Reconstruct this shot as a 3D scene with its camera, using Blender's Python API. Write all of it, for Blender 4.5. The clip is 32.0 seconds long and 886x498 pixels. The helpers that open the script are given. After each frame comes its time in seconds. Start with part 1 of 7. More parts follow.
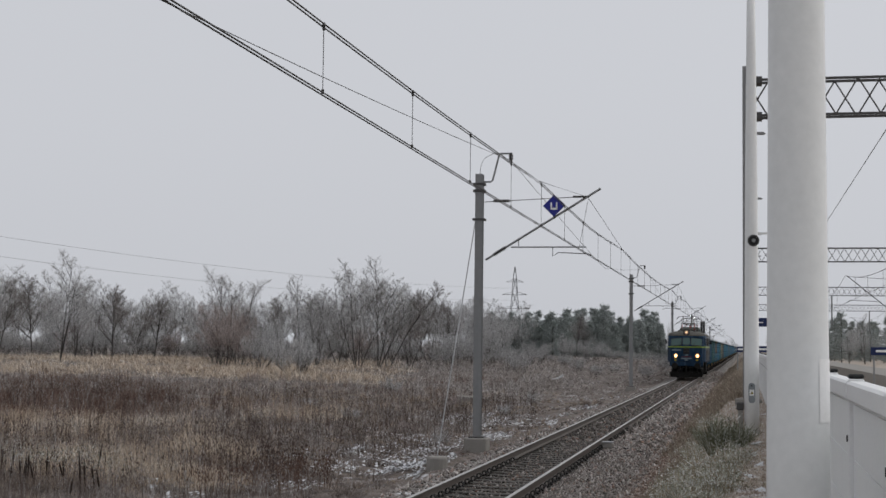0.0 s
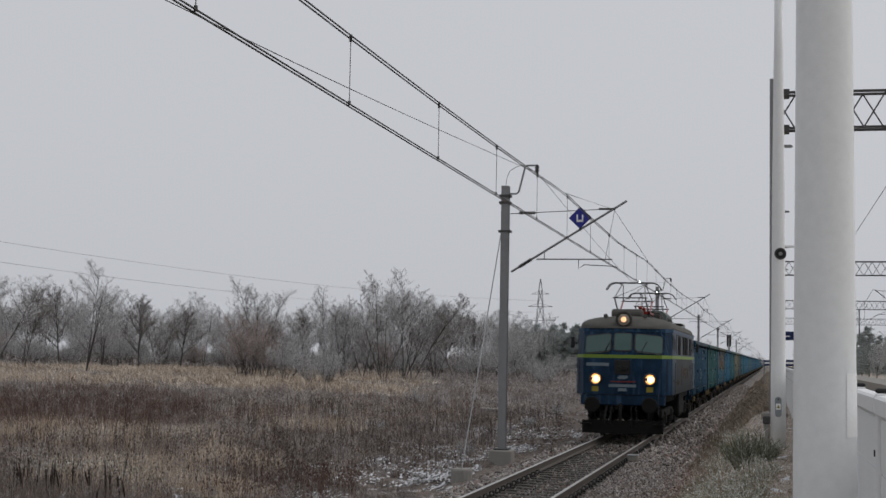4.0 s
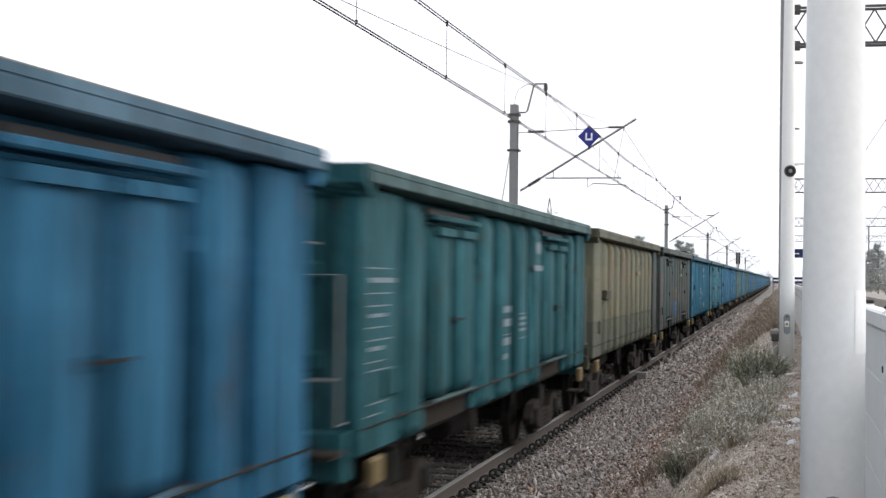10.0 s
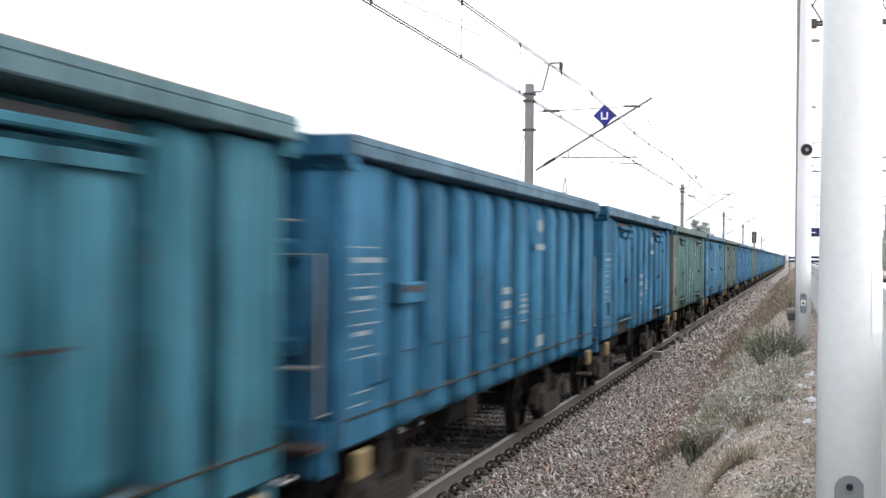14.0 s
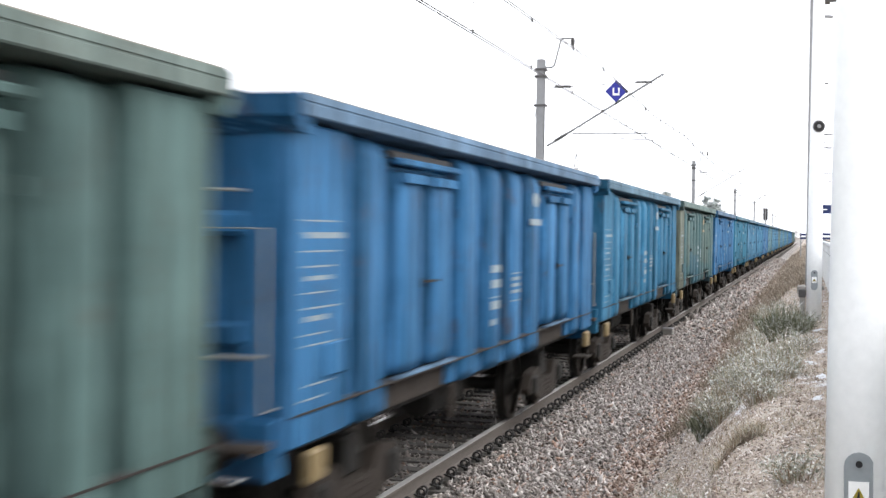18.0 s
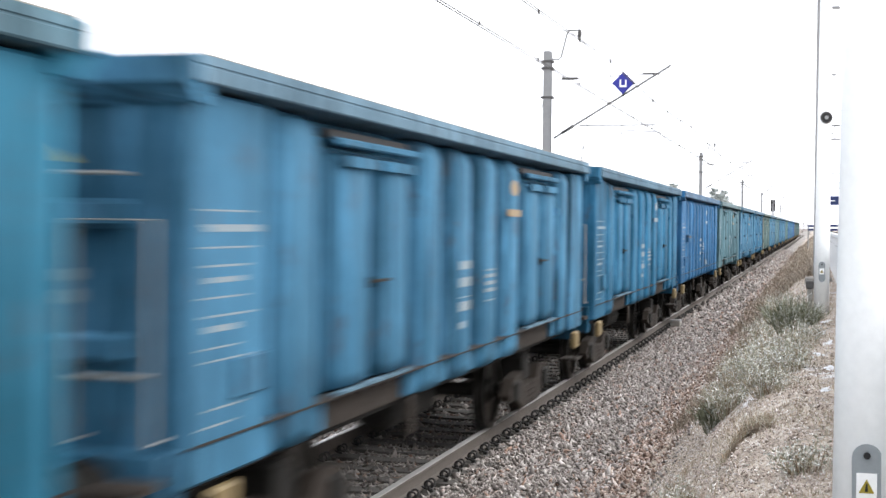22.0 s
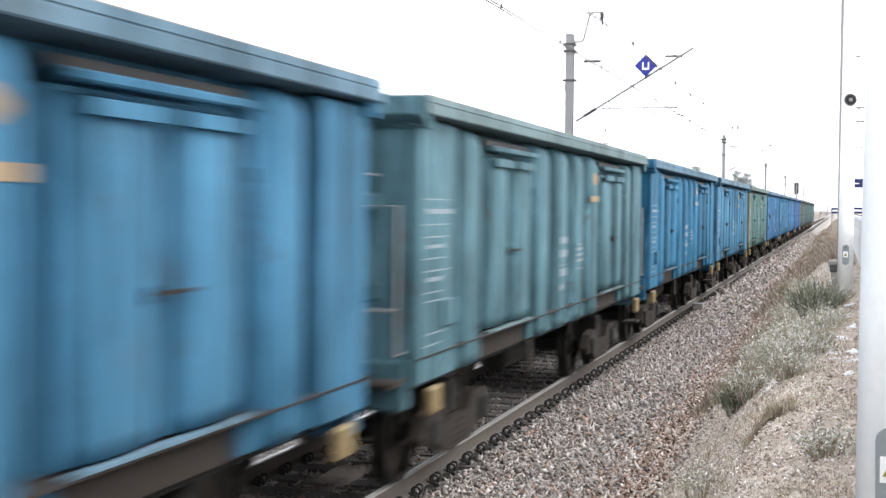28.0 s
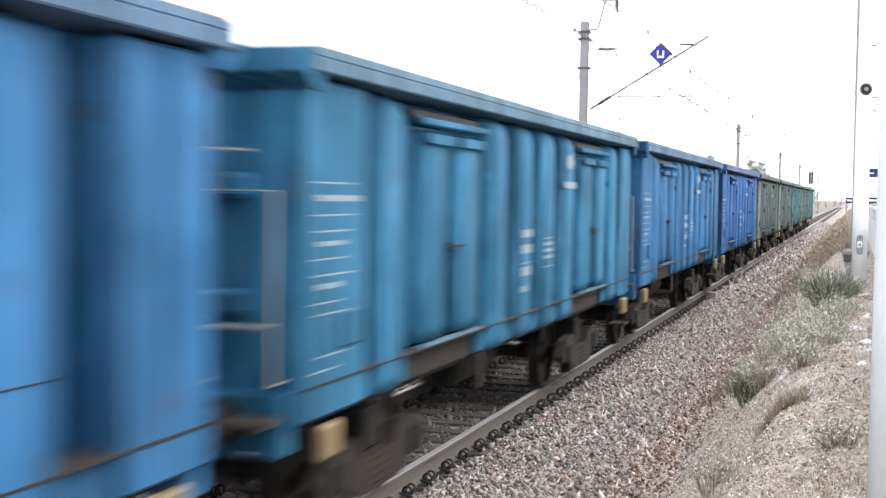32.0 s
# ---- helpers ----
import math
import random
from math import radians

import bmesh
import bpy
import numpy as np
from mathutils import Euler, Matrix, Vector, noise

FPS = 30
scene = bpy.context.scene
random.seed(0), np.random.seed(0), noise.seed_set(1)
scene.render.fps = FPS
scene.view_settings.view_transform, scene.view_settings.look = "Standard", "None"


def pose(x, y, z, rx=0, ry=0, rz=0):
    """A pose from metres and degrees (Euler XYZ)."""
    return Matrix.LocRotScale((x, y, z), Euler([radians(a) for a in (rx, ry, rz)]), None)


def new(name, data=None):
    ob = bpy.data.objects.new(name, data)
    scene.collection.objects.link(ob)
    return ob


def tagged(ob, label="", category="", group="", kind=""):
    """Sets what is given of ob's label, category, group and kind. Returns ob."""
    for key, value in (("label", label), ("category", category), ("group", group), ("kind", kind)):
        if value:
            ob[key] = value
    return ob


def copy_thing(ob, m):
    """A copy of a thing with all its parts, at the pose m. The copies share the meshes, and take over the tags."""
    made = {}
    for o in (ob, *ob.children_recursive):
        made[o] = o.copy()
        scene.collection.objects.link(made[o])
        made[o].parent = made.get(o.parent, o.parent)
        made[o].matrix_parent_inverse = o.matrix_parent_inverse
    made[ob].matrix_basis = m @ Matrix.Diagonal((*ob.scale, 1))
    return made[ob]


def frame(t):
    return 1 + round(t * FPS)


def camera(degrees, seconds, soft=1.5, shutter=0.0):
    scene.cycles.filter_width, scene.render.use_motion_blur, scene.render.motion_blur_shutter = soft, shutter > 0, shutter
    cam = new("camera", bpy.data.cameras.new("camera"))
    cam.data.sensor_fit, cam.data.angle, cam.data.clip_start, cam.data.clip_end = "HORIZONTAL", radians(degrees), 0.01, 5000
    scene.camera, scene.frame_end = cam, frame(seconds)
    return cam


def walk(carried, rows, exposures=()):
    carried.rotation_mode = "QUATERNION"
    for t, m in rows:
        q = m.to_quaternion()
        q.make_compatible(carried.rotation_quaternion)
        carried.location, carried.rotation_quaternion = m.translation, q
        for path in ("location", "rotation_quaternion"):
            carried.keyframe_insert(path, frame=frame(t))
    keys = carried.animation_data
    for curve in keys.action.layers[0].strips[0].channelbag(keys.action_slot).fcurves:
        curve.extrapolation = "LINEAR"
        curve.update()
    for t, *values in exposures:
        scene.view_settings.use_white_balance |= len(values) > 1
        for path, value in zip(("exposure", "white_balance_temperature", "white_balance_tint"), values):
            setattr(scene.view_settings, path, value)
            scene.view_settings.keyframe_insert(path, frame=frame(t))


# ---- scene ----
cam = camera(34.5, 32.0, soft=1.5, shutter=0.6)

EYE = 2.42

PATH = [
    (0.0, pose(0, 0, EYE, 93.863, -0.700, 11.893)),
    (0.5, pose(0, 0, EYE, 93.690, -0.719, 11.826)),
    (1.0, pose(0, 0, EYE, 93.710, -0.646, 11.885)),
    (1.5, pose(0, 0, EYE, 93.898, -0.656, 11.967)),
    (2.0, pose(0, 0, EYE, 94.067, -0.701, 12.055)),
    (2.5, pose(0, 0, EYE, 94.103, -0.747, 12.264)),
    (3.0, pose(0, 0, EYE, 94.210, -0.808, 12.557)),
    (3.5, pose(0, 0, EYE, 94.342, -0.950, 12.774)),
    (5.5, pose(0, 0, EYE, 94.084, -1.009, 13.176)),
    (6.0, pose(0, 0, EYE, 93.950, -0.851, 13.458)),
    (6.5, pose(0, 0, EYE, 93.645, -0.905, 13.589)),
    (7.0, pose(0, 0, EYE, 93.063, -0.769, 13.555)),
    (7.5, pose(0, 0, EYE, 92.632, -0.910, 13.512)),
    (8.0, pose(0, 0, EYE, 92.413, -0.914, 13.448)),
    (8.5, pose(0, 0, EYE, 92.162, -0.911, 13.526)),
    (9.0, pose(0, 0, EYE, 91.551, -0.991, 13.264)),
    (9.5, pose(0, 0, EYE, 91.105, -0.906, 13.135)),
    (10.0, pose(0, 0, EYE, 91.081, -0.710, 13.277)),
    (10.5, pose(0, 0, EYE, 91.090, -0.727, 13.383)),
    (11.0, pose(0, 0, EYE, 90.949, -0.525, 13.358)),
    (11.5, pose(0, 0, EYE, 90.858, -0.561, 13.456)),
    (12.0, pose(0, 0, EYE, 90.858, -0.680, 13.707)),
    (12.5, pose(0, 0, EYE, 90.780, -0.713, 13.799)),
    (13.0, pose(0, 0, EYE, 90.573, -0.599, 13.645)),
    (13.5, pose(0, 0, EYE, 90.302, -0.649, 13.601)),
    (14.0, pose(0, 0, EYE, 90.262, -0.586, 13.898)),
    (14.5, pose(0, 0, EYE, 90.098, -0.607, 13.816)),
    (16.5, pose(0, 0, EYE, 89.827, -0.785, 14.245)),
    (17.0, pose(0, 0, EYE, 89.664, -0.765, 14.245)),
    (17.5, pose(0, 0, EYE, 89.463, -0.755, 14.118)),
    (18.0, pose(0, 0, EYE, 89.273, -0.812, 14.327)),
    (18.5, pose(0, 0, EYE, 89.261, -0.738, 14.435)),
    (19.0, pose(0, 0, EYE, 89.117, -0.773, 14.432)),
    (19.5, pose(0, 0, EYE, 88.935, -0.796, 14.352)),
    (20.0, pose(0, 0, EYE, 88.897, -0.735, 14.355)),
    (20.5, pose(0, 0, EYE, 88.942, -0.513, 14.646)),
    (21.0, pose(0, 0, EYE, 88.973, -0.577, 14.589)),
    (21.5, pose(0, 0, EYE, 88.980, -0.494, 14.677)),
    (22.0, pose(0, 0, EYE, 88.965, -0.664, 14.611)),
    (22.5, pose(0, 0, EYE, 88.881, -0.754, 14.730)),
    (23.0, pose(0, 0, EYE, 88.890, -0.760, 14.797)),
    (23.5, pose(0, 0, EYE, 88.898, -0.627, 14.858)),
    (24.0, pose(0, 0, EYE, 88.892, -0.705, 14.910)),
    (24.5, pose(0, 0, EYE, 88.962, -0.749, 15.063)),
    (25.0, pose(0, 0, EYE, 89.045, -0.707, 15.150)),
    (25.5, pose(0, 0, EYE, 88.970, -0.845, 15.034)),
    (27.5, pose(0, 0, EYE, 88.383, -0.635, 15.240)),
    (28.0, pose(0, 0, EYE, 88.291, -0.570, 15.499)),
    (28.5, pose(0, 0, EYE, 88.191, -0.555, 15.432)),
    (29.0, pose(0, 0, EYE, 88.031, -0.791, 15.421)),
    (29.5, pose(0, 0, EYE, 88.068, -0.850, 15.568)),
    (30.0, pose(0, 0, EYE, 88.036, -0.865, 15.727)),
    (30.5, pose(0, 0, EYE, 88.014, -0.974, 15.927)),
    (31.0, pose(0, 0, EYE, 87.867, -1.080, 15.907)),
    (31.5, pose(0, 0, EYE, 87.906, -0.945, 15.948)),
    (32.0, pose(0, 0, EYE, 87.773, -0.920, 16.036)),
]
EXPOSURES = [(0.0, 0.16), (1.0, 0.02), (5.5, 0.06), (6.2, 0.06), (7.0, 0.32), (8.0, 0.62), (9.0, 0.94), (10.0, 1.22), (12.0, 1.56),
             (13.5, 1.70), (17.0, 2.04), (18.0, 2.14), (25.0, 2.24), (32.0, 2.40)]
walk(cam, PATH, EXPOSURES)

# ---- light: even overcast sky, a soft wide sun behind the cloud ----
world = bpy.data.worlds.new("overcast")
scene.world = world
world.use_nodes = True
wn, wl = world.node_tree.nodes, world.node_tree.links
wn.clear()
sky = wn.new("ShaderNodeTexSky")
sky.sky_type, sky.sun_disc = "NISHITA", False
sky.sun_elevation, sky.sun_rotation = radians(46), radians(68)
sky.dust_density, sky.air_density = 6.0, 1.0
grey = wn.new("ShaderNodeHueSaturation")
grey.inputs["Saturation"].default_value = 0.10
grey.inputs["Value"].default_value = 0.10
cloud = wn.new("ShaderNodeMix")
cloud.data_type = "RGBA"
cloud.inputs[0].default_value = 0.85
cloud.inputs[7].default_value = (0.565, 0.58, 0.622, 1)
back = wn.new("ShaderNodeBackground")
back.inputs["Strength"].default_value = 1.0
wout = wn.new("ShaderNodeOutputWorld")
wl.new(sky.outputs[0], grey.inputs["Color"])
wl.new(grey.outputs[0], cloud.inputs[6])
wl.new(cloud.outputs[2], back.inputs["Color"])
wl.new(back.outputs[0], wout.inputs["Surface"])

sun_data = bpy.data.lights.new("sun", "SUN")
sun_data.energy, sun_data.angle, sun_data.color = 0.75, radians(60), (1.0, 0.97, 0.93)
sun = new("sun", sun_data)
sun.matrix_world = pose(0, 0, 60, 44, 0, 112)

# ---- materials ----
def nodes_of(name):
    m = bpy.data.materials.new(name)
    m.use_nodes = True
    nt = m.node_tree
    return m, nt.nodes, nt.links, nt.nodes["Principled BSDF"]


def ramp(nodes, links, src, stops):
    r = nodes.new("ShaderNodeValToRGB")
    e = r.color_ramp.elements
    while len(e) < len(stops):
        e.new(0.5)
    for el, (p, c) in zip(e, stops):
        el.position, el.color = p, (*c, 1)
    links.new(src, r.inputs[0])
    return r.outputs[0]


def noise_tex(nodes, links, scale, detail=6, stretch=(1, 1, 1), rough=0.6, coords="Object", shift=True):
    tc = nodes.new("ShaderNodeTexCoord")
    mp = nodes.new("ShaderNodeMapping")
    mp.inputs["Scale"].default_value = stretch
    links.new(tc.outputs[coords], mp.inputs[0])
    if shift:
        oi = nodes.new("ShaderNodeObjectInfo")
        sc = nodes.new("ShaderNodeMath")
        sc.operation = "MULTIPLY"
        sc.inputs[1].default_value = 37.0
        links.new(oi.outputs["Random"], sc.inputs[0])
        links.new(sc.outputs[0], mp.inputs["Location"])
    n = nodes.new("ShaderNodeTexNoise")
    n.inputs["Scale"].default_value, n.inputs["Detail"].default_value, n.inputs["Roughness"].default_value = scale, detail, rough
    links.new(mp.outputs[0], n.inputs["Vector"])
    return n.outputs["Fac"]


def mixed(nodes, links, fac, a, b, mode="MIX"):
    m = nodes.new("ShaderNodeMix")
    m.data_type, m.blend_type = "RGBA", mode
    for sock, v in ((m.inputs[0], fac), (m.inputs[6], a), (m.inputs[7], b)):
        if isinstance(v, (int, float)):
            sock.default_value = v
        elif isinstance(v, tuple):
            sock.default_value = (*v, 1)
        else:
            links.new(v, sock)
    return m.outputs[2]


def bump(nodes, links, bsdf, height, strength=0.3, dist=0.02):
    b = nodes.new("ShaderNodeBump")
    b.inputs["Strength"].default_value, b.inputs["Distance"].default_value = strength, dist
    links.new(height, b.inputs["Height"])
    links.new(b.outputs[0], bsdf.inputs["Normal"])


def plain(name, c1, c2, scale=8, rough=0.7, metal=0.0, stretch=(1, 1, 1), bumps=0.15, dist=0.01, fine=60):
    """Two colours mottled at a coarse and a fine scale."""
    m, n, l, b = nodes_of(name)
    f1 = noise_tex(n, l, scale, 5, stretch)
    f2 = noise_tex(n, l, fine, 3, stretch)
    c = mixed(n, l, f1, c1, c2)
    d = mixed(n, l, f2, tuple(0.82 * v for v in c1), tuple(min(1, 1.12 * v) for v in c2))
    l.new(mixed(n, l, 0.4, c, d), b.inputs["Base Color"])
    b.inputs["Roughness"].default_value, b.inputs["Metallic"].default_value = rough, metal
    b.inputs["Specular IOR Level"].default_value = 0.22
    if bumps:
        bump(n, l, b, f2, bumps, dist)
    return m


def paint(name, c, rust=0.5, dark=0.60, gloss=0.68, rust_col=(0.052, 0.034, 0.024), dust=0.0):
    """Weathered wagon paint: faded patches, streaks that run down, rust, soot and pale dust."""
    m, n, l, b = nodes_of(name)
    patch = noise_tex(n, l, 0.9, 6, rough=0.65)
    streak = noise_tex(n, l, 2.0, 7, (1, 3.0, 0.16), 0.7)
    runs = noise_tex(n, l, 6.5, 5, (1, 3.0, 0.10), 0.6)
    grain = noise_tex(n, l, 38, 4)
    chipped = noise_tex(n, l, 3.6, 10, (1, 1, 0.6), 0.74)
    soot = ramp(n, l, streak, [(0.38, (0, 0, 0)), (0.62, (1, 1, 1))])
    wash = ramp(n, l, runs, [(0.52, (0, 0, 0)), (0.70, (1, 1, 1))])
    chips = ramp(n, l, chipped, [(0.57, (0, 0, 0)), (0.64, (1, 1, 1))])
    bare = tuple(v * (1 - dust) + d * dust for v, d in zip(c, (0.145, 0.150, 0.132)))
    pale = tuple(min(1, v * 1.25 + 0.014) for v in bare)
    faded = mixed(n, l, ramp(n, l, patch, [(0.34, (0, 0, 0)), (0.66, (1, 1, 1))]), tuple(v * 0.70 for v in bare), pale)
    faded = mixed(n, l, wash, faded, tuple(min(1, v * 1.45 + 0.02) for v in pale))
    dirty = mixed(n, l, 1.0, faded, mixed(n, l, soot, (1, 1, 1), (1 - dark, 1 - dark * 1.02, 1 - dark * 1.05)), "MULTIPLY")
    rusted = n.new("ShaderNodeMath")
    rusted.operation = "MULTIPLY"
    rusted.inputs[1].default_value = rust
    l.new(chips, rusted.inputs[0])
    col = mixed(n, l, rusted.outputs[0], dirty, rust_col)
    l.new(mixed(n, l, 0.15, col, mixed(n, l, grain, (0.0, 0.0, 0.0), (1, 1, 1)), "OVERLAY"), b.inputs["Base Color"])
    b.inputs["Roughness"].default_value, b.inputs["Specular IOR Level"].default_value = gloss, 0.06
    bump(n, l, b, patch, 0.12, 0.03)
    return m


def weathered(n, l, c, dark):
    """Grime that runs down, pale washed streaks, faded blotches and rust chips over a paint colour."""
    streak = ramp(n, l, noise_tex(n, l, 2.4, 6, (1, 3.0, 0.20), 0.65), [(0.40, (1, 1, 1)), (0.66, (1 - dark, 1 - dark, 1 - dark))])
    blotch = ramp(n, l, noise_tex(n, l, 1.3, 6, rough=0.65), [(0.34, (0, 0, 0)), (0.68, (0.34, 0.34, 0.34))])
    wash = ramp(n, l, noise_tex(n, l, 6.5, 5, (1, 3.0, 0.12), 0.6), [(0.50, (0, 0, 0)), (0.70, (0.42, 0.42, 0.42))])
    chips = ramp(n, l, noise_tex(n, l, 3.6, 10, (1, 1, 0.6), 0.74), [(0.58, (0, 0, 0)), (0.65, (0.6, 0.6, 0.6))])
    c = mixed(n, l, blotch, c, (0.105, 0.125, 0.125))
    c = mixed(n, l, wash, c, (0.165, 0.180, 0.175))
    c = mixed(n, l, 1.0, c, streak, "MULTIPLY")
    return mixed(n, l, chips, c, (0.052, 0.036, 0.026))


def patchwork(name, low, high, split=1.95, spread=0.9, dark=0.45):
    """Primer and touch-up paint: two sets of colours that meet at a ragged height, changing from sheet to sheet."""
    m, n, l, b = nodes_of(name)
    oi = n.new("ShaderNodeObjectInfo")
    tc = n.new("ShaderNodeTexCoord")
    sep = n.new("ShaderNodeSeparateXYZ")
    l.new(tc.outputs["Object"], sep.inputs[0])
    k = len(low)
    lo = ramp(n, l, oi.outputs["Random"], [(i / k, c) for i, c in enumerate(low)])
    hi = ramp(n, l, oi.outputs["Random"], [(i / len(high), c) for i, c in enumerate(high)])
    for sock in (lo, hi):
        sock.node.color_ramp.interpolation = "CONSTANT"
    cut = n.new("ShaderNodeMath")
    cut.operation = "MULTIPLY_ADD"
    cut.inputs[1].default_value, cut.inputs[2].default_value = spread, split - spread / 2
    fr = n.new("ShaderNodeMath")
    fr.operation = "FRACT"
    mu = n.new("ShaderNodeMath")
    mu.operation = "MULTIPLY"
    mu.inputs[1].default_value = 7.3
    l.new(oi.outputs["Random"], mu.inputs[0]), l.new(mu.outputs[0], fr.inputs[0]), l.new(fr.outputs[0], cut.inputs[0])
    up = n.new("ShaderNodeMath")
    up.operation = "GREATER_THAN"
    l.new(sep.outputs[2], up.inputs[0]), l.new(cut.outputs[0], up.inputs[1])
    c = mixed(n, l, up.outputs[0], lo, hi)
    l.new(weathered(n, l, c, dark), b.inputs["Base Color"])
    b.inputs["Roughness"].default_value, b.inputs["Specular IOR Level"].default_value = 0.7, 0.06
    return m


def per_island(name, stops, rough=0.9, fine=30, twosided=0.0):
    """Colour varied from piece to piece of a joined mesh."""
    m, n, l, b = nodes_of(name)
    g = n.new("ShaderNodeNewGeometry")
    c = ramp(n, l, g.outputs["Random Per Island"], stops)
    f = noise_tex(n, l, fine, 3, shift=False)
    l.new(mixed(n, l, 0.35, c, mixed(n, l, f, (0.25, 0.25, 0.25), (0.75, 0.75, 0.75)), "OVERLAY"), b.inputs["Base Color"])
    b.inputs["Roughness"].default_value = rough
    return m


def clumpy(name, stops, scale=0.9, own=0.30, rough=0.9):
    """Colour that changes from clump to clump and a little from blade to blade."""
    m, n, l, b = nodes_of(name)
    g = n.new("ShaderNodeNewGeometry")
    f = noise_tex(n, l, scale, 5, shift=False, rough=0.62)
    r = n.new("ShaderNodeMapRange")
    r.inputs[1].default_value, r.inputs[2].default_value = 0.30, 0.70
    l.new(f, r.inputs[0])
    m1 = n.new("ShaderNodeMix")
    m1.inputs[0].default_value = own
    l.new(r.outputs[0], m1.inputs[2]), l.new(g.outputs["Random Per Island"], m1.inputs[3])
    l.new(ramp(n, l, m1.outputs[0], stops), b.inputs["Base Color"])
    b.inputs["Roughness"].default_value = rough
    return m


def glow(name, c, strength):
    m, n, l, b = nodes_of(name)
    b.inputs["Base Color"].default_value = (*c, 1)
    b.inputs["Emission Color"].default_value = (*c, 1)
    b.inputs["Emission Strength"].default_value = strength
    return m


def glass(name, tint=(0.045, 0.095, 0.088)):
    m, n, l, b = nodes_of(name)
    b.inputs["Base Color"].default_value = (*tint, 1)
    b.inputs["Roughness"].default_value, b.inputs["IOR"].default_value = 0.04, 1.52
    return m


M_white_pole = plain("white_lamp_paint", (0.743, 0.758, 0.748), (0.814, 0.819, 0.814), 3, 0.35, bumps=0.03, fine=25)
M_white_patch = plain("sticker_white", (0.84, 0.84, 0.83), (0.88, 0.88, 0.87), 6, 0.5, bumps=0.02)
M_fence = plain("fence_enamel", (0.731, 0.745, 0.745), (0.824, 0.837, 0.824), 2.5, 0.45, bumps=0.05)
M_fence_rail = plain("fence_rail_white", (0.741, 0.751, 0.751), (0.800, 0.800, 0.800), 4, 0.45, bumps=0.05)
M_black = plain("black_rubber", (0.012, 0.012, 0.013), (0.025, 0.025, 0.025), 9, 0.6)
M_steel = plain("galvanised_steel", (0.184, 0.190, 0.196), (0.310, 0.310, 0.310), 7, 0.55, 0.35, bumps=0.08)
M_dark_steel = plain("dull_dark_steel", (0.05, 0.05, 0.052), (0.12, 0.115, 0.11), 9, 0.6, 0.4)
M_wire = plain("copper_wire_dull", (0.045, 0.045, 0.045), (0.08, 0.075, 0.07), 20, 0.6, 0.3, bumps=0)
M_concrete = plain("weathered_concrete", (0.198, 0.186, 0.171), (0.319, 0.304, 0.281), 5, 0.9, bumps=0.4, dist=0.02)
M_sleeper = plain("sleeper_concrete", (0.046, 0.042, 0.039), (0.100, 0.094, 0.086), 6, 0.92, bumps=0.4, dist=0.015)
M_rail_side = plain("rusty_rail_web", (0.074, 0.063, 0.056), (0.126, 0.110, 0.098), 10, 0.7, bumps=0.3)
M_rail_top = plain("worn_rail_head", (0.30, 0.295, 0.285), (0.42, 0.41, 0.40), 4, 0.35, 0.35, (1, 0.2, 1), 0.02)
M_clip = plain("black_spring_clip", (0.02, 0.02, 0.021), (0.05, 0.047, 0.045), 30, 0.5, 0.5)
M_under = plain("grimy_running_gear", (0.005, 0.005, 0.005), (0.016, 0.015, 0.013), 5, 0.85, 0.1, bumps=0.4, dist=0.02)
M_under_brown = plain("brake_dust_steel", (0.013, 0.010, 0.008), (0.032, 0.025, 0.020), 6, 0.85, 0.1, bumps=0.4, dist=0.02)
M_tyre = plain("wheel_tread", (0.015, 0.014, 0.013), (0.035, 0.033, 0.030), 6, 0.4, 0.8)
M_yellow = plain("yellow_paint", (0.26, 0.20, 0.02), (0.36, 0.28, 0.045), 8, 0.55)
M_ochre = plain("ochre_bracket_paint", (0.13, 0.095, 0.045), (0.22, 0.165, 0.085), 8, 0.6)
M_mark_dull = plain("faded_marking", (0.085, 0.125, 0.150), (0.215, 0.250, 0.270), 16, 0.7, bumps=0)
M_mark_worn = plain("worn_out_marking", (0.070, 0.075, 0.062), (0.140, 0.130, 0.095), 14, 0.75, bumps=0)
M_mark_orange = plain("faded_orange_marking", (0.150, 0.108, 0.062), (0.250, 0.190, 0.120), 14, 0.7, bumps=0)
M_red = plain("red_paint", (0.16, 0.018, 0.015), (0.24, 0.035, 0.028), 8, 0.5)
M_cap_top = plain("dusty_cap_top", (0.13, 0.125, 0.11), (0.24, 0.225, 0.195), 4, 0.9)
M_hatch = plain("pale_grey_hatch_paint", (0.229, 0.250, 0.260), (0.270, 0.291, 0.302), 8, 0.45, bumps=0.03)
M_coal = plain("coal_load", (0.012, 0.012, 0.012), (0.04, 0.04, 0.04), 9, 0.7, bumps=0.8, dist=0.08)
M_sign_blue = plain("enamel_sign_blue", (0.025, 0.03, 0.22), (0.035, 0.04, 0.28), 4, 0.4, bumps=0)
M_sign_navy = plain("platform_sign_navy", (0.012, 0.022, 0.075), (0.018, 0.03, 0.10), 4, 0.4, bumps=0)
M_bark = plain("bark_grey_brown", (0.050, 0.045, 0.042), (0.112, 0.104, 0.099), 14, 0.95, bumps=0.5, dist=0.02)
# frost, with the haze of the far wood put into the colour
M_twig_frost_haze = per_island("frosted_twigs", [(0.0, (0.216, 0.205, 0.200)), (0.5, (0.410, 0.405, 0.400)), (1.0, (0.713, 0.713, 0.713))])
M_twig_grey = per_island("grey_brown_twigs", [(0.0, (0.110, 0.092, 0.084)), (0.5, (0.205, 0.186, 0.176)), (1.0, (0.400, 0.385, 0.375))])
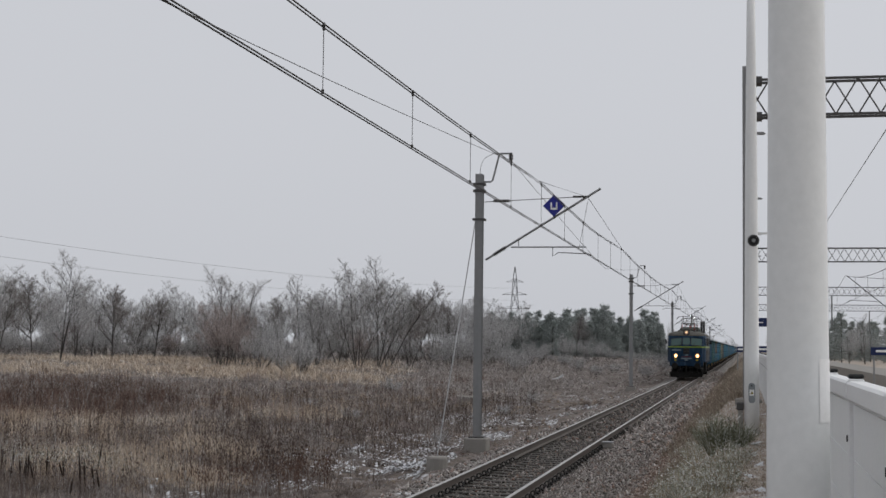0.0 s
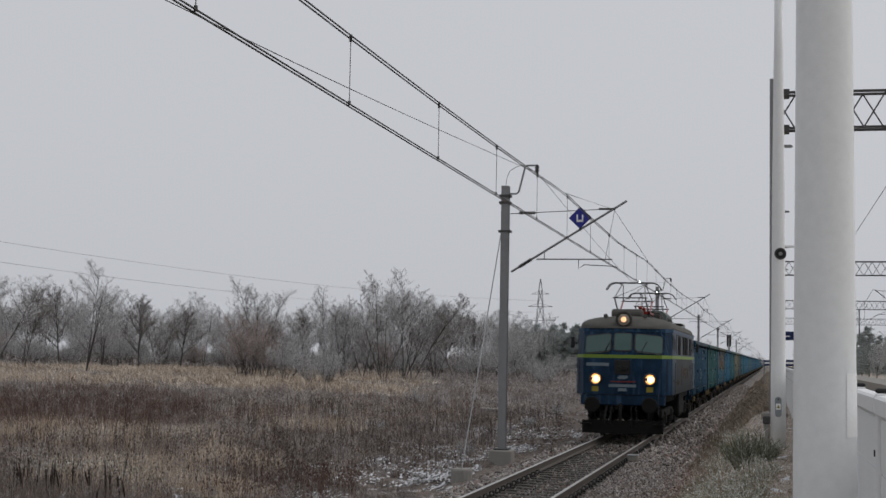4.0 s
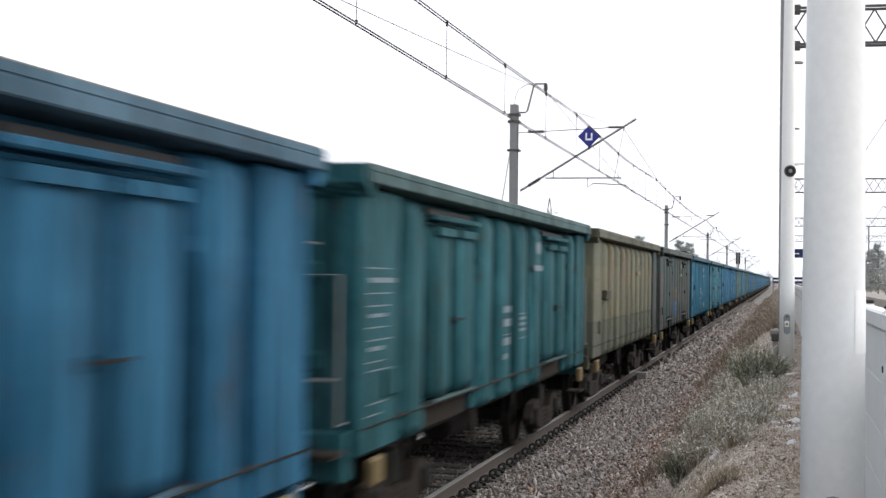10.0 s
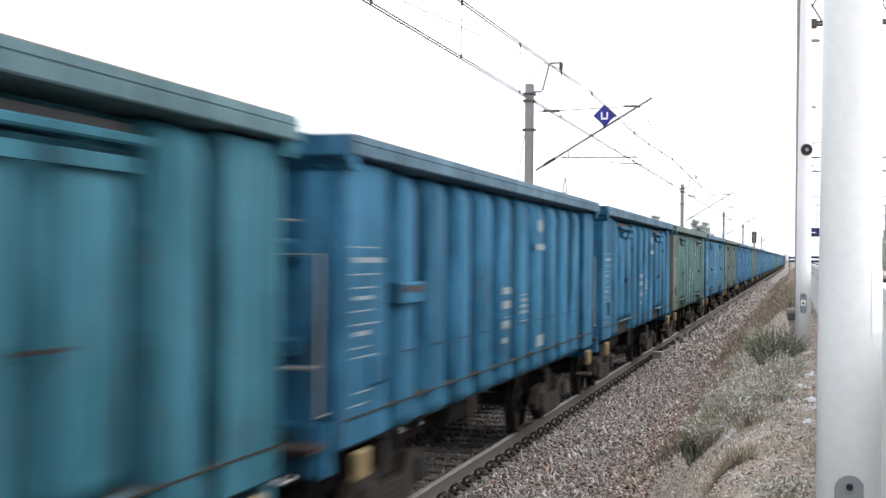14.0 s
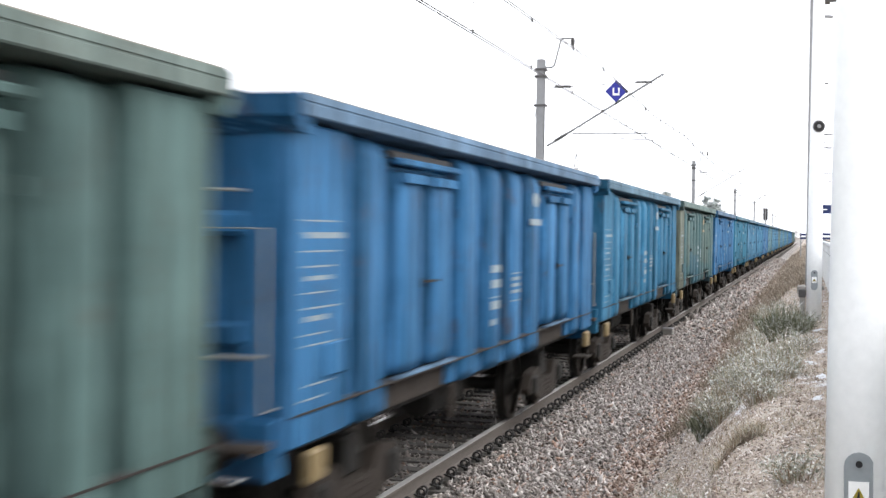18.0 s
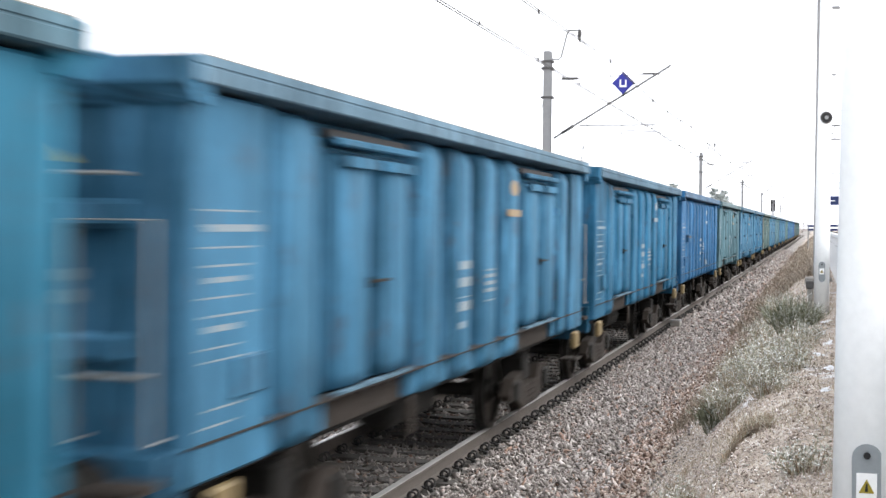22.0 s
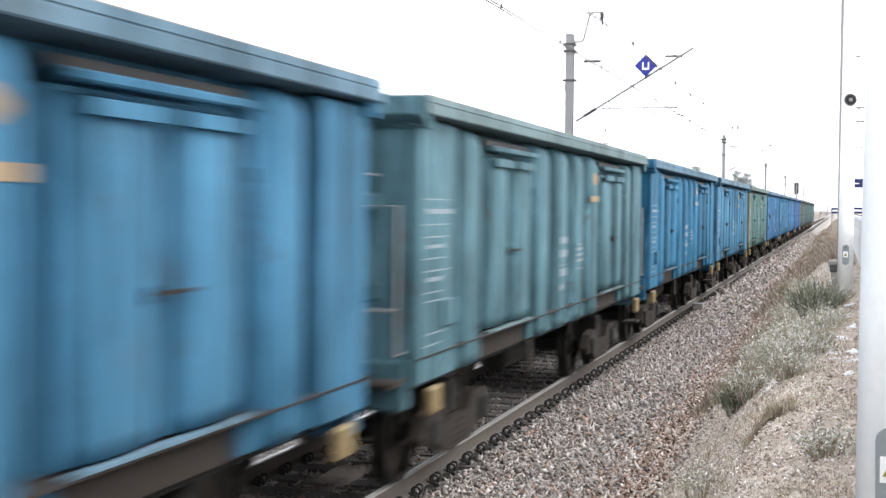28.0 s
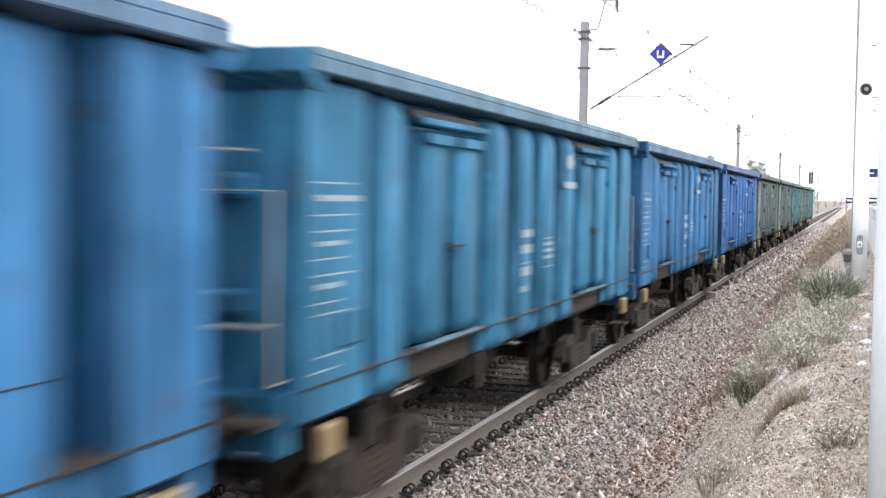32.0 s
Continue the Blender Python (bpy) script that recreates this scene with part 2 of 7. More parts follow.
M_twig_brown = per_island("brown_twigs", [(0.0, (0.196, 0.144, 0.128)), (0.5, (0.333, 0.269, 0.246)), (1.0, (0.528, 0.488, 0.470))])
# pale grey-green carries the haze over the distant pines
M_pine = per_island("frosted_pine", [(0.0, (0.245, 0.276, 0.260)), (0.6, (0.315, 0.346, 0.330)), (1.0, (0.420, 0.445, 0.435))])
M_stone = per_island("ballast_stone", [(0.0, (0.083, 0.071, 0.064)), (0.30, (0.177, 0.153, 0.139)), (0.62, (0.295, 0.267, 0.248)), (0.90, (0.460, 0.431, 0.407)), (0.96, (0.254, 0.159, 0.124)), (1.0, (0.295, 0.195, 0.147))])
M_grass_dry = clumpy("dry_field_grass", [(0.1, (0.090, 0.064, 0.050)), (0.4, (0.262, 0.200, 0.158)), (0.6, (0.443, 0.349, 0.255)), (0.9, (0.617, 0.564, 0.510))], 0.8)
M_grass_red = clumpy("reddish_weeds", [(0.1, (0.042, 0.024, 0.018)), (0.5, (0.132, 0.077, 0.056)), (0.75, (0.228, 0.168, 0.138)), (1.0, (0.408, 0.372, 0.348))], 0.9)
M_grass_grey = clumpy("grey_matted_grass", [(0.1, (0.085, 0.068, 0.062)), (0.4, (0.240, 0.212, 0.196)), (0.6, (0.363, 0.330, 0.308)), (0.9, (0.638, 0.621, 0.605))], 1.1)
M_grass_brush = clumpy("brown_brush", [(0.1, (0.040, 0.028, 0.024)), (0.45, (0.110, 0.084, 0.072)), (0.7, (0.200, 0.166, 0.148)), (1.0, (0.420, 0.390, 0.370))], 1.3)
M_grass_tan = clumpy("pale_reed_grass", [(0.1, (0.254, 0.190, 0.140)), (0.5, (0.545, 0.440, 0.335)), (0.9, (0.840, 0.777, 0.673))], 0.45)
M_grass_frost = per_island("frosted_bank_grass", [(0.0, (0.200, 0.140, 0.092)), (0.35, (0.374, 0.278, 0.184)), (0.6, (0.312, 0.305, 0.215)), (1.0, (0.747, 0.687, 0.612))])
M_shrub_green = per_island("frosted_green_shrub", [(0.0, (0.060, 0.062, 0.034)), (0.5, (0.165, 0.172, 0.110)), (0.80, (0.270, 0.278, 0.215)), (1.0, (0.700, 0.705, 0.680))])
M_weed_frost = per_island("frosted_weed", [(0.0, (0.150, 0.145, 0.095)), (0.35, (0.330, 0.335, 0.265)), (0.7, (0.610, 0.610, 0.560)), (1.0, (0.830, 0.835, 0.830))])
M_clod = per_island("frosted_soil_clod", [(0.0, (0.200, 0.150, 0.120)), (0.35, (0.360, 0.290, 0.245)), (0.75, (0.520, 0.455, 0.405)), (1.0, (0.740, 0.715, 0.680))])
M_snow = plain("thin_snow", (0.547, 0.562, 0.585), (0.623, 0.631, 0.646), 10, 0.8, bumps=0.3)


def ground_material():
    m, n, l, b = nodes_of("soil_and_ballast_ground")
    big = noise_tex(n, l, 0.35, 6, shift=False)
    mid = noise_tex(n, l, 2.3, 8, shift=False)
    fine = noise_tex(n, l, 22, 6, shift=False, rough=0.7)
    field = ramp(n, l, mid, [(0.30, (0.040, 0.029, 0.024)), (0.5, (0.095, 0.071, 0.057)), (0.72, (0.18, 0.145, 0.12))])
    grit = noise_tex(n, l, 9.0, 9, shift=False, rough=0.75)
    path = mixed(n, l, 0.55, ramp(n, l, mid, [(0.32, (0.138, 0.103, 0.078)), (0.5, (0.310, 0.247, 0.190)), (0.68, (0.494, 0.431, 0.368))]),
                 ramp(n, l, grit, [(0.34, (0.127, 0.092, 0.069)), (0.5, (0.356, 0.293, 0.230)), (0.66, (0.667, 0.621, 0.575))]))
    vor = n.new("ShaderNodeTexVoronoi")
    vor.inputs["Scale"].default_value = 17
    tc = n.new("ShaderNodeTexCoord")
    l.new(tc.outputs["Object"], vor.inputs["Vector"])
    gravel = ramp(n, l, vor.outputs["Color"], [(0.1, (0.05, 0.043, 0.038)), (0.5, (0.145, 0.128, 0.116)), (0.9, (0.28, 0.26, 0.24))])
    sep = n.new("ShaderNodeSeparateXYZ")
    l.new(tc.outputs["Object"], sep.inputs[0])

    def wobble(v, amount):
        a = n.new("ShaderNodeMath")
        a.operation = "MULTIPLY_ADD"
        a.inputs[1].default_value, a.inputs[2].default_value = amount, -amount / 2
        l.new(mid, a.inputs[0])
        s = n.new("ShaderNodeMath")
        s.operation = "ADD"
        l.new(v, s.inputs[0]), l.new(a.outputs[0], s.inputs[1])
        return s.outputs[0]

    x = wobble(sep.outputs[0], 1.1)

    def band(v, lo, hi):
        r = n.new("ShaderNodeMapRange")
        r.inputs[1].default_value, r.inputs[2].default_value = lo, hi
        l.new(v, r.inputs[0])
        return r.outputs[0]

    c = mixed(n, l, band(x, -7.0, -6.4), field, gravel)
    c = mixed(n, l, band(x, -2.35, -1.75), c, path)
    frost = ramp(n, l, fine, [(0.52, (0, 0, 0)), (0.72, (0.55, 0.55, 0.55))])
    c = mixed(n, l, frost, c, (0.46, 0.46, 0.465))
    snow = ramp(n, l, big, [(0.60, (0, 0, 0)), (0.64, (1, 1, 1))])
    gate = n.new("ShaderNodeMath")
    gate.operation = "MULTIPLY"
    l.new(ramp(n, l, snow, [(0, (0, 0, 0)), (1, (0.9, 0.9, 0.9))]), gate.inputs[0])
    l.new(ramp(n, l, mid, [(0.5, (0, 0, 0)), (0.58, (1, 1, 1))]), gate.inputs[1])
    c = mixed(n, l, gate.outputs[0], c, (0.60, 0.61, 0.63))
    l.new(c, b.inputs["Base Color"])
    b.inputs["Roughness"].default_value = 0.95
    bump(n, l, b, fine, 0.6, 0.04)
    return m


M_ground = ground_material()

M_rust_seam = plain("rusty_seam", (0.008, 0.008, 0.008), (0.026, 0.020, 0.017), 9, 0.85)
M_stalk = clumpy("dark_weed_stalk", [(0.1, (0.030, 0.021, 0.018)), (0.6, (0.10, 0.072, 0.060)), (1.0, (0.24, 0.20, 0.18))], 1.4)
M_dock = plain("dock_seed_brown", (0.018, 0.013, 0.011), (0.050, 0.036, 0.030), 30, 0.95, bumps=0.6)
M_bank_olive = clumpy("olive_bank_grass", [(0.1, (0.070, 0.052, 0.038)), (0.45, (0.205, 0.164, 0.122)), (0.7, (0.375, 0.320, 0.258)), (1.0, (0.700, 0.650, 0.585))], 1.6)
# oil stain, darkened further to stand in for shade under the train
M_stone_oily_shaded = per_island("oily_ballast_stone", [(0.0, (0.032, 0.027, 0.023)), (0.30, (0.092, 0.077, 0.067)), (0.62, (0.182, 0.158, 0.144)), (0.88, (0.311, 0.284, 0.266)), (0.95, (0.150, 0.085, 0.062)), (1.0, (0.182, 0.113, 0.077))])
M_sod = plain("root_matted_sod", (0.085, 0.062, 0.045), (0.260, 0.205, 0.155), 12, 0.95, bumps=0.8, dist=0.03)
M_stone_rusty = per_island("rusty_frosted_stone", [(0.0, (0.067, 0.043, 0.031)), (0.35, (0.185, 0.121, 0.092)), (0.65, (0.308, 0.218, 0.174)), (0.88, (0.448, 0.370, 0.319)), (1.0, (0.650, 0.610, 0.577))])
M_rail_paint = plain("worn_pale_rail_paint", (0.13, 0.14, 0.14), (0.26, 0.265, 0.25), 9, 0.6, bumps=0.05)

# ---- mesh tools ----
def part(name, bm, material, parent=None, label="", at=None, bevel=0.0):
    """Links a bmesh as one mesh object under a thing or a part."""
    if bevel:
        bmesh.ops.bevel(bm, geom=bm.edges[:], offset=bevel, segments=1, affect="EDGES", clamp_overlap=True)
    me = bpy.data.meshes.new(name)
    bm.to_mesh(me)
    bm.free()
    me.materials.append(material)
    ob = new(name, me)
    if parent:
        ob.parent = parent
    if at is not None:
        ob.matrix_basis = at
    if label:
        ob["label"] = label
    return ob


def again(ob, parent, m, name=None):
    """Another part on the same mesh."""
    o = new(name or ob.name.split(".")[0], ob.data)
    o.parent = parent
    o.matrix_basis = m
    if "label" in ob:
        o["label"] = ob["label"]
    return o


def smooth(ob):
    for p in ob.data.polygons:
        p.use_smooth = True
    return ob


def empty(name, at=None):
    ob = new(name)
    ob.empty_display_size = 0.2
    if at is not None:
        ob.matrix_basis = at
    return ob


def box(bm, x0, x1, y0, y1, z0, z1):
    vs = [bm.verts.new((x, y, z)) for x in (x0, x1) for y in (y0, y1) for z in (z0, z1)]
    for f in ((0, 1, 3, 2), (4, 6, 7, 5), (0, 4, 5, 1), (2, 3, 7, 6), (0, 2, 6, 4), (1, 5, 7, 3)):
        bm.faces.new([vs[i] for i in f])
    return bm


def boxes(*rows):
    bm = bmesh.new()
    for r in rows:
        box(bm, *r)
    return bm


def tube(bm, a, b, r0, r1=None, n=8, caps=True):
    a, b = Vector(a), Vector(b)
    r1 = r0 if r1 is None else r1
    q = (b - a).to_track_quat("Z", "Y")
    rings = []
    for p, r in ((a, r0), (b, r1)):
        rings.append([bm.verts.new(p + q @ Vector((r * math.cos(2 * math.pi * i / n), r * math.sin(2 * math.pi * i / n), 0))) for i in range(n)])
    for i in range(n):
        bm.faces.new((rings[0][i], rings[0][(i + 1) % n], rings[1][(i + 1) % n], rings[1][i]))
    if caps:
        bm.faces.new(rings[0][::-1])
        bm.faces.new(rings[1])
    return bm


def ribbed(a, b, r0, r1, sheds, n=10):
    """A ribbed insulator from a to b, turned in one piece."""
    bm = bmesh.new()
    a, b = Vector(a), Vector(b)
    d = b - a
    u = d.orthogonal().normalized()
    v = d.normalized().cross(u)
    rows = []
    for i in range(4 * sheds):
        t, r = (i + 0.5) / (4 * sheds), (r0, r1, r1, r0)[i % 4]
        rows.append([bm.verts.new(a + d * t + (u * math.cos(k * 2 * math.pi / n) + v * math.sin(k * 2 * math.pi / n)) * r) for k in range(n)])
    for p, q in zip(rows, rows[1:]):
        for k in range(n):
            bm.faces.new((p[k], p[(k + 1) % n], q[(k + 1) % n], q[k]))
    bm.faces.new(rows[0][::-1])
    bm.faces.new(rows[-1])
    return bm


def tubes(*rows, n=8):
    bm = bmesh.new()
    for r in rows:
        tube(bm, *r, n=n)
    return bm


def pipe(points, r, n=6):
    """One continuous tube through the points."""
    bm = bmesh.new()
    pts = [Vector(p) for p in points]
    rings = []
    for i, p in enumerate(pts):
        d = (pts[min(i + 1, len(pts) - 1)] - pts[max(i - 1, 0)]).normalized()
        q = d.to_track_quat("Z", "Y" if abs(d.y) < 0.9 else "X")
        if rings and q.dot(last) < 0:
            q.negate()
        last = q
        rings.append([bm.verts.new(p + q @ Vector((r * math.cos(2 * math.pi * k / n), r * math.sin(2 * math.pi * k / n), 0))) for k in range(n)])
    for a, b in zip(rings[:-1], rings[1:]):
        turn = min(range(n), key=lambda k: (b[k].co - a[0].co).length)
        for k in range(n):
            bm.faces.new((a[k], a[(k + 1) % n], b[(k + 1 + turn) % n], b[(k + turn) % n]))
    bm.faces.new(rings[0][::-1])
    bm.faces.new(rings[-1])
    bmesh.ops.recalc_face_normals(bm, faces=bm.faces[:])
    return bm


def prism(outline, y0, y1, axis="y"):
    """A closed outline of (a, b) pairs pushed along an axis: y takes (x, z), x takes (y, z), z takes (x, y)."""
    bm = bmesh.new()

    def place(a, b, c):
        return {"y": (a, c, b), "x": (c, a, b), "z": (a, b, c)}[axis]

    lo = [bm.verts.new(place(a, b, y0)) for a, b in outline]
    hi = [bm.verts.new(place(a, b, y1)) for a, b in outline]
    k = len(outline)
    for i in range(k):
        bm.faces.new((lo[i], lo[(i + 1) % k], hi[(i + 1) % k], hi[i]))
    bm.faces.new(lo[::-1])
    bm.faces.new(hi)
    bmesh.ops.recalc_face_normals(bm, faces=bm.faces[:])
    return bm


def lathe(profile, n=20, axis="x"):
    """Profile of (along, radius) turned about an axis."""
    bm = bmesh.new()
    rings = []
    for a, r in profile:
        ring = []
        for i in range(n):
            c, s = r * math.cos(2 * math.pi * i / n), r * math.sin(2 * math.pi * i / n)
            ring.append(bm.verts.new({"x": (a, c, s), "y": (c, a, s), "z": (c, s, a)}[axis]))
        rings.append(ring)
    for p, q in zip(rings[:-1], rings[1:]):
        for i in range(n):
            bm.faces.new((p[i], p[(i + 1) % n], q[(i + 1) % n], q[i]))
    bm.faces.new(rings[0][::-1])
    bm.faces.new(rings[-1])
    bmesh.ops.recalc_face_normals(bm, faces=bm.faces[:])
    return bm


def stuff(name, verts, faces, material, parent=None, label="", category="", smooth_it=False):
    """One joined mesh of many pieces."""
    me = bpy.data.meshes.new(name)
    verts, faces = np.asarray(verts, dtype=np.float32), np.asarray(faces, dtype=np.int32)
    k = faces.shape[1]
    me.vertices.add(len(verts))
    me.vertices.foreach_set("co", verts.ravel())
    me.loops.add(faces.size)
    me.loops.foreach_set("vertex_index", faces.ravel())
    me.polygons.add(len(faces))
    me.polygons.foreach_set("loop_start", np.arange(0, faces.size, k, dtype=np.int32))
    me.update(calc_edges=True)
    me.validate()
    me.materials.append(material)
    ob = new(name, me)
    if parent:
        ob.parent = parent
    if smooth_it:
        me.shade_smooth()
    if label or category:
        tagged(ob, label, category)
    ob["kind"] = "stuff"
    return ob


def turned(x, y, z, rx=0, ry=0, rz=0):
    return pose(x, y, z, rx, ry, rz)


def ss(a, b, v):
    t = np.clip((np.asarray(v, dtype=float) - a) / (b - a), 0, 1)
    return t * t * (3 - 2 * t)

# ---- the lie of the land: one sheet, the track lies along y at TRACK ----
TRACK = -4.47
PROFILE_X = [-400, -120, -60, -30, -16, -11, -8.6, -7.2, -6.75, -6.15, -2.85, -2.25, -1.75, -1.1, -0.5, -0.1, 0.5, 3.2, 3.6, 30, 400]
PROFILE_Z = [0.2, 0.1, -0.2, -0.55, -0.75, -0.85, -0.75, -0.55, -0.50, -0.24, -0.24, -0.46, -0.42, 0.18, 0.72, 0.90, 0.94, 0.94, -0.15, -0.2, -0.2]


def lie(x, y):
    x, y = np.asarray(x, dtype=float), np.asarray(y, dtype=float)
    z = np.interp(x, PROFILE_X, PROFILE_Z)
    bank = ss(-1.3, -0.3, x) * (1 - ss(3.2, 3.6, x))
    z = z + bank * (0.25 * ss(4, 22, y) - 0.10 * ss(40, 90, y))
    rough = np.where(x < -6.9, 0.16, np.where((x > -1.9) & (x < -0.6), 0.055, np.where((x >= -0.6) & (x < 0.45), 0.028, 0.012)))
    wave = np.sin(x * 1.9 + 0.7 * np.sin(y * 0.63)) * np.sin(y * 0.83 + 1.3 * np.sin(x * 0.41)) + 0.5 * np.sin(x * 4.3 + y * 2.1) * np.sin(y * 3.1 - x * 1.7) + 0.35 * np.sin(x * 9.1 - y * 5.3) * np.sin(y * 7.7 + x * 3.9)
    z = z + rough * wave * 0.6
    far = np.hypot(x, y)
    return z + np.where(x < -8, 0.55 * ss(60, 190, far), 0.0)


def steps(edges):
    out = []
    for a, b, d in edges:
        out += list(np.arange(a, b - 1e-6, d))
    return np.array(out + [edges[-1][1]])


def make_ground():
    xs = steps([(-2500, -400, 300), (-400, -80, 20), (-80, -20, 2.5), (-20, -8, 0.6), (-8, 1.2, 0.15), (1.2, 4.4, 0.4), (4.4, 60, 6), (60, 400, 40), (400, 2500, 300)])
    ys = steps([(-300, -30, 30), (-30, 2, 2), (2, 45, 0.28), (45, 120, 1.5), (120, 320, 8), (320, 900, 40), (900, 3000, 300)])
    gx, gy = np.meshgrid(xs, ys, indexing="ij")
    v = np.stack([gx, gy, lie(gx, gy)], -1).reshape(-1, 3)
    i, j = np.meshgrid(np.arange(len(xs) - 1), np.arange(len(ys) - 1), indexing="ij")
    a = (i * len(ys) + j).ravel()
    f = np.stack([a, a + len(ys), a + len(ys) + 1, a + 1], -1)
    ob = stuff("ground", v, f, M_ground, smooth_it=True)
    tagged(ob, "frosty soil, gravel and dead grass beside a railway line", "ground", kind="structure")
    return ob


make_ground()

# ---- the track ----
def make_track():
    g = empty("railway_track")
    prof = [(-0.07, -0.172), (0.07, -0.172), (0.07, -0.158), (0.012, -0.135), (0.010, -0.05), (0.034, -0.036), (0.036, -0.006), (-0.036, -0.006), (-0.034, -0.036), (-0.010, -0.05), (-0.012, -0.135), (-0.07, -0.158)]
    for x in (TRACK - 0.7535, TRACK + 0.7535):
        r = part("rail", prism(prof, -150, 900), M_rail_side, g, "rust-brown steel rail", pose(x, 0, 0))
        part("rail_head", prism([(-0.035, -0.006), (0.035, -0.006), (0.033, -0.001), (0.02, 0.003), (-0.02, 0.003), (-0.033, -0.001)], -150, 900), M_rail_top, r, "worn shiny running surface")
    sl = prism([(-1.25, -0.36), (1.25, -0.36), (1.25, -0.22), (1.18, -0.205), (0.45, -0.20), (0.35, -0.215), (-0.35, -0.215), (-0.45, -0.20), (-1.18, -0.205), (-1.25, -0.22)], -0.13, 0.13)
    s0 = part("sleeper", sl, M_sleeper, g, "", pose(TRACK, 2.0, 0))
    for i in range(1, 300):
        again(s0, g, pose(TRACK, 2.0 + 0.6 * i, 0))
    v = np.array([(x, y, z) for x in (-1.25, 1.25) for y in (-0.13, 0.13) for z in (-0.36, -0.205)])
    f = np.array([(0, 1, 3, 2), (4, 6, 7, 5), (0, 4, 5, 1), (2, 3, 7, 6), (0, 2, 6, 4), (1, 5, 7, 3)])
    ys = np.concatenate([np.arange(182, 500, 0.6), np.arange(-60, 1.9, 0.6)])
    stuff("sleeper_row", np.concatenate([v + (TRACK, y, 0) for y in ys]), np.concatenate([f + 8 * i for i in range(len(ys))]), M_sleeper, g)
    loop = bmesh.new()
    for dy in (-0.042, 0.042):
        ring = pipe([(0.085 + 0.040 * math.cos(a), dy + 0.030 * math.sin(a) * (1 if dy > 0 else -0.4), -0.125 + 0.042 * math.sin(a)) for a in [radians(-40 + 30 * k) for k in range(11)]], 0.0115, 6)
        me = bpy.data.meshes.new("curl")
        ring.to_mesh(me)
        ring.free()
        loop.from_mesh(me)
        bpy.data.meshes.remove(me)
    tube(loop, (0.02, -0.05, -0.15), (0.02, 0.05, -0.15), 0.0115, n=6)
    tube(loop, (0.02, 0.05, -0.15), (0.10, 0.05, -0.17), 0.0115, n=6)
    tube(loop, (0.02, -0.05, -0.15), (0.10, -0.05, -0.17), 0.0115, n=6)
    c0 = part("rail_clip", loop, M_clip, g, "black spring clip", pose(TRACK + 0.79, 6.8, 0))
    pad = part("clip_shoulder", boxes((0.07, 0.12, -0.03, 0.03, -0.21, -0.165)), M_clip, g, "", pose(TRACK + 0.79, 6.8, 0), bevel=0.01)
    for i in range(8, 74):
        y = 2.0 + 0.6 * i
        for x, rz in ((TRACK + 0.79, 0), (TRACK - 0.79, 180), (TRACK - 0.717, 0), (TRACK + 0.717, 180)):
            if x != TRACK + 0.79 and i > 50:
                continue
            again(c0, g, pose(x, y, 0, 0, 0, rz))
            if x == TRACK + 0.79:
                again(pad, g, pose(x, y, 0, 0, 0, rz))
    b = empty("rail_contact_box", pose(-3.47, 37.4, -0.20))
    part("casing", boxes((-0.14, 0.14, -0.2, 0.2, 0.0, 0.16)), M_concrete, b, "pale metal casing", bevel=0.03)
    part("lid", boxes((-0.15, 0.15, -0.21, 0.21, 0.16, 0.18)), M_steel, b, bevel=0.01)
    part("cable", pipe([(0.1, 0.1, 0.02), (0.4, 0.3, 0.0), (0.9, 0.4, -0.1)], 0.015), M_black, b)
    tagged(b, "small pale trackside box against the rail", "trackside box")
    tagged(g, "single railway track of worn rails on concrete sleepers", "track", kind="structure")


make_track()


def stones(n, area, size, seed, hump=0.0):
    """Angular ballast stones strewn over the given strip."""
    rng = np.random.default_rng(seed)
    base = np.array([(1, 0, 0), (-1, 0, 0), (0, 1, 0), (0, -1, 0), (0, 0, 1), (0, 0, -1)], dtype=float)
    tri = np.array([(0, 2, 4), (2, 1, 4), (1, 3, 4), (3, 0, 4), (2, 0, 5), (1, 2, 5), (3, 1, 5), (0, 3, 5)])
    x = rng.uniform(area[0], area[1], n)
    y = area[2] + (area[3] - area[2]) * rng.random(n) ** area[4]
    s = size * (0.45 + 1.15 * rng.random(n) ** 1.8)
    v = base[None] * rng.uniform(0.5, 1.25, (n, 6, 1)) * np.array((1.30, 0.95, 0.75)) + rng.normal(0, 0.24, (n, 6, 3))
    a = rng.uniform(0, 6.28, n)
    c, sn = np.cos(a), np.sin(a)
    tilt = rng.normal(0, 0.7, n)
    v = v * s[:, None, None]
    v[..., 2] *= 0.8
    vz = v[..., 2] + v[..., 0] * tilt[:, None]
    vx = v[..., 0] * c[:, None] - v[..., 1] * sn[:, None]
    vy = v[..., 0] * sn[:, None] + v[..., 1] * c[:, None]
    z = lie(x, y) + rng.uniform(-0.2, 0.7, n) * s + hump
    out = np.stack([vx + x[:, None], vy + y[:, None], vz + z[:, None]], -1).reshape(-1, 3)
    return out, (tri[None] + 6 * np.arange(n)[:, None, None]).reshape(-1, 3)


def pile(name, sets, mat, label):
    vs, fs, k = [], [], 0
    for v, f in sets:
        vs.append(v), fs.append(f + k)
        k += len(v)
    tagged(stuff(name, np.concatenate(vs), np.concatenate(fs), mat), label, "ballast", kind="stuff")


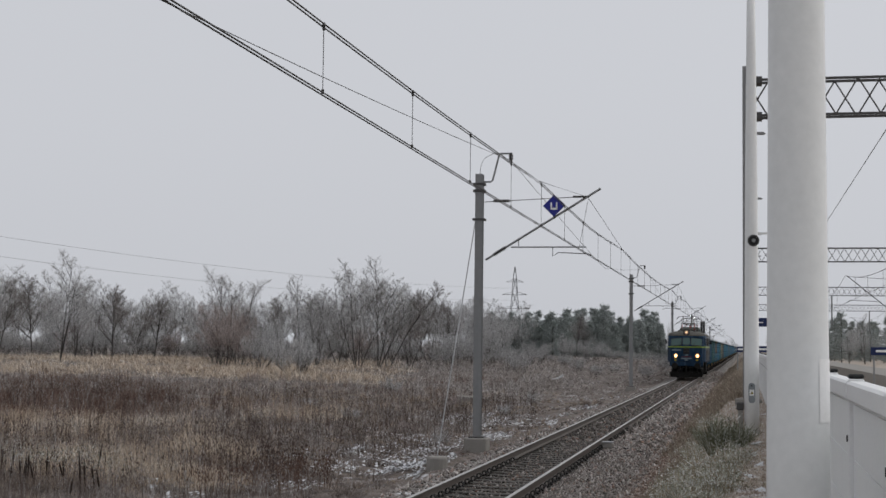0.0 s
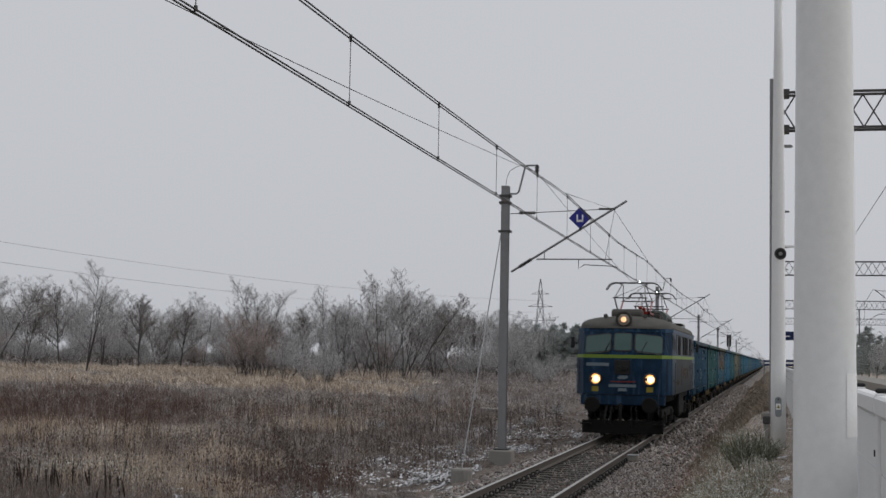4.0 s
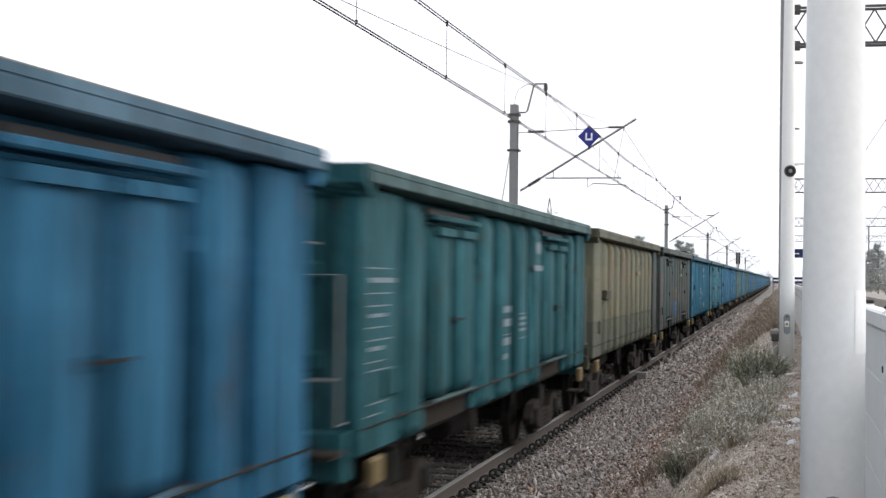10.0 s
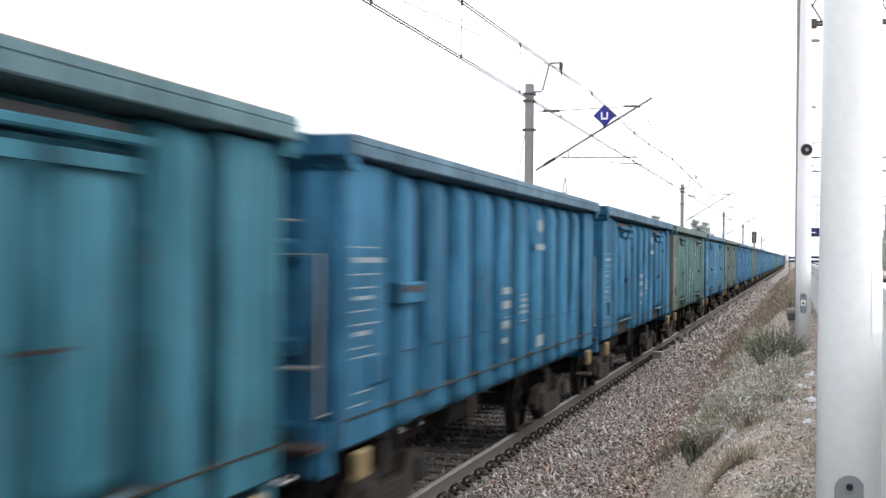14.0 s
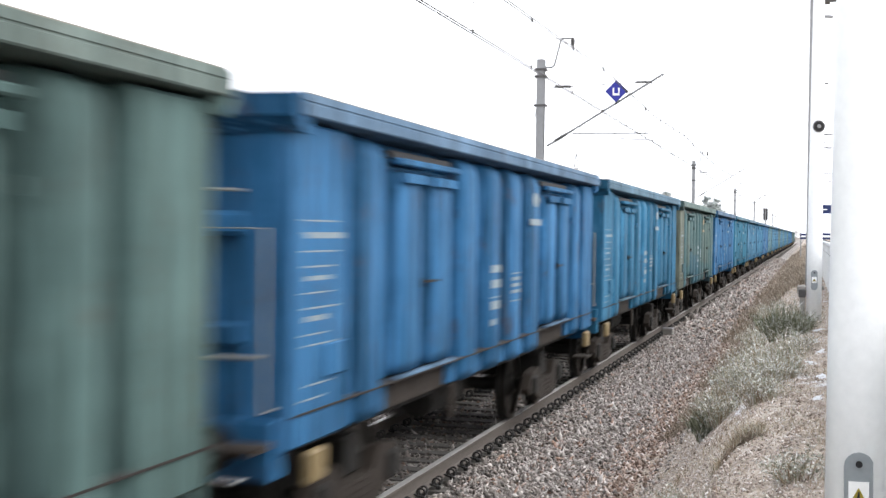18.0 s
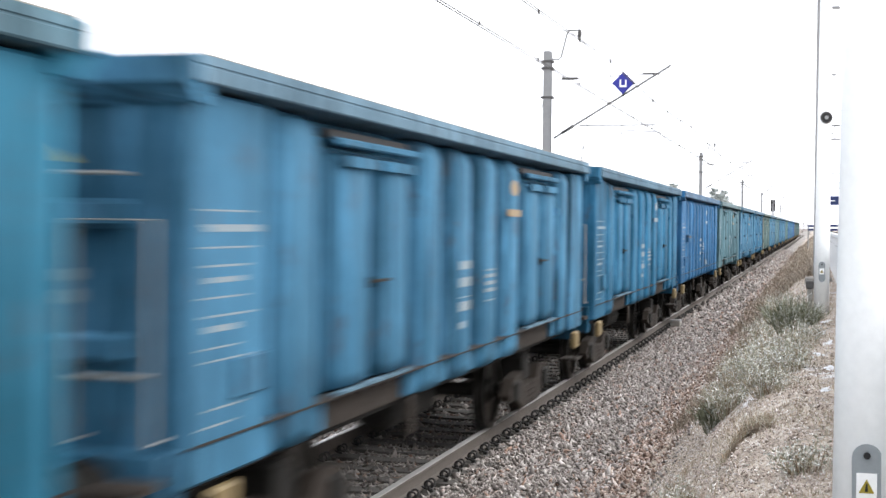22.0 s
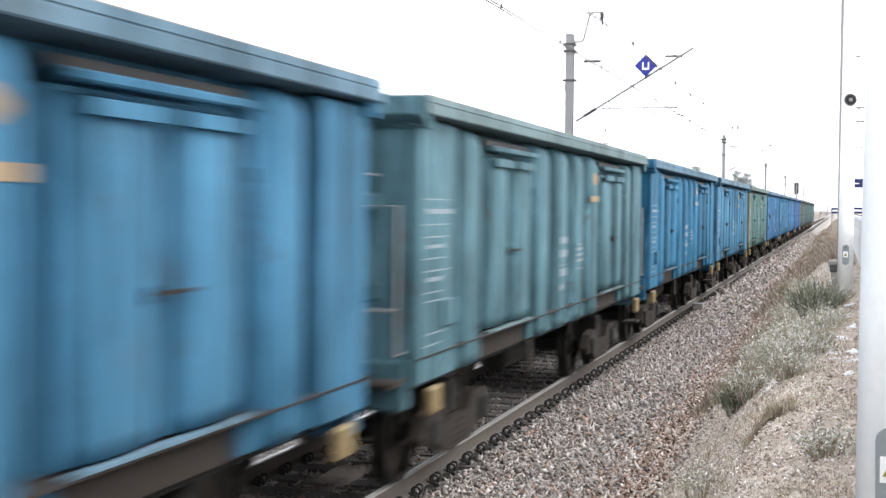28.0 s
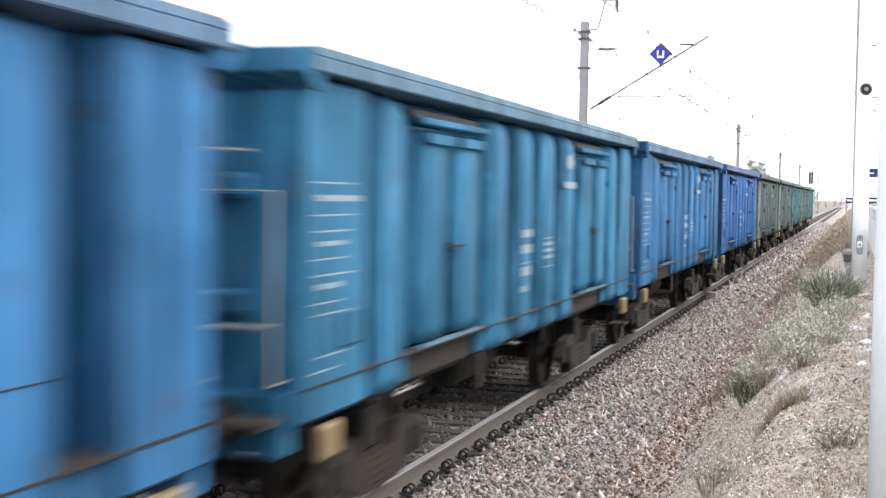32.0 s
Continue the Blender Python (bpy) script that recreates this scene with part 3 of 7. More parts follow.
def make_ballast():
    pile("ballast", [stones(64000, (-3.60, -2.15, 6.0, 46.0, 1.7), 0.025, 1), stones(16000, (-3.6, -2.1, 40.0, 170.0, 1.3), 0.055, 2), stones(16000, (-3.49, -3.12, 6.0, 60.0, 1.5), 0.020, 12, 0.035),
                     stones(11000, (-6.75, -5.3, 16.0, 90.0, 1.3), 0.038, 4), stones(3000, (-2.2, -1.4, 7.0, 36.0, 1.3), 0.022, 5)], M_stone, "grey and brown crushed stone ballast with a touch of frost")
    pile("rusty_ballast", [stones(26000, (-2.38, -1.60, 6.0, 50.0, 1.6), 0.023, 6), stones(6000, (-2.5, -1.5, 45.0, 150.0, 1.3), 0.05, 7)], M_stone_rusty, "rust-brown frosted stones along the foot of the ballast")
    pile("track_ballast", [stones(17000, (-5.15, -3.8, 5.0, 42.0, 1.4), 0.026, 3), stones(9000, (-5.15, -3.8, 40.0, 130.0, 1.2), 0.045, 8)], M_stone_oily_shaded, "oil-stained ballast between the rails, darkened for shade under the train")


make_ballast()

# ---- lineside: overhead line masts, wires, portals, lamps, fence ----
def h_beam(w, d, t=0.012):
    """Outline of an H-section, flanges across x."""
    return [(-w / 2, -d / 2), (w / 2, -d / 2), (w / 2, -d / 2 + t), (t / 2, -d / 2 + t), (t / 2, d / 2 - t), (w / 2, d / 2 - t),
            (w / 2, d / 2), (-w / 2, d / 2), (-w / 2, d / 2 - t), (-t / 2, d / 2 - t), (-t / 2, -d / 2 + t), (-w / 2, -d / 2 + t)]


MAST_X, MAST_YS = -7.59, [-16.6, 41.0, 98.6, 156.2, 213.8, 271.4, 329.0]
WIRE_X, WIRE_Z = -4.31, 5.03
RETURN_X, RETURN_Z = -6.66, 7.80


def make_mast(y, sign=False, guy=False):
    """A steel mast with its hinged bracket over the track."""
    g = empty("catenary_mast", pose(MAST_X, y, 0))
    base = float(lie(MAST_X, y)) - 0.3
    part("footing", boxes((-0.33, 0.33, -0.33, 0.33, base, -0.24)), M_concrete, g, "rough square concrete footing", bevel=0.03)
    part("base_plate", boxes((-0.22, 0.22, -0.22, 0.22, -0.24, -0.20)), M_dark_steel, g)
    part("post", prism(h_beam(0.22, 0.24, 0.016), -0.20, 7.45, "z"), M_steel, g, "grey galvanised H-section post")
    for z in (6.95, 7.15):
        part("clamp", boxes((-0.17, 0.17, -0.15, 0.15, z - 0.035, z + 0.035)), M_dark_steel, g)
    part("clamp", boxes((-0.18, 0.18, -0.15, 0.15, 6.08, 6.14)), M_dark_steel, g)
    root, tip = Vector((0.2, 0, 4.93)), Vector((3.55, 0, 6.99))
    part("strut", tubes((root, tip, 0.033), n=10), M_steel, g, "slanting tubular strut")
    ins = root.lerp(tip, 0.07)
    part("strut_insulator", ribbed(ins, ins + (tip - root) * 0.105, 0.035, 0.06, 9), M_dark_steel, g, "brown ribbed insulator")
    part("top_tie", tubes((Vector((0.15, 0, 6.63)), Vector((3.10, 0, 6.76)), 0.012), n=6), M_dark_steel, g)
    part("tie_insulator", lathe([(0.40, 0.02)] + [(0.40 + 0.035 * i, 0.055 if i % 2 else 0.03) for i in range(1, 14)] + [(0.90, 0.02)], 10, "x"), M_dark_steel, g, "", pose(0, 0, 6.655))
    part("tie_joint", boxes((2.75, 3.22, -0.03, 0.03, 6.73, 6.785)), M_dark_steel, g)
    part("register_tube", tubes((Vector((0.94, 0, 5.30)), Vector((3.14, 0, 5.30)), 0.020), n=8), M_steel, g)
    part("register_hanger", tubes((Vector((1.17, 0, 5.30)), Vector((1.17, 0, 5.52)), 0.012), n=6), M_dark_steel, g)
    part("register_stay", tubes((Vector((2.94, 0, 5.30)), Vector((3.20, 0, 6.74)), 0.006), n=5), M_wire, g)
    part("steady_arm", pipe([(2.17, 0, 5.30), (2.17, 0, 5.03), (2.33, 0, 5.14), (2.60, 0, 5.13), (3.20, 0, 5.10), (3.27, 0, 5.08), (3.29, 0, 5.03)], 0.014), M_dark_steel, g)
    part("feeder_hook", pipe([(0.12, 0, 7.22), (0.33, 0, 7.22), (0.39, 0, 7.28), (0.56, 0, 7.97), (0.61, 0, 8.05), (0.95, 0, 8.05)], 0.030), M_steel, g)
    part("hook_insulator", tubes(((0.92, 0, 8.06), (0.92, 0, 7.80), 0.045), ((0.92, 0, 8.00), (0.92, 0, 7.96), 0.07), ((0.92, 0, 7.92), (0.92, 0, 7.88), 0.07), n=10), M_dark_steel, g)
    if sign:
        bm = boxes((-0.215, 0.215, -0.008, 0.008, -0.215, 0.215))
        s = part("sign_plate", bm, M_sign_blue, g, "blue diamond sign with a white mark", pose(2.21, -0.10, 6.49, 0, 45, 0))
        part("sign_mark", boxes((-0.10, -0.058, -0.003, 0.003, -0.085, 0.10), (0.058, 0.10, -0.003, 0.003, -0.085, 0.10), (-0.10, 0.10, -0.003, 0.003, -0.115, -0.058)), M_white_patch, s, "white open square mark", pose(0, -0.013, 0, 0, -45, 0))
        part("sign_edge", boxes((-0.228, 0.228, -0.006, 0.006, -0.228, -0.215), (-0.228, 0.228, -0.006, 0.006, 0.215, 0.228), (-0.228, -0.215, -0.006, 0.006, -0.215, 0.215), (0.215, 0.228, -0.006, 0.006, -0.215, 0.215)), M_sign_navy, s)
        part("sign_bracket", boxes((2.18, 2.24, -0.09, 0.0, 6.12, 6.60)), M_dark_steel, g)
        part("jumper_loop", pipe([(0.0, 0, 7.45), (0.03, 0, 7.7), (0.12, 0, 7.9), (0.28, 0, 8.0), (0.45, 0, 8.06), (0.61, 0, 8.05)], 0.008), M_wire, g)
    tagged(g, "grey steel overhead line mast with a slanting tubular bracket", "mast", "overhead line masts")
    return g


for i, y in enumerate(MAST_YS):
    make_mast(y, sign=(i == 1))


def make_guy():
    g = empty("guy_wire", pose(0, 0, 0))
    top, foot = Vector((MAST_X - 0.12, 41.0, 6.05)), Vector((-7.25, 33.9, -0.25))
    part("stay", tubes((top, foot, 0.016), n=6), M_steel, g, "grey steel stay rope")
    part("anchor_block", lathe([(-0.95, 0.26), (-0.30, 0.26), (-0.26, 0.24)], 16, "z"), M_concrete, g, "round concrete anchor block", pose(foot.x, foot.y, 0))
    tagged(g, "slanting steel guy wire on a round concrete anchor", "guy wire")


make_guy()


def span_points(y0, y1, x0, x1, z0, z1, sag, k=16):
    out = []
    for i in range(k + 1):
        t = i / k
        out.append((x0 + (x1 - x0) * t, y0 + (y1 - y0) * t, z0 + (z1 - z0) * t - sag * 4 * t * (1 - t)))
    return out


def messenger(t, span):
    """Height of the messenger cables along a span: held up by a bridle at each mast, lowest in mid-span and under the mast."""
    d = min(t, 1 - t) * span
    if d < 10.8:
        return 5.81 + 0.15 * (d / 10.8) ** 1.4
    k = (d - 10.8) / (span / 2 - 10.8)
    return 5.96 - 0.21 * (1 - (1 - k) ** 2)


def make_wires():
    g = empty("overhead_line")
    ys = [MAST_YS[0] - 57.6] + MAST_YS + [MAST_YS[-1] + 57.6 * i for i in range(1, 5)]
    for i, (a, b) in enumerate(zip(ys[:-1], ys[1:])):
        span = b - a
        near = -20 < a < 120
        r = 0.0095 if a < 120 else 0.012
        for dx in (-0.026, 0.026):
            part("contact_wire", pipe([(WIRE_X + dx, a, WIRE_Z), (WIRE_X + dx, b, WIRE_Z)], r), M_wire, g)
            part("messenger_wire", pipe([(WIRE_X + dx, a + span * k / 28, messenger(k / 28, span)) for k in range(29)], r), M_wire, g)
        part("return_wire", pipe([(RETURN_X, a + span * k / 24, RETURN_Z + 0.03 - 1.55 * (1 - abs(k / 12 - 1) ** 1.15)) for k in range(25)], r * 0.75), M_wire, g)
        part("bridle", pipe([(WIRE_X, a - 10.8, 5.965), (WIRE_X - 0.10, a, 6.74), (WIRE_X, a + 10.8, 5.965)], r * 0.75), M_wire, g, "thin bridle wire over the mast bracket")
        if not near:
            continue
        for k in range(14):
            y = a + 2.0 + span * k / 14
            z = messenger((y - a) / span, span)
            part("dropper", tubes(((WIRE_X, y, z), (WIRE_X, y, WIRE_Z), 0.0045), ((WIRE_X, y, z + 0.03), (WIRE_X, y, z - 0.05), 0.017), ((WIRE_X, y, WIRE_Z + 0.045), (WIRE_X, y, WIRE_Z), 0.017), n=5), M_wire, g)
    tagged(g, "twin contact wires with messenger cables and droppers", "overhead wires")


make_wires()


def make_portal(y):
    """A lattice beam on steel posts over the station tracks."""
    g = empty("catenary_portal", pose(0, y, 0))
    x0, x1, z0, z1, d = 0.09, 27.0, 7.86, 8.70, 0.42
    for x in (x0, x1):
        part("post", prism(h_beam(0.24, 0.26, 0.016), float(lie(0.0, y)) - 0.4, 9.05, "z"), M_steel, g, "grey H-section portal post", pose(x, 0, 0))
        part("footing", boxes((x - 0.3, x + 0.3, -0.3, 0.3, float(lie(x, y)) - 0.5, float(lie(x, y)) + 0.12)), M_concrete, g, bevel=0.03)
    for z in (z0, z1):
        for yy in (-d / 2, d / 2):
            part("chord", boxes((x0, x1, yy - 0.028, yy + 0.028, z - 0.028, z + 0.028)), M_dark_steel, g)
    n = 54
    w = (x1 - x0) / n
    for yy in (-d / 2, d / 2):
        far = bmesh.new()
        for i in range(n):
            a, b = x0 + i * w, x0 + (i + 1) * w
            for za, zb in (((z0, z1), (z1, z0))[(i + (yy > 0)) % 2],):
                if y < 60 and yy < 0 and i < 20:
                    part("lattice_bar", tubes(((a, yy, za), (b, yy, zb), 0.018), n=4), M_dark_steel, g)
                else:
                    tube(far, (a, yy, za), (b, yy, zb), 0.018, n=4)
        part("lattice", far, M_dark_steel, g)["kind"] = "stuff"
    for i in range(0, n + 1, 6):
        part("cross_bar", tubes(((x0 + i * w, -d / 2, z1), (x0 + i * w, d / 2, z1), 0.02), n=4), M_dark_steel, g)
    for z in (z0, z1):
        part("gusset", boxes((0.12, 0.42, -d / 2 - 0.04, d / 2 + 0.04, z - 0.075, z + 0.075)), M_dark_steel, g)
    for x in (8.6, 17.0):
        part("drop_post", boxes((x - 0.07, x + 0.07, -0.07, 0.07, 4.9, z0)), M_steel, g, "hanging steel drop post")
        part("strut", tubes(((x, 0, 5.0), (x - 2.4, 0, 7.0), 0.03), n=6), M_dark_steel, g)
        part("tie", tubes(((x, 0, 6.8), (x - 2.4, 0, 6.95), 0.015), n=6), M_dark_steel, g)
        part("steady_arm", pipe([(x - 0.4, 0, 5.4), (x - 2.2, 0, 5.5), (x - 2.5, 0, 5.3)], 0.016), M_dark_steel, g)
    tagged(g, "dark lattice girder portal on steel posts over the tracks", "portal", "overhead line portals")


PORTAL_YS = [34.0, 91.0, 148.0, 206.0]
for y in PORTAL_YS:
    make_portal(y)


def make_station_wires():
    g = empty("station_overhead_line")
    for x in (6.1, 14.5):
        for a, b in zip([-24.0] + PORTAL_YS, PORTAL_YS + [264.0]):
            part("contact_wire", pipe(span_points(a, b, x, x, 5.3, 5.3, 0, 2), 0.012), M_wire, g)
            part("messenger_wire", pipe(span_points(a, b, x, x, 7.0, 7.0, 1.0), 0.013), M_wire, g)
            for k in range(1, 7):
                y = a + (b - a) * k / 7
                part("dropper", tubes(((x, y, 7.0 - 4 * (k / 7) * (1 - k / 7)), (x, y, 5.3), 0.007), n=4), M_wire, g)
    part("feeder_wire", pipe([(3.98, -24.0, 8.72), (3.98, 206.0, 8.72)], 0.012), M_wire, g, "thin feeder wire laid over the portals")
    tagged(g, "overhead wires of the station tracks", "overhead wires")


make_station_wires()


def make_lamp(x, y, horn, sticker, hatch_turn):
    """Tapered white lamp post with a service hatch."""
    z = float(lie(x, y)) - 0.05
    g = empty("lamp_post", pose(x, y, z))
    pr = [(0.0, 0.113), (1.2, 0.109), (2.5, 0.100), (4.0, 0.091), (6.0, 0.070), (7.10, 0.058), (7.12, 0.02)]
    smooth(part("pole", lathe(pr, 32, "z"), M_white_pole, g, "tapered white-painted steel pole"))
    m = pose(0, 0, 0, 0, 0, hatch_turn)
    h = prism([(0.050 * math.cos(a), 0.10 * (1 if math.sin(a) > 0 else -1) + 0.050 * math.sin(a)) for a in [i * math.pi / 8 for i in range(16)]], -0.114, -0.096)
    hp = part("hatch", h, M_hatch, g, "grey rounded service hatch cover", m @ pose(0, 0, 0.662))
    part("hatch_lock", lathe([(-0.124, 0.012), (-0.112, 0.012)], 10, "y"), M_black, hp, "", pose(0, 0, 0.11))
    part("warning_label", prism([(-0.034, -0.04), (0.034, -0.04), (0.034, 0.05), (-0.034, 0.05)], -0.121, -0.116), M_white_patch, hp)
    part("warning_triangle", prism([(-0.026, -0.018), (0.026, -0.018), (0.0, 0.03)], -0.124, -0.120), M_yellow, hp)
    part("warning_bolt", prism([(-0.006, -0.012), (0.004, -0.012), (0.003, 0.016), (-0.002, 0.016)], -0.127, -0.1235), M_black, hp)
    part("luminaire", prism([(0.05, 7.06), (0.16, 7.04), (0.40, 7.03), (0.44, 7.06), (0.38, 7.10), (0.05, 7.10)], -0.07, 0.07), M_steel, g, "flat grey luminaire on a short arm")
    if sticker:
        n = 9
        bm = bmesh.new()
        a0, a1 = radians(-50), radians(-2)
        zs = (1.30, 1.52)
        rs = [float(np.interp(q, [r[0] for r in pr], [r[1] for r in pr])) + 0.0015 for q in zs]
        lo, hi = [[bm.verts.new((r * math.cos(a0 + (a1 - a0) * i / n), r * math.sin(a0 + (a1 - a0) * i / n), q)) for i in range(n + 1)] for q, r in zip(zs, rs)]
        for i in range(n):
            bm.faces.new((lo[i], lo[i + 1], hi[i + 1], hi[i]))
        smooth(part("sticker", bm, M_white_patch, g, "pale paper sticker"))
    if horn:
        zc = horn - z
        s = part("loudspeaker", lathe([(-0.24, 0.022), (-0.21, 0.03), (-0.10, 0.035), (-0.02, 0.085), (0.0, 0.09), (0.01, 0.085)], 18, "y"), M_dark_steel, g, "dark horn loudspeaker", pose(0.03, -0.10, zc, 0, 0, 8) @ pose(0, 0, 0, 0, 0, 180))
        part("horn_mouth", lathe([(0.012, 0.07), (0.016, 0.07)], 16, "y"), M_black, s)
        part("horn_core", lathe([(0.014, 0.03), (0.03, 0.025)], 12, "y"), M_steel, s)
        part("cable_bracket", boxes((0.06, 0.30, -0.02, 0.02, zc + 0.10, zc + 0.13)), M_white_pole, g)
        part("cabinet", boxes((-0.225, -0.115, -0.06, 0.06, 0.40, 0.52)), M_dark_steel, g, "small dark cabinet beside the pole", bevel=0.015)
        part("cabinet_post", tubes(((-0.165, 0, -0.1), (-0.165, 0, 0.40), 0.042), n=10), M_concrete, g)
    tagged(g, "tall tapered white lamp post with grey service hatch", "lamp post", "white lamp posts")


make_lamp(0.185, 5.2, 0, True, 0)
make_lamp(0.11, 22.0, 4.05, False, 0)
for x, y in ((0.13, 38.8), (0.26, 55.6), (0.44, 72.4), (0.60, 89.2)):
    make_lamp(x, y, 0, False, 0)


FENCE_X = 0.50


def make_fence():
    """White panel fence along the path: posts, panels, top rail, black caps."""
    g = empty("platform_fence")
    pitch = 1.85
    edge = [p for k in range(5) for p in ((-0.015, 0.25 * k), (-0.015, 0.25 * k + 0.244), (-0.009, 0.25 * k + 0.2455), (-0.009, 0.25 * k + 0.2485))]
    post0 = panel0 = rail0 = cap0 = mid0 = None
    for i in range(34):
        y = 3.1 + i * pitch
        m = pose(FENCE_X, y, 0.93)
        mp = m
        if i == 0:
            post0 = part("post", boxes((-0.035, 0.035, -0.035, 0.035, -0.3, 1.36)), M_fence_rail, g, "", m, bevel=0.006)
            cap0 = part("cap", boxes((-0.036, 0.036, -0.03, 0.03, 1.36, 1.382)), M_black, g, "black plastic post cap", m, bevel=0.008)
            rail0 = part("top_rail", boxes((-0.045, 0.045, 0.036, pitch - 0.036, 1.26, 1.35)), M_fence_rail, g, "white top rail", mp, bevel=0.012)
            panel0 = part("panel", prism(edge + [(-a, b) for a, b in edge[::-1]], 0.036, pitch - 0.036), M_fence, g, "light grey sheet panel", mp)
            lock0 = part("panel_clamp", boxes((-0.04, -0.016, 0.05, 0.07, 1.07, 1.10)), M_dark_steel, g, "", mp)
        else:
            again(post0, g, m), again(cap0, g, m), again(rail0, g, mp), again(panel0, g, mp), again(lock0, g, mp)
    tagged(g, "white panel fence with black caps along the platform path", "fence")


make_fence()


def make_sign(name, x, y, z, w, h, text, label):
    g = empty(name, pose(x, y, float(lie(x, y)) - 0.05))
    zz = z - g.location.z
    for dx in (-w * 0.42, w * 0.42):
        part("post", tubes(((dx, 0, 0), (dx, 0, zz + h / 2), 0.04), n=8), M_steel, g)
    s = part("board", boxes((-w / 2, w / 2, -0.10, -0.045, zz - h / 2, zz + h / 2)), M_sign_navy, g, "", bevel=0.01)
    if text:
        cu = bpy.data.curves.new("numeral", "FONT")
        cu.body, cu.size, cu.extrude, cu.align_x, cu.align_y = text, h * 0.95, 0.004, "CENTER", "CENTER"
        o = new("numeral", cu)
        o.parent, o.matrix_basis = s, pose(w * 0.28, -0.108, zz, 90)
        cu.materials.append(M_white_patch)
        part("bar", boxes((-w * 0.38, -w * 0.02, -0.106, -0.102, zz - h * 0.08, zz + h * 0.02)), M_white_patch, s)
    else:
        part("bar", boxes((-w * 0.38, w * 0.38, -0.106, -0.102, zz - h * 0.14, zz + h * 0.14)), M_white_patch, s, "unreadable white lettering bar")
    tagged(g, label, "sign")


make_sign("platform_sign", 0.78, 60.0, 3.52, 0.62, 0.36, "1", "dark blue platform sign with a white numeral 1")
make_sign("name_sign", 0.95, 78.0, 2.42, 0.72, 0.34, "", "dark blue station name sign on two posts")
make_sign("name_sign", -0.22, 95.0, 2.40, 0.45, 0.36, "", "small dark sign board beside the track")
make_sign("name_sign", 6.0, 62.0, 2.40, 1.7, 0.34, "", "dark blue station name sign on the far platform")


def make_signal():
    x, y = -7.6, 272.0
    g = empty("railway_signal", pose(x, y, -0.6))
    part("mast", tubes(((0, 0, 0), (0, 0, 8.0), 0.09), n=8), M_dark_steel, g)
    h = part("signal_head", boxes((-0.42, 0.42, -0.2, 0.1, 5.9, 8.1)), M_black, g, "black signal head", bevel=0.1)
    for k in range(4):
        part("hood", lathe([(-0.36, 0.13), (-0.2, 0.13)], 10, "y"), M_black, h, "", pose(0, 0, 6.3 + 0.46 * k))
    part("ladder", boxes((-0.3, -0.26, 0.1, 0.14, 0, 5.9), (0.1, 0.14, 0.1, 0.14, 0, 5.9)), M_dark_steel, g)
    tagged(g, "dark railway colour light signal on a mast", "signal")


make_signal()


def make_hut():
    g = empty("far_platform_edge", pose(0, 0, 0))
    part("slab", boxes((2.9, 3.25, 24, 160, 0.9, 1.0)), M_concrete, g, "pale concrete edge slab")
    part("far_slab", boxes((9.2, 13.0, 40, 240, -0.2, 0.75)), M_concrete, g, "pale concrete platform")
    tagged(g, "pale concrete platform of the station", "platform", kind="structure")


make_hut()


def make_pylon(x, y, s=1.0):
    g = empty("power_pylon", pose(x, y, 0))
    z = [0, 9, 16, 22, 27, 31]
    w = [3.0, 2.0, 1.3, 0.9, 0.6, 0.1]
    for sx in (-1, 1):
        for sy in (-1, 1):
            part("leg", pipe([(sx * ww, sy * ww, zz) for ww, zz in zip(w, z)], 0.09, 4), M_steel, g)
    for i in range(len(z) - 1):
        for sy in (-1, 1):
            part("brace", tubes(((-w[i], sy * w[i], z[i]), (w[i + 1], sy * w[i + 1], z[i + 1]), 0.07), ((w[i], sy * w[i], z[i]), (-w[i + 1], sy * w[i + 1], z[i + 1]), 0.07), n=4), M_steel, g)
    for zz, ww in ((16, 5.5), (21, 4.5), (25.5, 3.2)):
        part("cross_arm", tubes(((-ww, 0, zz), (ww, 0, zz), 0.09), ((-ww, 0, zz), (0, 0, zz + 1.2), 0.06), ((ww, 0, zz), (0, 0, zz + 1.2), 0.06), n=4), M_steel, g)
    tagged(g, "distant steel lattice power pylon", "pylon")


make_pylon(-80.8, 508.0)


def make_power_lines():
    g = empty("power_line")
    for dz in (0, 4.5):
        pts = span_points(205, 540, -190, -84, 30.5 - dz, 24.5 - dz, 4.5, 20)
        part("cable", pipe(pts, 0.035, 4), M_steel, g)
    tagged(g, "thin high voltage cables far over the trees", "power line")


make_power_lines()

# ---- the train ----
HUES = {
    "navy": (0.009, 0.052, 0.098), "blue": (0.020, 0.116, 0.211), "bright": (0.020, 0.105, 0.229), "sky": (0.036, 0.134, 0.228),
    "royal": (0.013, 0.080, 0.225), "tealblue": (0.014, 0.112, 0.184), "cyan": (0.023, 0.118, 0.165), "mist": (0.066, 0.142, 0.173), "teal": (0.020, 0.098, 0.116), "darkteal": (0.021, 0.086, 0.093),
    "pale": (0.060, 0.106, 0.102), "green": (0.064, 0.132, 0.132), "olive": (0.092, 0.094, 0.064), "grey": (0.042, 0.066, 0.066)}
COL = {k: paint("paint_" + k, c) for k, c in HUES.items()}
DUSTY = {k: paint("dusty_paint_" + k, c, 0.55, 0.45, dust=0.4) for k, c in HUES.items()}
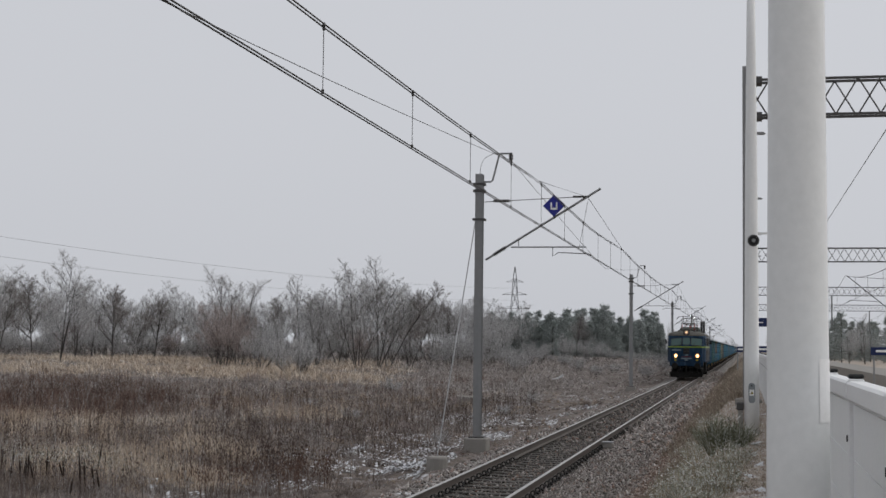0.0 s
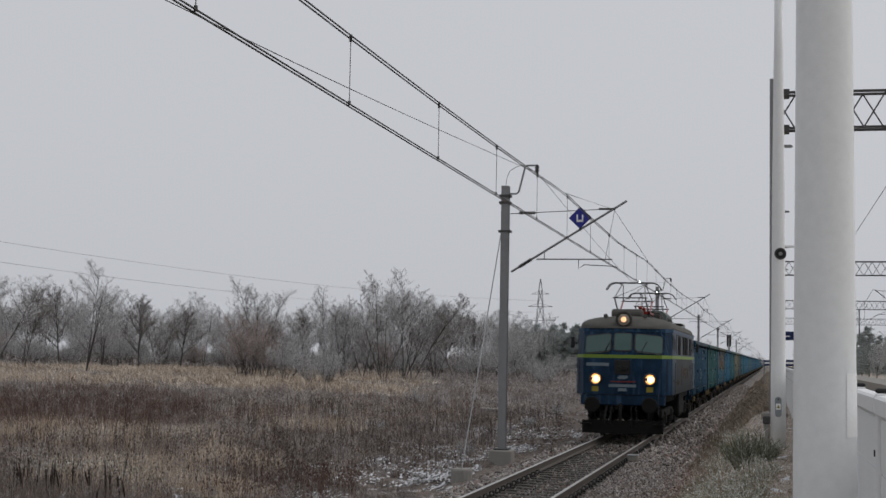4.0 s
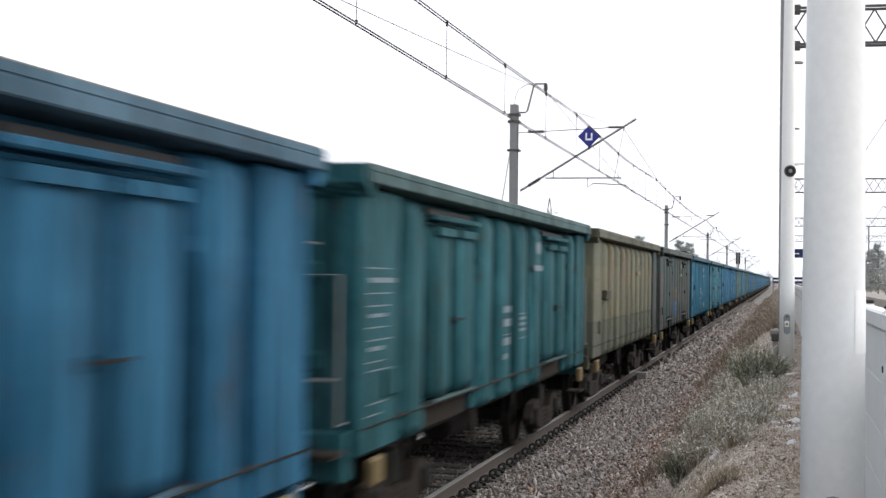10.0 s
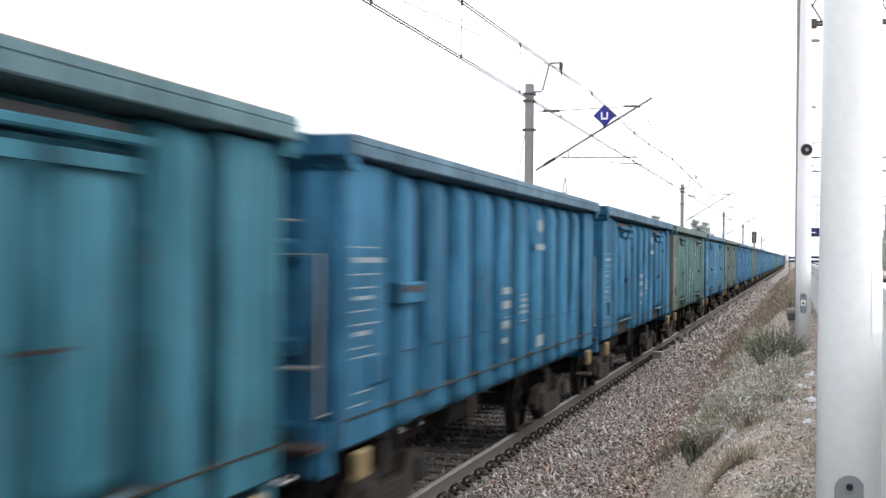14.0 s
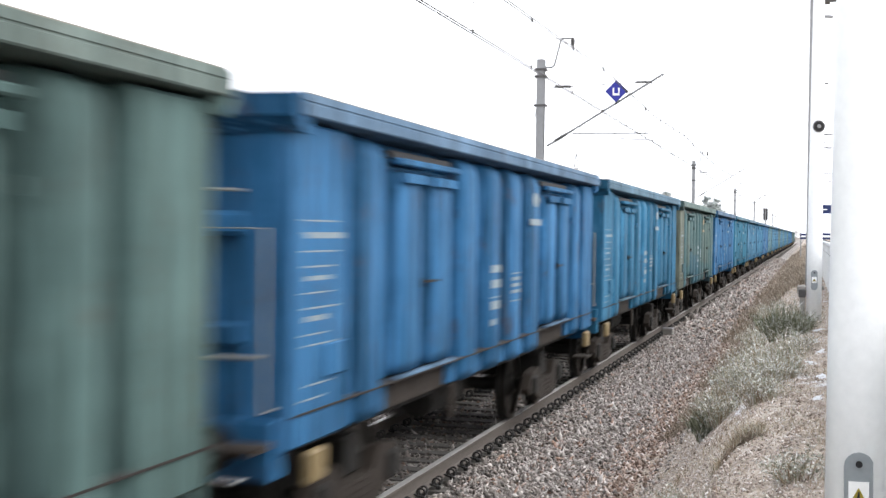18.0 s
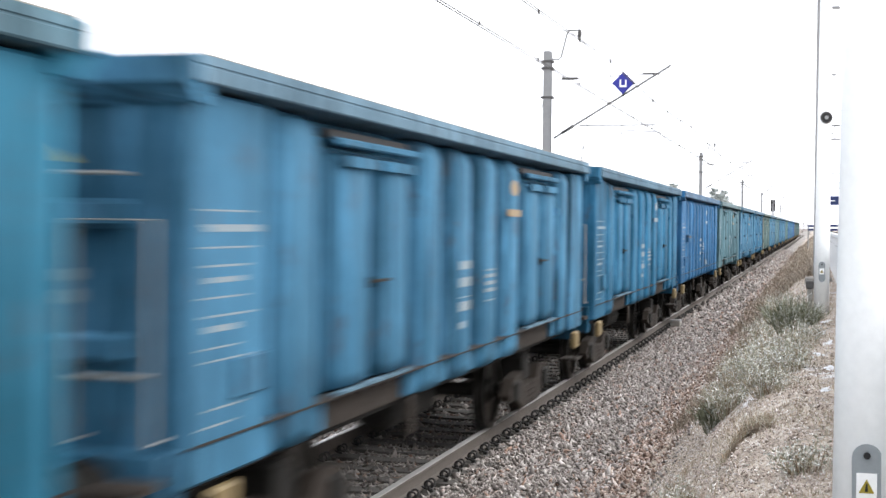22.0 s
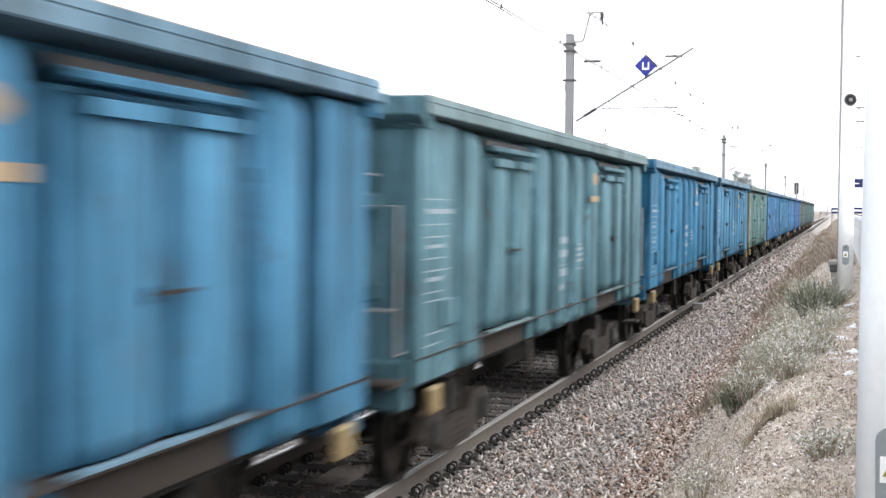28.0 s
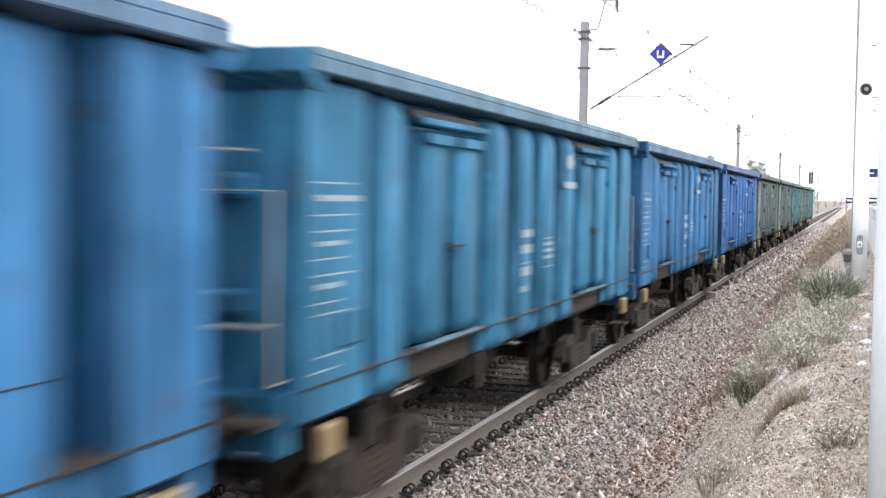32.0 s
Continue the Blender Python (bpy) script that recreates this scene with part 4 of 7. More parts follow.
COL["brown"] = patchwork("paint_brown_patch", [(0.020, 0.100, 0.200), (0.020, 0.112, 0.130), (0.026, 0.115, 0.225), (0.018, 0.088, 0.180)], [(0.098, 0.056, 0.026), (0.030, 0.040, 0.036), (0.115, 0.060, 0.026), (0.062, 0.054, 0.034), (0.028, 0.100, 0.195)], 1.95, 0.8)
COL["moss"] = patchwork("paint_moss", [(0.036, 0.100, 0.122), (0.032, 0.096, 0.130), (0.042, 0.098, 0.104)], [(0.042, 0.100, 0.108), (0.048, 0.098, 0.100), (0.060, 0.100, 0.090)], 1.75, 0.5)
BANDS = {"brown_teal": [(0.0, (0.020, 0.105, 0.120)), (1.98, (0.105, 0.060, 0.028))], "blue_brown_blue": [(0.0, (0.024, 0.110, 0.220)), (1.95, (0.100, 0.058, 0.028)), (2.42, (0.030, 0.105, 0.215))],
         "orange_blue": [(0.0, (0.025, 0.112, 0.225)), (1.86, (0.105, 0.060, 0.028)), (2.22, (0.040, 0.150, 0.290)), (2.29, (0.155, 0.072, 0.030)), (2.42, (0.110, 0.058, 0.026))],
         "brown_blue": [(0.0, (0.070, 0.066, 0.040)), (1.45, (0.024, 0.105, 0.215)), (1.88, (0.095, 0.058, 0.030))], "grey_green": [(0.0, (0.036, 0.060, 0.062)), (1.7, (0.070, 0.088, 0.072))],
         "grey_brown": [(0.0, (0.052, 0.056, 0.052)), (1.60, (0.066, 0.070, 0.064)), (2.60, (0.058, 0.074, 0.070))], "grey_teal": [(0.0, (0.026, 0.066, 0.078)), (1.75, (0.046, 0.078, 0.080))],
         "blue_patch": [(0.0, (0.060, 0.072, 0.074)), (1.29, (0.020, 0.110, 0.270)), (1.74, (0.090, 0.076, 0.052)), (2.10, (0.112, 0.088, 0.050)), (2.18, (0.050, 0.080, 0.080))],
         "cream_olive": [(0.0, (0.128, 0.134, 0.098)), (1.66, (0.188, 0.182, 0.122)), (2.15, (0.196, 0.184, 0.118)), (2.62, (0.168, 0.166, 0.114))],
         "tan_olive": [(0.0, (0.124, 0.128, 0.092)), (1.66, (0.172, 0.160, 0.106)), (2.30, (0.182, 0.152, 0.096))],
         # walls between the ribs, darker than the ribs
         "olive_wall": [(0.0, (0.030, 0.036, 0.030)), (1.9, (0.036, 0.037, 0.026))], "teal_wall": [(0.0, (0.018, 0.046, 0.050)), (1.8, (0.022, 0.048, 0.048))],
         "dark_teal": [(0.0, (0.018, 0.088, 0.115)), (2.0, (0.020, 0.072, 0.078))]}


def banded(name, rows):
    """Touch-up paint rolled on in level bands with ragged, sooty edges."""
    m, n, l, b = nodes_of("touch_up_" + name)
    tc = n.new("ShaderNodeTexCoord")
    sep = n.new("ShaderNodeSeparateXYZ")
    l.new(tc.outputs["Object"], sep.inputs[0])
    wob = n.new("ShaderNodeMath")
    wob.operation = "MULTIPLY_ADD"
    wob.inputs[1].default_value = 0.10
    l.new(noise_tex(n, l, 2.2, 4), wob.inputs[0]), l.new(sep.outputs[2], wob.inputs[2])
    k = n.new("ShaderNodeMath")
    k.operation = "DIVIDE"
    k.inputs[1].default_value = 3.4
    l.new(wob.outputs[0], k.inputs[0])
    c = ramp(n, l, k.outputs[0], [((z + 0.05) / 3.4 if z else 0.0, col) for z, col in rows])
    c.node.color_ramp.interpolation = "CONSTANT"
    l.new(weathered(n, l, c, 0.5), b.inputs["Base Color"])
    b.inputs["Roughness"].default_value, b.inputs["Specular IOR Level"].default_value = 0.7, 0.06
    return m


BAND = {k: banded(k, rows) for k, rows in BANDS.items()}
DUSTY["brown"], DUSTY["moss"] = DUSTY["olive"], DUSTY["green"]
M_beige = paint("faded_beige_paint", (0.104, 0.118, 0.094), 0.6, 0.55)
L_BODY = 6.40       # half of the wagon body
HALF = 1.44         # half width over the top rail
RIB = HALF - 0.075  # outer face of ribs, doors and corner posts
WALL = RIB - 0.32


def rib_mesh(u0, u1, z0=1.0, z1=3.10):
    """Pressed hat-section rib on the wall, thinner at its foot."""
    w = (u1 - u0) / 2
    mid = (u0 + u1) / 2
    out = [(mid - w, WALL - 0.002), (mid - w * 0.90, RIB - 0.10), (mid - w * 0.80, RIB - 0.030), (mid - w * 0.58, RIB - 0.005), (mid, RIB), (mid + w * 0.58, RIB - 0.005),
           (mid + w * 0.80, RIB - 0.030), (mid + w * 0.90, RIB - 0.10), (mid + w, WALL - 0.002)]
    k = len(out) - 1
    bm = bmesh.new()
    rows = []
    for z, push in ((z0, -0.02), (z0 + 0.10, 0.0), (z1 - 0.16, 0.0), (z1 - 0.05, -0.03), (z1, -0.10)):
        rows.append([bm.verts.new((x + (push if 0 < i < k else 0), y, z)) for i, (y, x) in enumerate(out)])
    for a, b in zip(rows[:-1], rows[1:]):
        for i in range(k):
            bm.faces.new((a[i], a[i + 1], b[i + 1], b[i]))
    bm.faces.new(rows[0][::-1])
    bm.faces.new(rows[-1])
    bmesh.ops.recalc_face_normals(bm, faces=bm.faces[:])
    return bm


def make_bogie(parent, y):
    """Two-axle bogie: side frames, springs, axle boxes, wheelsets."""
    b = empty("bogie")
    b.parent, b.matrix_basis = parent, pose(0, y, 0)
    for sx in (-1, 1):
        fr = prism([(-1.25, 0.44), (-1.05, 0.62), (-0.55, 0.66), (-0.35, 0.48), (0.35, 0.48), (0.55, 0.66), (1.05, 0.62), (1.25, 0.44), (1.2, 0.36), (0.8, 0.34), (0.5, 0.22), (-0.5, 0.22), (-0.8, 0.34), (-1.2, 0.36)], 0.98 if sx > 0 else -1.10, 1.10 if sx > 0 else -0.98, "x")
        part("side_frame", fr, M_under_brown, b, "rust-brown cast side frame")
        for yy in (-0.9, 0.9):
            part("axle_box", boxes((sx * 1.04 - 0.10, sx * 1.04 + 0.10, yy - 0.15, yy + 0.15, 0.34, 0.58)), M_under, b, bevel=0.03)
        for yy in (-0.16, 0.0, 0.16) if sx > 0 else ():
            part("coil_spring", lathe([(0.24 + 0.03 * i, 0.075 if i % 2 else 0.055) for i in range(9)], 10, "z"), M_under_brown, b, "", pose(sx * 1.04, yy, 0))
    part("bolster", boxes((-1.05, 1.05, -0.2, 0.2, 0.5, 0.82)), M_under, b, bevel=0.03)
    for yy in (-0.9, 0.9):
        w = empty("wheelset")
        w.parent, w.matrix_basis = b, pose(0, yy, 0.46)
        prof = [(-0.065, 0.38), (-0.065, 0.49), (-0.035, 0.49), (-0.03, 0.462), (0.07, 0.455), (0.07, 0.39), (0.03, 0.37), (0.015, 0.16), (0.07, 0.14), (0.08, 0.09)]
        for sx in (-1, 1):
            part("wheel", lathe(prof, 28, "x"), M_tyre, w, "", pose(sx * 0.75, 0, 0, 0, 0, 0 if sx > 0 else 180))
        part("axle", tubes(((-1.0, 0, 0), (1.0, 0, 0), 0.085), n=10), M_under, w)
    return b


def buffers(g, yend, mat_head, z=1.04):
    s = 1 if yend > 0 else -1
    for x in (-0.875, 0.875):
        bu = part("buffer", lathe([(0, 0.15), (0.06, 0.15), (0.07, 0.105), (0.34, 0.105), (0.36, 0.075), (0.55, 0.075)], 16, "y"), M_under, g, "", pose(x, yend, z, 0, 0, 0 if s > 0 else 180))
        part("buffer_head", lathe([(0.55, 0.10), (0.56, 0.225), (0.60, 0.225), (0.615, 0.20)], 20, "y"), mat_head, bu)


def make_wagon(doors):
    """High-sided four-axle coal wagon; y runs along the track, the leading end at -y."""
    g = empty("coal_wagon")
    C, D = COL["blue"], DUSTY["blue"]
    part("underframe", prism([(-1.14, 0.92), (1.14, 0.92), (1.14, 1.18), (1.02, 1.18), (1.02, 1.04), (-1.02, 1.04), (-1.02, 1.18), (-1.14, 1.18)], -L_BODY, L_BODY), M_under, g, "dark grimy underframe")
    for yy in (-L_BODY, L_BODY):
        part("headstock", boxes((-1.28, 1.28, yy - 0.09, yy + 0.09, 0.84, 1.22)), C, g, bevel=0.01)
        buffers(g, yy + (0.09 if yy > 0 else -0.09), M_under)
        sg = 1 if yy > 0 else -1
        part("draw_hook", pipe([(0, yy, 1.0), (0, yy + sg * 0.35, 1.0), (0, yy + sg * 0.42, 1.06), (0, yy + sg * 0.5, 0.85), (0, yy + sg * 0.52, 0.6)], 0.04), M_under, g)
    part("coal_load", boxes((-WALL + 0.05, WALL - 0.05, -L_BODY + 0.06, L_BODY - 0.06, 1.05, 2.75)), M_coal, g, "dark coal load")
    for sx in (-1, 1):
        m = pose(0, 0, 0, 0, 0, 0 if sx > 0 else 180)
        y0 = -L_BODY
        part("side_wall", boxes((WALL - 0.02, WALL, y0, L_BODY, 1.16, 3.20)), C, g, "", m)
        spans = ((0.0, 2.30), (4.36, 8.82), (10.86, 2 * L_BODY)) if doors and sx > 0 else ((0.0, 2 * L_BODY),)
        for a, b in spans:
            part("side_sill", boxes((WALL - 0.05, RIB - 0.075, y0 + a, y0 + b, 1.015, 1.225)), C, g, "", m, bevel=0.006)
        cap = prism([(WALL - 0.06, 3.125), (HALF + 0.004, 3.125), (HALF + 0.012, 3.135), (HALF + 0.012, 3.203), (HALF + 0.004, 3.208), (HALF + 0.004, 3.216), (HALF + 0.010, 3.221), (HALF + 0.002, 3.268), (WALL - 0.06, 3.268)], y0 - 0.06, L_BODY + 0.06)
        part("cap_rail", cap, D, g, "", m)
        if sx > 0:
            part("cap_top", boxes((WALL - 0.04, HALF - 0.002, y0 - 0.062, L_BODY + 0.062, 3.264, 3.276)), M_cap_top, g, "dusty brown top of the wall", m)
        for yy in (-1, 1):
            p0, p1 = (y0, y0 + 1.14) if yy < 0 else (L_BODY - 0.92, L_BODY)
            part("corner_post" if yy > 0 or sx < 0 else "lead_corner_post", boxes((WALL - 0.03, RIB - 0.006, p0, p1, 1.02, 3.10)), C, g, "", m, bevel=0.02)
        if doors:
            ribs = [(1.38, 2.10), (4.54, 5.26), (5.64, 6.36), (6.74, 7.46), (7.84, 8.56), (11.04, 11.70)]
            for u in (2.38, 8.90):
                d0 = y0 + u
                d = part("door", boxes((WALL, RIB - 0.13, d0, d0 + 1.90, 1.250, 2.93)), C, g, "double-leaf side door", m, bevel=0.008)
                if sx < 0:
                    continue
                part("door_gap", boxes((RIB - 0.132, RIB - 0.120, d0 + 0.930, d0 + 0.968, 1.26, 2.9)), M_under, d)
                for a, b in ((0.04, 0.84), (1.06, 1.86)):
                    smooth(part("door_leaf", rib_mesh(d0 + a, d0 + b, 1.28, 2.90), C, d))
                part("lock_bar", boxes((RIB - 0.06, RIB + 0.020, d0 - 0.03, d0 + 1.93, 2.935, 2.990)), C, d, "", bevel=0.012)
                # black strip stands in for the shade above the lock bar
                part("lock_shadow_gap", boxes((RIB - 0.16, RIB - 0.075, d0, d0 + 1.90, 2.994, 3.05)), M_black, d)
                part("lock_tab", boxes((RIB - 0.015, RIB + 0.024, d0 + 0.12, d0 + 0.84, 2.80, 2.875), (RIB - 0.015, RIB + 0.024, d0 + 1.06, d0 + 1.78, 2.80, 2.875)), C, d)
                part("door_handle", boxes((RIB - 0.02, RIB + 0.03, d0 + 0.70, d0 + 1.16, 1.985, 2.002), (RIB - 0.02, RIB + 0.030, d0 + 0.68, d0 + 0.70, 1.95, 2.03)), M_under, d, "dark locking lever")
                part("door_hinge", boxes((RIB - 0.03, RIB + 0.020, d0 + 1.87, d0 + 1.93, 2.54, 2.62)), C, d)
                part("door_step", boxes((RIB - 0.06, RIB + 0.010, d0 + 0.03, d0 + 1.87, 1.244, 1.262)), D, d, "dusty door sill")
                part("sill_recess", boxes((WALL - 0.05, RIB - 0.115, d0, d0 + 1.90, 1.00, 1.21)), M_under_brown, d, "dark recessed sole bar")
        else:
            ribs = [(1.46 + 1.03 * i - 0.03, 1.46 + 1.03 * i + 0.67) for i in range(10)]
            h = part("hatch", boxes((WALL, RIB + 0.05, y0 + 1.40, y0 + 2.10, 2.02, 2.20)), C, g, "small wall hatch with dark slot", m, bevel=0.015)
            part("hatch_slot", boxes((RIB + 0.048, RIB + 0.056, y0 + 1.42, y0 + 2.08, 2.12, 2.17)), M_black, h)
            if sx > 0:
                for a, b in ribs:
                    part("weld_seam", boxes((RIB - 0.012, RIB + 0.0015, y0 + a + 0.12, y0 + b - 0.12, 1.632, 1.640)), M_rust_seam, g, "thin rusty weld seam", m)
        for a, b in ribs:
            smooth(part("rib", rib_mesh(y0 + a, y0 + b, 1.02), C, g, "", m))
        if sx < 0:
            continue
        part("seam_strip", boxes((WALL, RIB + 0.003, y0 + 0.02, L_BODY - 0.02, 1.228, 1.241)), M_rust_seam, g, "", m)
        # stencilled panels: unreadable lettering as bars
        u = y0 + (5.80 if doors else 5.66)
        v = y0 + (6.86 if doors else 6.70)
        w = y0 + (8.20 if doors else 7.98)
        o = RIB + 0.0015
        for q, z, h in ((0.42, 2.00, 0.075), (0.42, 1.84, 0.085), (0.40, 1.74, 0.010), (0.40, 1.62, 0.085), (0.24, 1.46, 0.06)):
            part("stencil", boxes((o - 0.012, o, u, u + q, z, z + h)), M_mark_dull, g, "faded unreadable lettering bar", m)
        part("table_stencil", boxes(*[(o - 0.012, o, v, v + 0.42, z, z + h) for z, h in ((1.96, 0.012), (1.89, 0.035), (1.82, 0.035), (1.75, 0.035), (1.66, 0.012))]), M_mark_dull, g, "faded ruled table of lettering", m)
        part("emblem", prism([(w + 0.20 * math.cos(t), 2.80 + 0.085 * math.sin(t) * (1.0 if math.cos(t) < 0.5 else 0.7)) for t in [i * math.pi / 8 for i in range(16)]], o - 0.012, o, "x"), M_mark_dull, g, "pale oval emblem", m)
        part("emblem_bar", boxes((o - 0.012, o, w - 0.32, w + 0.32, 2.50, 2.575)), M_mark_dull, g, "faded unreadable lettering bar", m)
        if not doors:
            part("plate", boxes((o - 0.012, o + 0.004, w - 0.24, w + 0.20, 1.30, 1.44)), M_mark_dull, g, "pale data plate", m)
        part("post_stencil", boxes(*[(RIB - 0.012, RIB - 0.0045, y0 + 0.16 + (0.05 * i % 0.15), y0 + 0.16 + (0.05 * i % 0.15) + q, z, z + h) for i, (q, z, h) in enumerate(
            ((0.72, 2.47, 0.010), (0.70, 2.385, 0.010), (0.74, 2.36, 0.040), (0.74, 2.27, 0.010), (0.60, 2.17, 0.012), (0.48, 2.085, 0.030), (0.62, 2.00, 0.010), (0.70, 1.90, 0.012), (0.40, 1.82, 0.035), (0.52, 1.73, 0.010), (0.66, 1.66, 0.010), (0.50, 1.40, 0.012), (0.46, 1.31, 0.012)))]), M_mark_dull, g, "faded white lettering lines", m)["kind"] = "stuff"
        part("label_holder", boxes((RIB - 0.01, RIB + 0.022, y0 + 0.66, y0 + 1.06, 1.44, 1.66)), C, g, "wire label holder", m, bevel=0.008)
        part("step_bracket", boxes((RIB - 0.05, RIB + 0.03, y0 + 0.34, y0 + 0.60, 0.76, 0.98)), M_ochre, g, "ochre step bracket", m, bevel=0.02)
        part("step_bracket", boxes((RIB - 0.05, RIB + 0.03, L_BODY - 0.60, L_BODY - 0.34, 0.76, 0.98)), M_ochre, g, "ochre step bracket", m, bevel=0.02)
        part("shunter_step", boxes((RIB - 0.22, RIB + 0.01, L_BODY - 0.44, L_BODY + 0.02, 0.58, 0.605), (RIB - 0.03, RIB - 0.01, L_BODY - 0.40, L_BODY - 0.36, 0.58, 1.0)), M_under_brown, g, "worn step plate", m)
        part("brake_lever", boxes((RIB - 0.10, RIB - 0.06, y0 + 4.42, y0 + 4.56, 0.68, 1.0)), M_under_brown, g, "dirty brake changeover plate", m, bevel=0.02)
    for sy in (-1, 1):
        m = pose(0, 0, 0, 0, 0, 0 if sy < 0 else 180)
        part("end_wall", boxes((-WALL, WALL, -L_BODY + 0.02, -L_BODY + 0.06, 1.2, 3.20)), C, g, "", m)
        part("end_cap", prism([(-L_BODY + 0.10, 3.02), (-L_BODY - 0.02, 3.02), (-L_BODY - 0.16, 3.12), (-L_BODY - 0.17, 3.262), (-L_BODY + 0.10, 3.262)], -HALF + 0.02, HALF - 0.006, "x"), C, g, "", m)
        for z in (1.75, 2.45):
            part("end_rib", boxes((-WALL, WALL, -L_BODY - 0.07, -L_BODY + 0.02, z - 0.08, z + 0.08)), C, g, "", m, bevel=0.03)
        if sy > 0:
            continue
        e = -L_BODY - 0.16
        part("grab_rail", pipe([(0.78, -L_BODY, 1.28), (0.78, e, 1.28), (0.78, e, 2.42), (1.24, e, 2.42), (1.24, e, 1.28), (1.24, -L_BODY, 1.28)], 0.013, 6), M_rail_paint, g, "pale grab rail on the wagon end", m)
        part("grab_rail", pipe([(-1.24, -L_BODY, 1.28), (-1.24, e, 1.28), (-1.24, e, 2.42), (-0.78, e, 2.42), (-0.78, e, 1.28), (-0.78, -L_BODY, 1.28)], 0.013, 6), M_rail_paint, g, "pale grab rail on the wagon end", m)
        part("hand_bar", pipe([(0.10, -L_BODY, 2.66), (0.10, e + 0.06, 2.66), (1.02, e + 0.06, 2.66), (1.02, -L_BODY, 2.66)], 0.012, 6), M_rail_paint, g, "pale hand bar", m)
        part("rung", tubes(((0.78, e, 1.62), (1.24, e, 1.62), 0.014), n=6), M_rail_paint, g, "", m)
        part("end_stencil", boxes((0.1, 0.74, -L_BODY + 0.006, -L_BODY + 0.018, 2.10, 2.16), (0.1, 0.74, -L_BODY + 0.006, -L_BODY + 0.018, 1.98, 2.05), (0.1, 0.6, -L_BODY + 0.006, -L_BODY + 0.018, 2.21, 2.26)), M_mark_dull, g, "", m)
        part("warning_triangle", prism([(0.42, 2.72), (0.72, 2.72), (0.57, 2.85)], -L_BODY + 0.008, -L_BODY + 0.016), M_yellow, g, "yellow warning triangle", m)
        part("end_handle", boxes((0.2, 0.62, -L_BODY - 0.10, -L_BODY - 0.07, 1.50, 1.54)), M_red, g, "red end handle", m)
        part("end_step", boxes((0.70, 1.28, -L_BODY - 0.42, -L_BODY - 0.10, 1.05, 1.09)), M_under_brown, g, "", m)
        part("brake_hose", pipe([(0.45, -L_BODY - 0.05, 0.95), (0.45, -L_BODY - 0.3, 0.9), (0.42, -L_BODY - 0.42, 0.65), (0.35, -L_BODY - 0.5, 0.55)], 0.028), M_black, g, "", m)
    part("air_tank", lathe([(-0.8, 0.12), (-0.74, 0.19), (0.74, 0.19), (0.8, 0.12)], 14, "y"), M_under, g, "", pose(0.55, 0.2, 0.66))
    for yy in (-4.15, 4.15):
        make_bogie(g, yy)
    return g


WAGON = {True: make_wagon(True), False: make_wagon(False)}
# colour and build of each wagon from the locomotive to the tail; P: plain walls, D: side doors
TRAIN = ("navy D, darkteal D, brown D, blue D, teal D, olive P, grey D, tealblue P, cyan D, blue P, blue D, green D, sky D, pale D, bright D, blue D, moss D, bright D, tealblue D, sky D, "
         "blue D, bright P, mist D, sky D, blue D, pale D, sky D, mist D, blue D, sky D, green D, bright P, blue D, bright D, royal D, grey D, grey D, darkteal D, grey D, darkteal D").split(", ")
WORDS = {"navy": "navy blue", "blue": "blue", "bright": "bright blue", "sky": "faded pale blue", "royal": "deep royal blue", "tealblue": "teal blue", "cyan": "cyan blue", "mist": "faded grey teal", "teal": "teal", "darkteal": "dark teal",
         "pale": "grey green", "green": "dull green", "olive": "olive drab", "grey": "grey green", "brown": "rusty brown", "moss": "patchy greyish teal"}


def recolour(thing, colour):
    swap = {COL["blue"]: COL[colour], DUSTY["blue"]: DUSTY[colour]}
    old = colour in ("green", "mist", "sky", "moss", "pale", "grey", "olive")
    for o in thing.children_recursive:
        worn = {"emblem": M_mark_orange, "emblem_bar": M_mark_orange, "lead_corner_post": M_beige, **({k: M_mark_worn for k in ("stencil", "table_stencil", "post_stencil", "plate")} if colour in ("olive", "grey") else {})}.get(o.name.split(".")[0]) if old and colour not in ("sky", "mist") or o.name.startswith("emblem") and old else None
        if worn:
            o.material_slots[0].link = "OBJECT"
            o.material_slots[0].material = worn
            continue
        if o.type == "MESH" and o.data.materials and o.data.materials[0] in swap:
            o.material_slots[0].link = "OBJECT"
            o.material_slots[0].material = swap[o.data.materials[0]]


def make_train():
    out, fresh = [], {True: True, False: True}
    for i, spec in enumerate(TRAIN):
        colour, kind = spec.split()
        doors = kind == "D"
        out.append((WAGON[doors], False) if fresh[doors] else (copy_thing(WAGON[doors], pose(TRACK, 0, 0)), True))
        fresh[doors] = False
    for (w, _), spec in zip(out, TRAIN):
        colour, kind = spec.split()
        recolour(w, colour)
        tagged(w, f"{WORDS[colour]} high-sided coal wagon, dirty and rust-streaked, {'with side doors' if kind == 'D' else 'with plain ribbed walls'}", "wagon", "wagons of the freight train")
    return [w for w, _ in out]


WAGONS = make_train()


def touch_up(wagon, kind, names):
    """Give the parts of one kind, on the side along the platform, their own touch-up paints and wall colours from front
    to back.
    """
    found = [o for o in wagon.children_recursive if o.name.split(".")[0] == kind and o.matrix_basis[0][0] > 0]
    for o, name in zip(sorted(found, key=lambda o: o.data.vertices[0].co.y), names):
        o.material_slots[0].link = "OBJECT"
        o.material_slots[0].material = BAND[name]


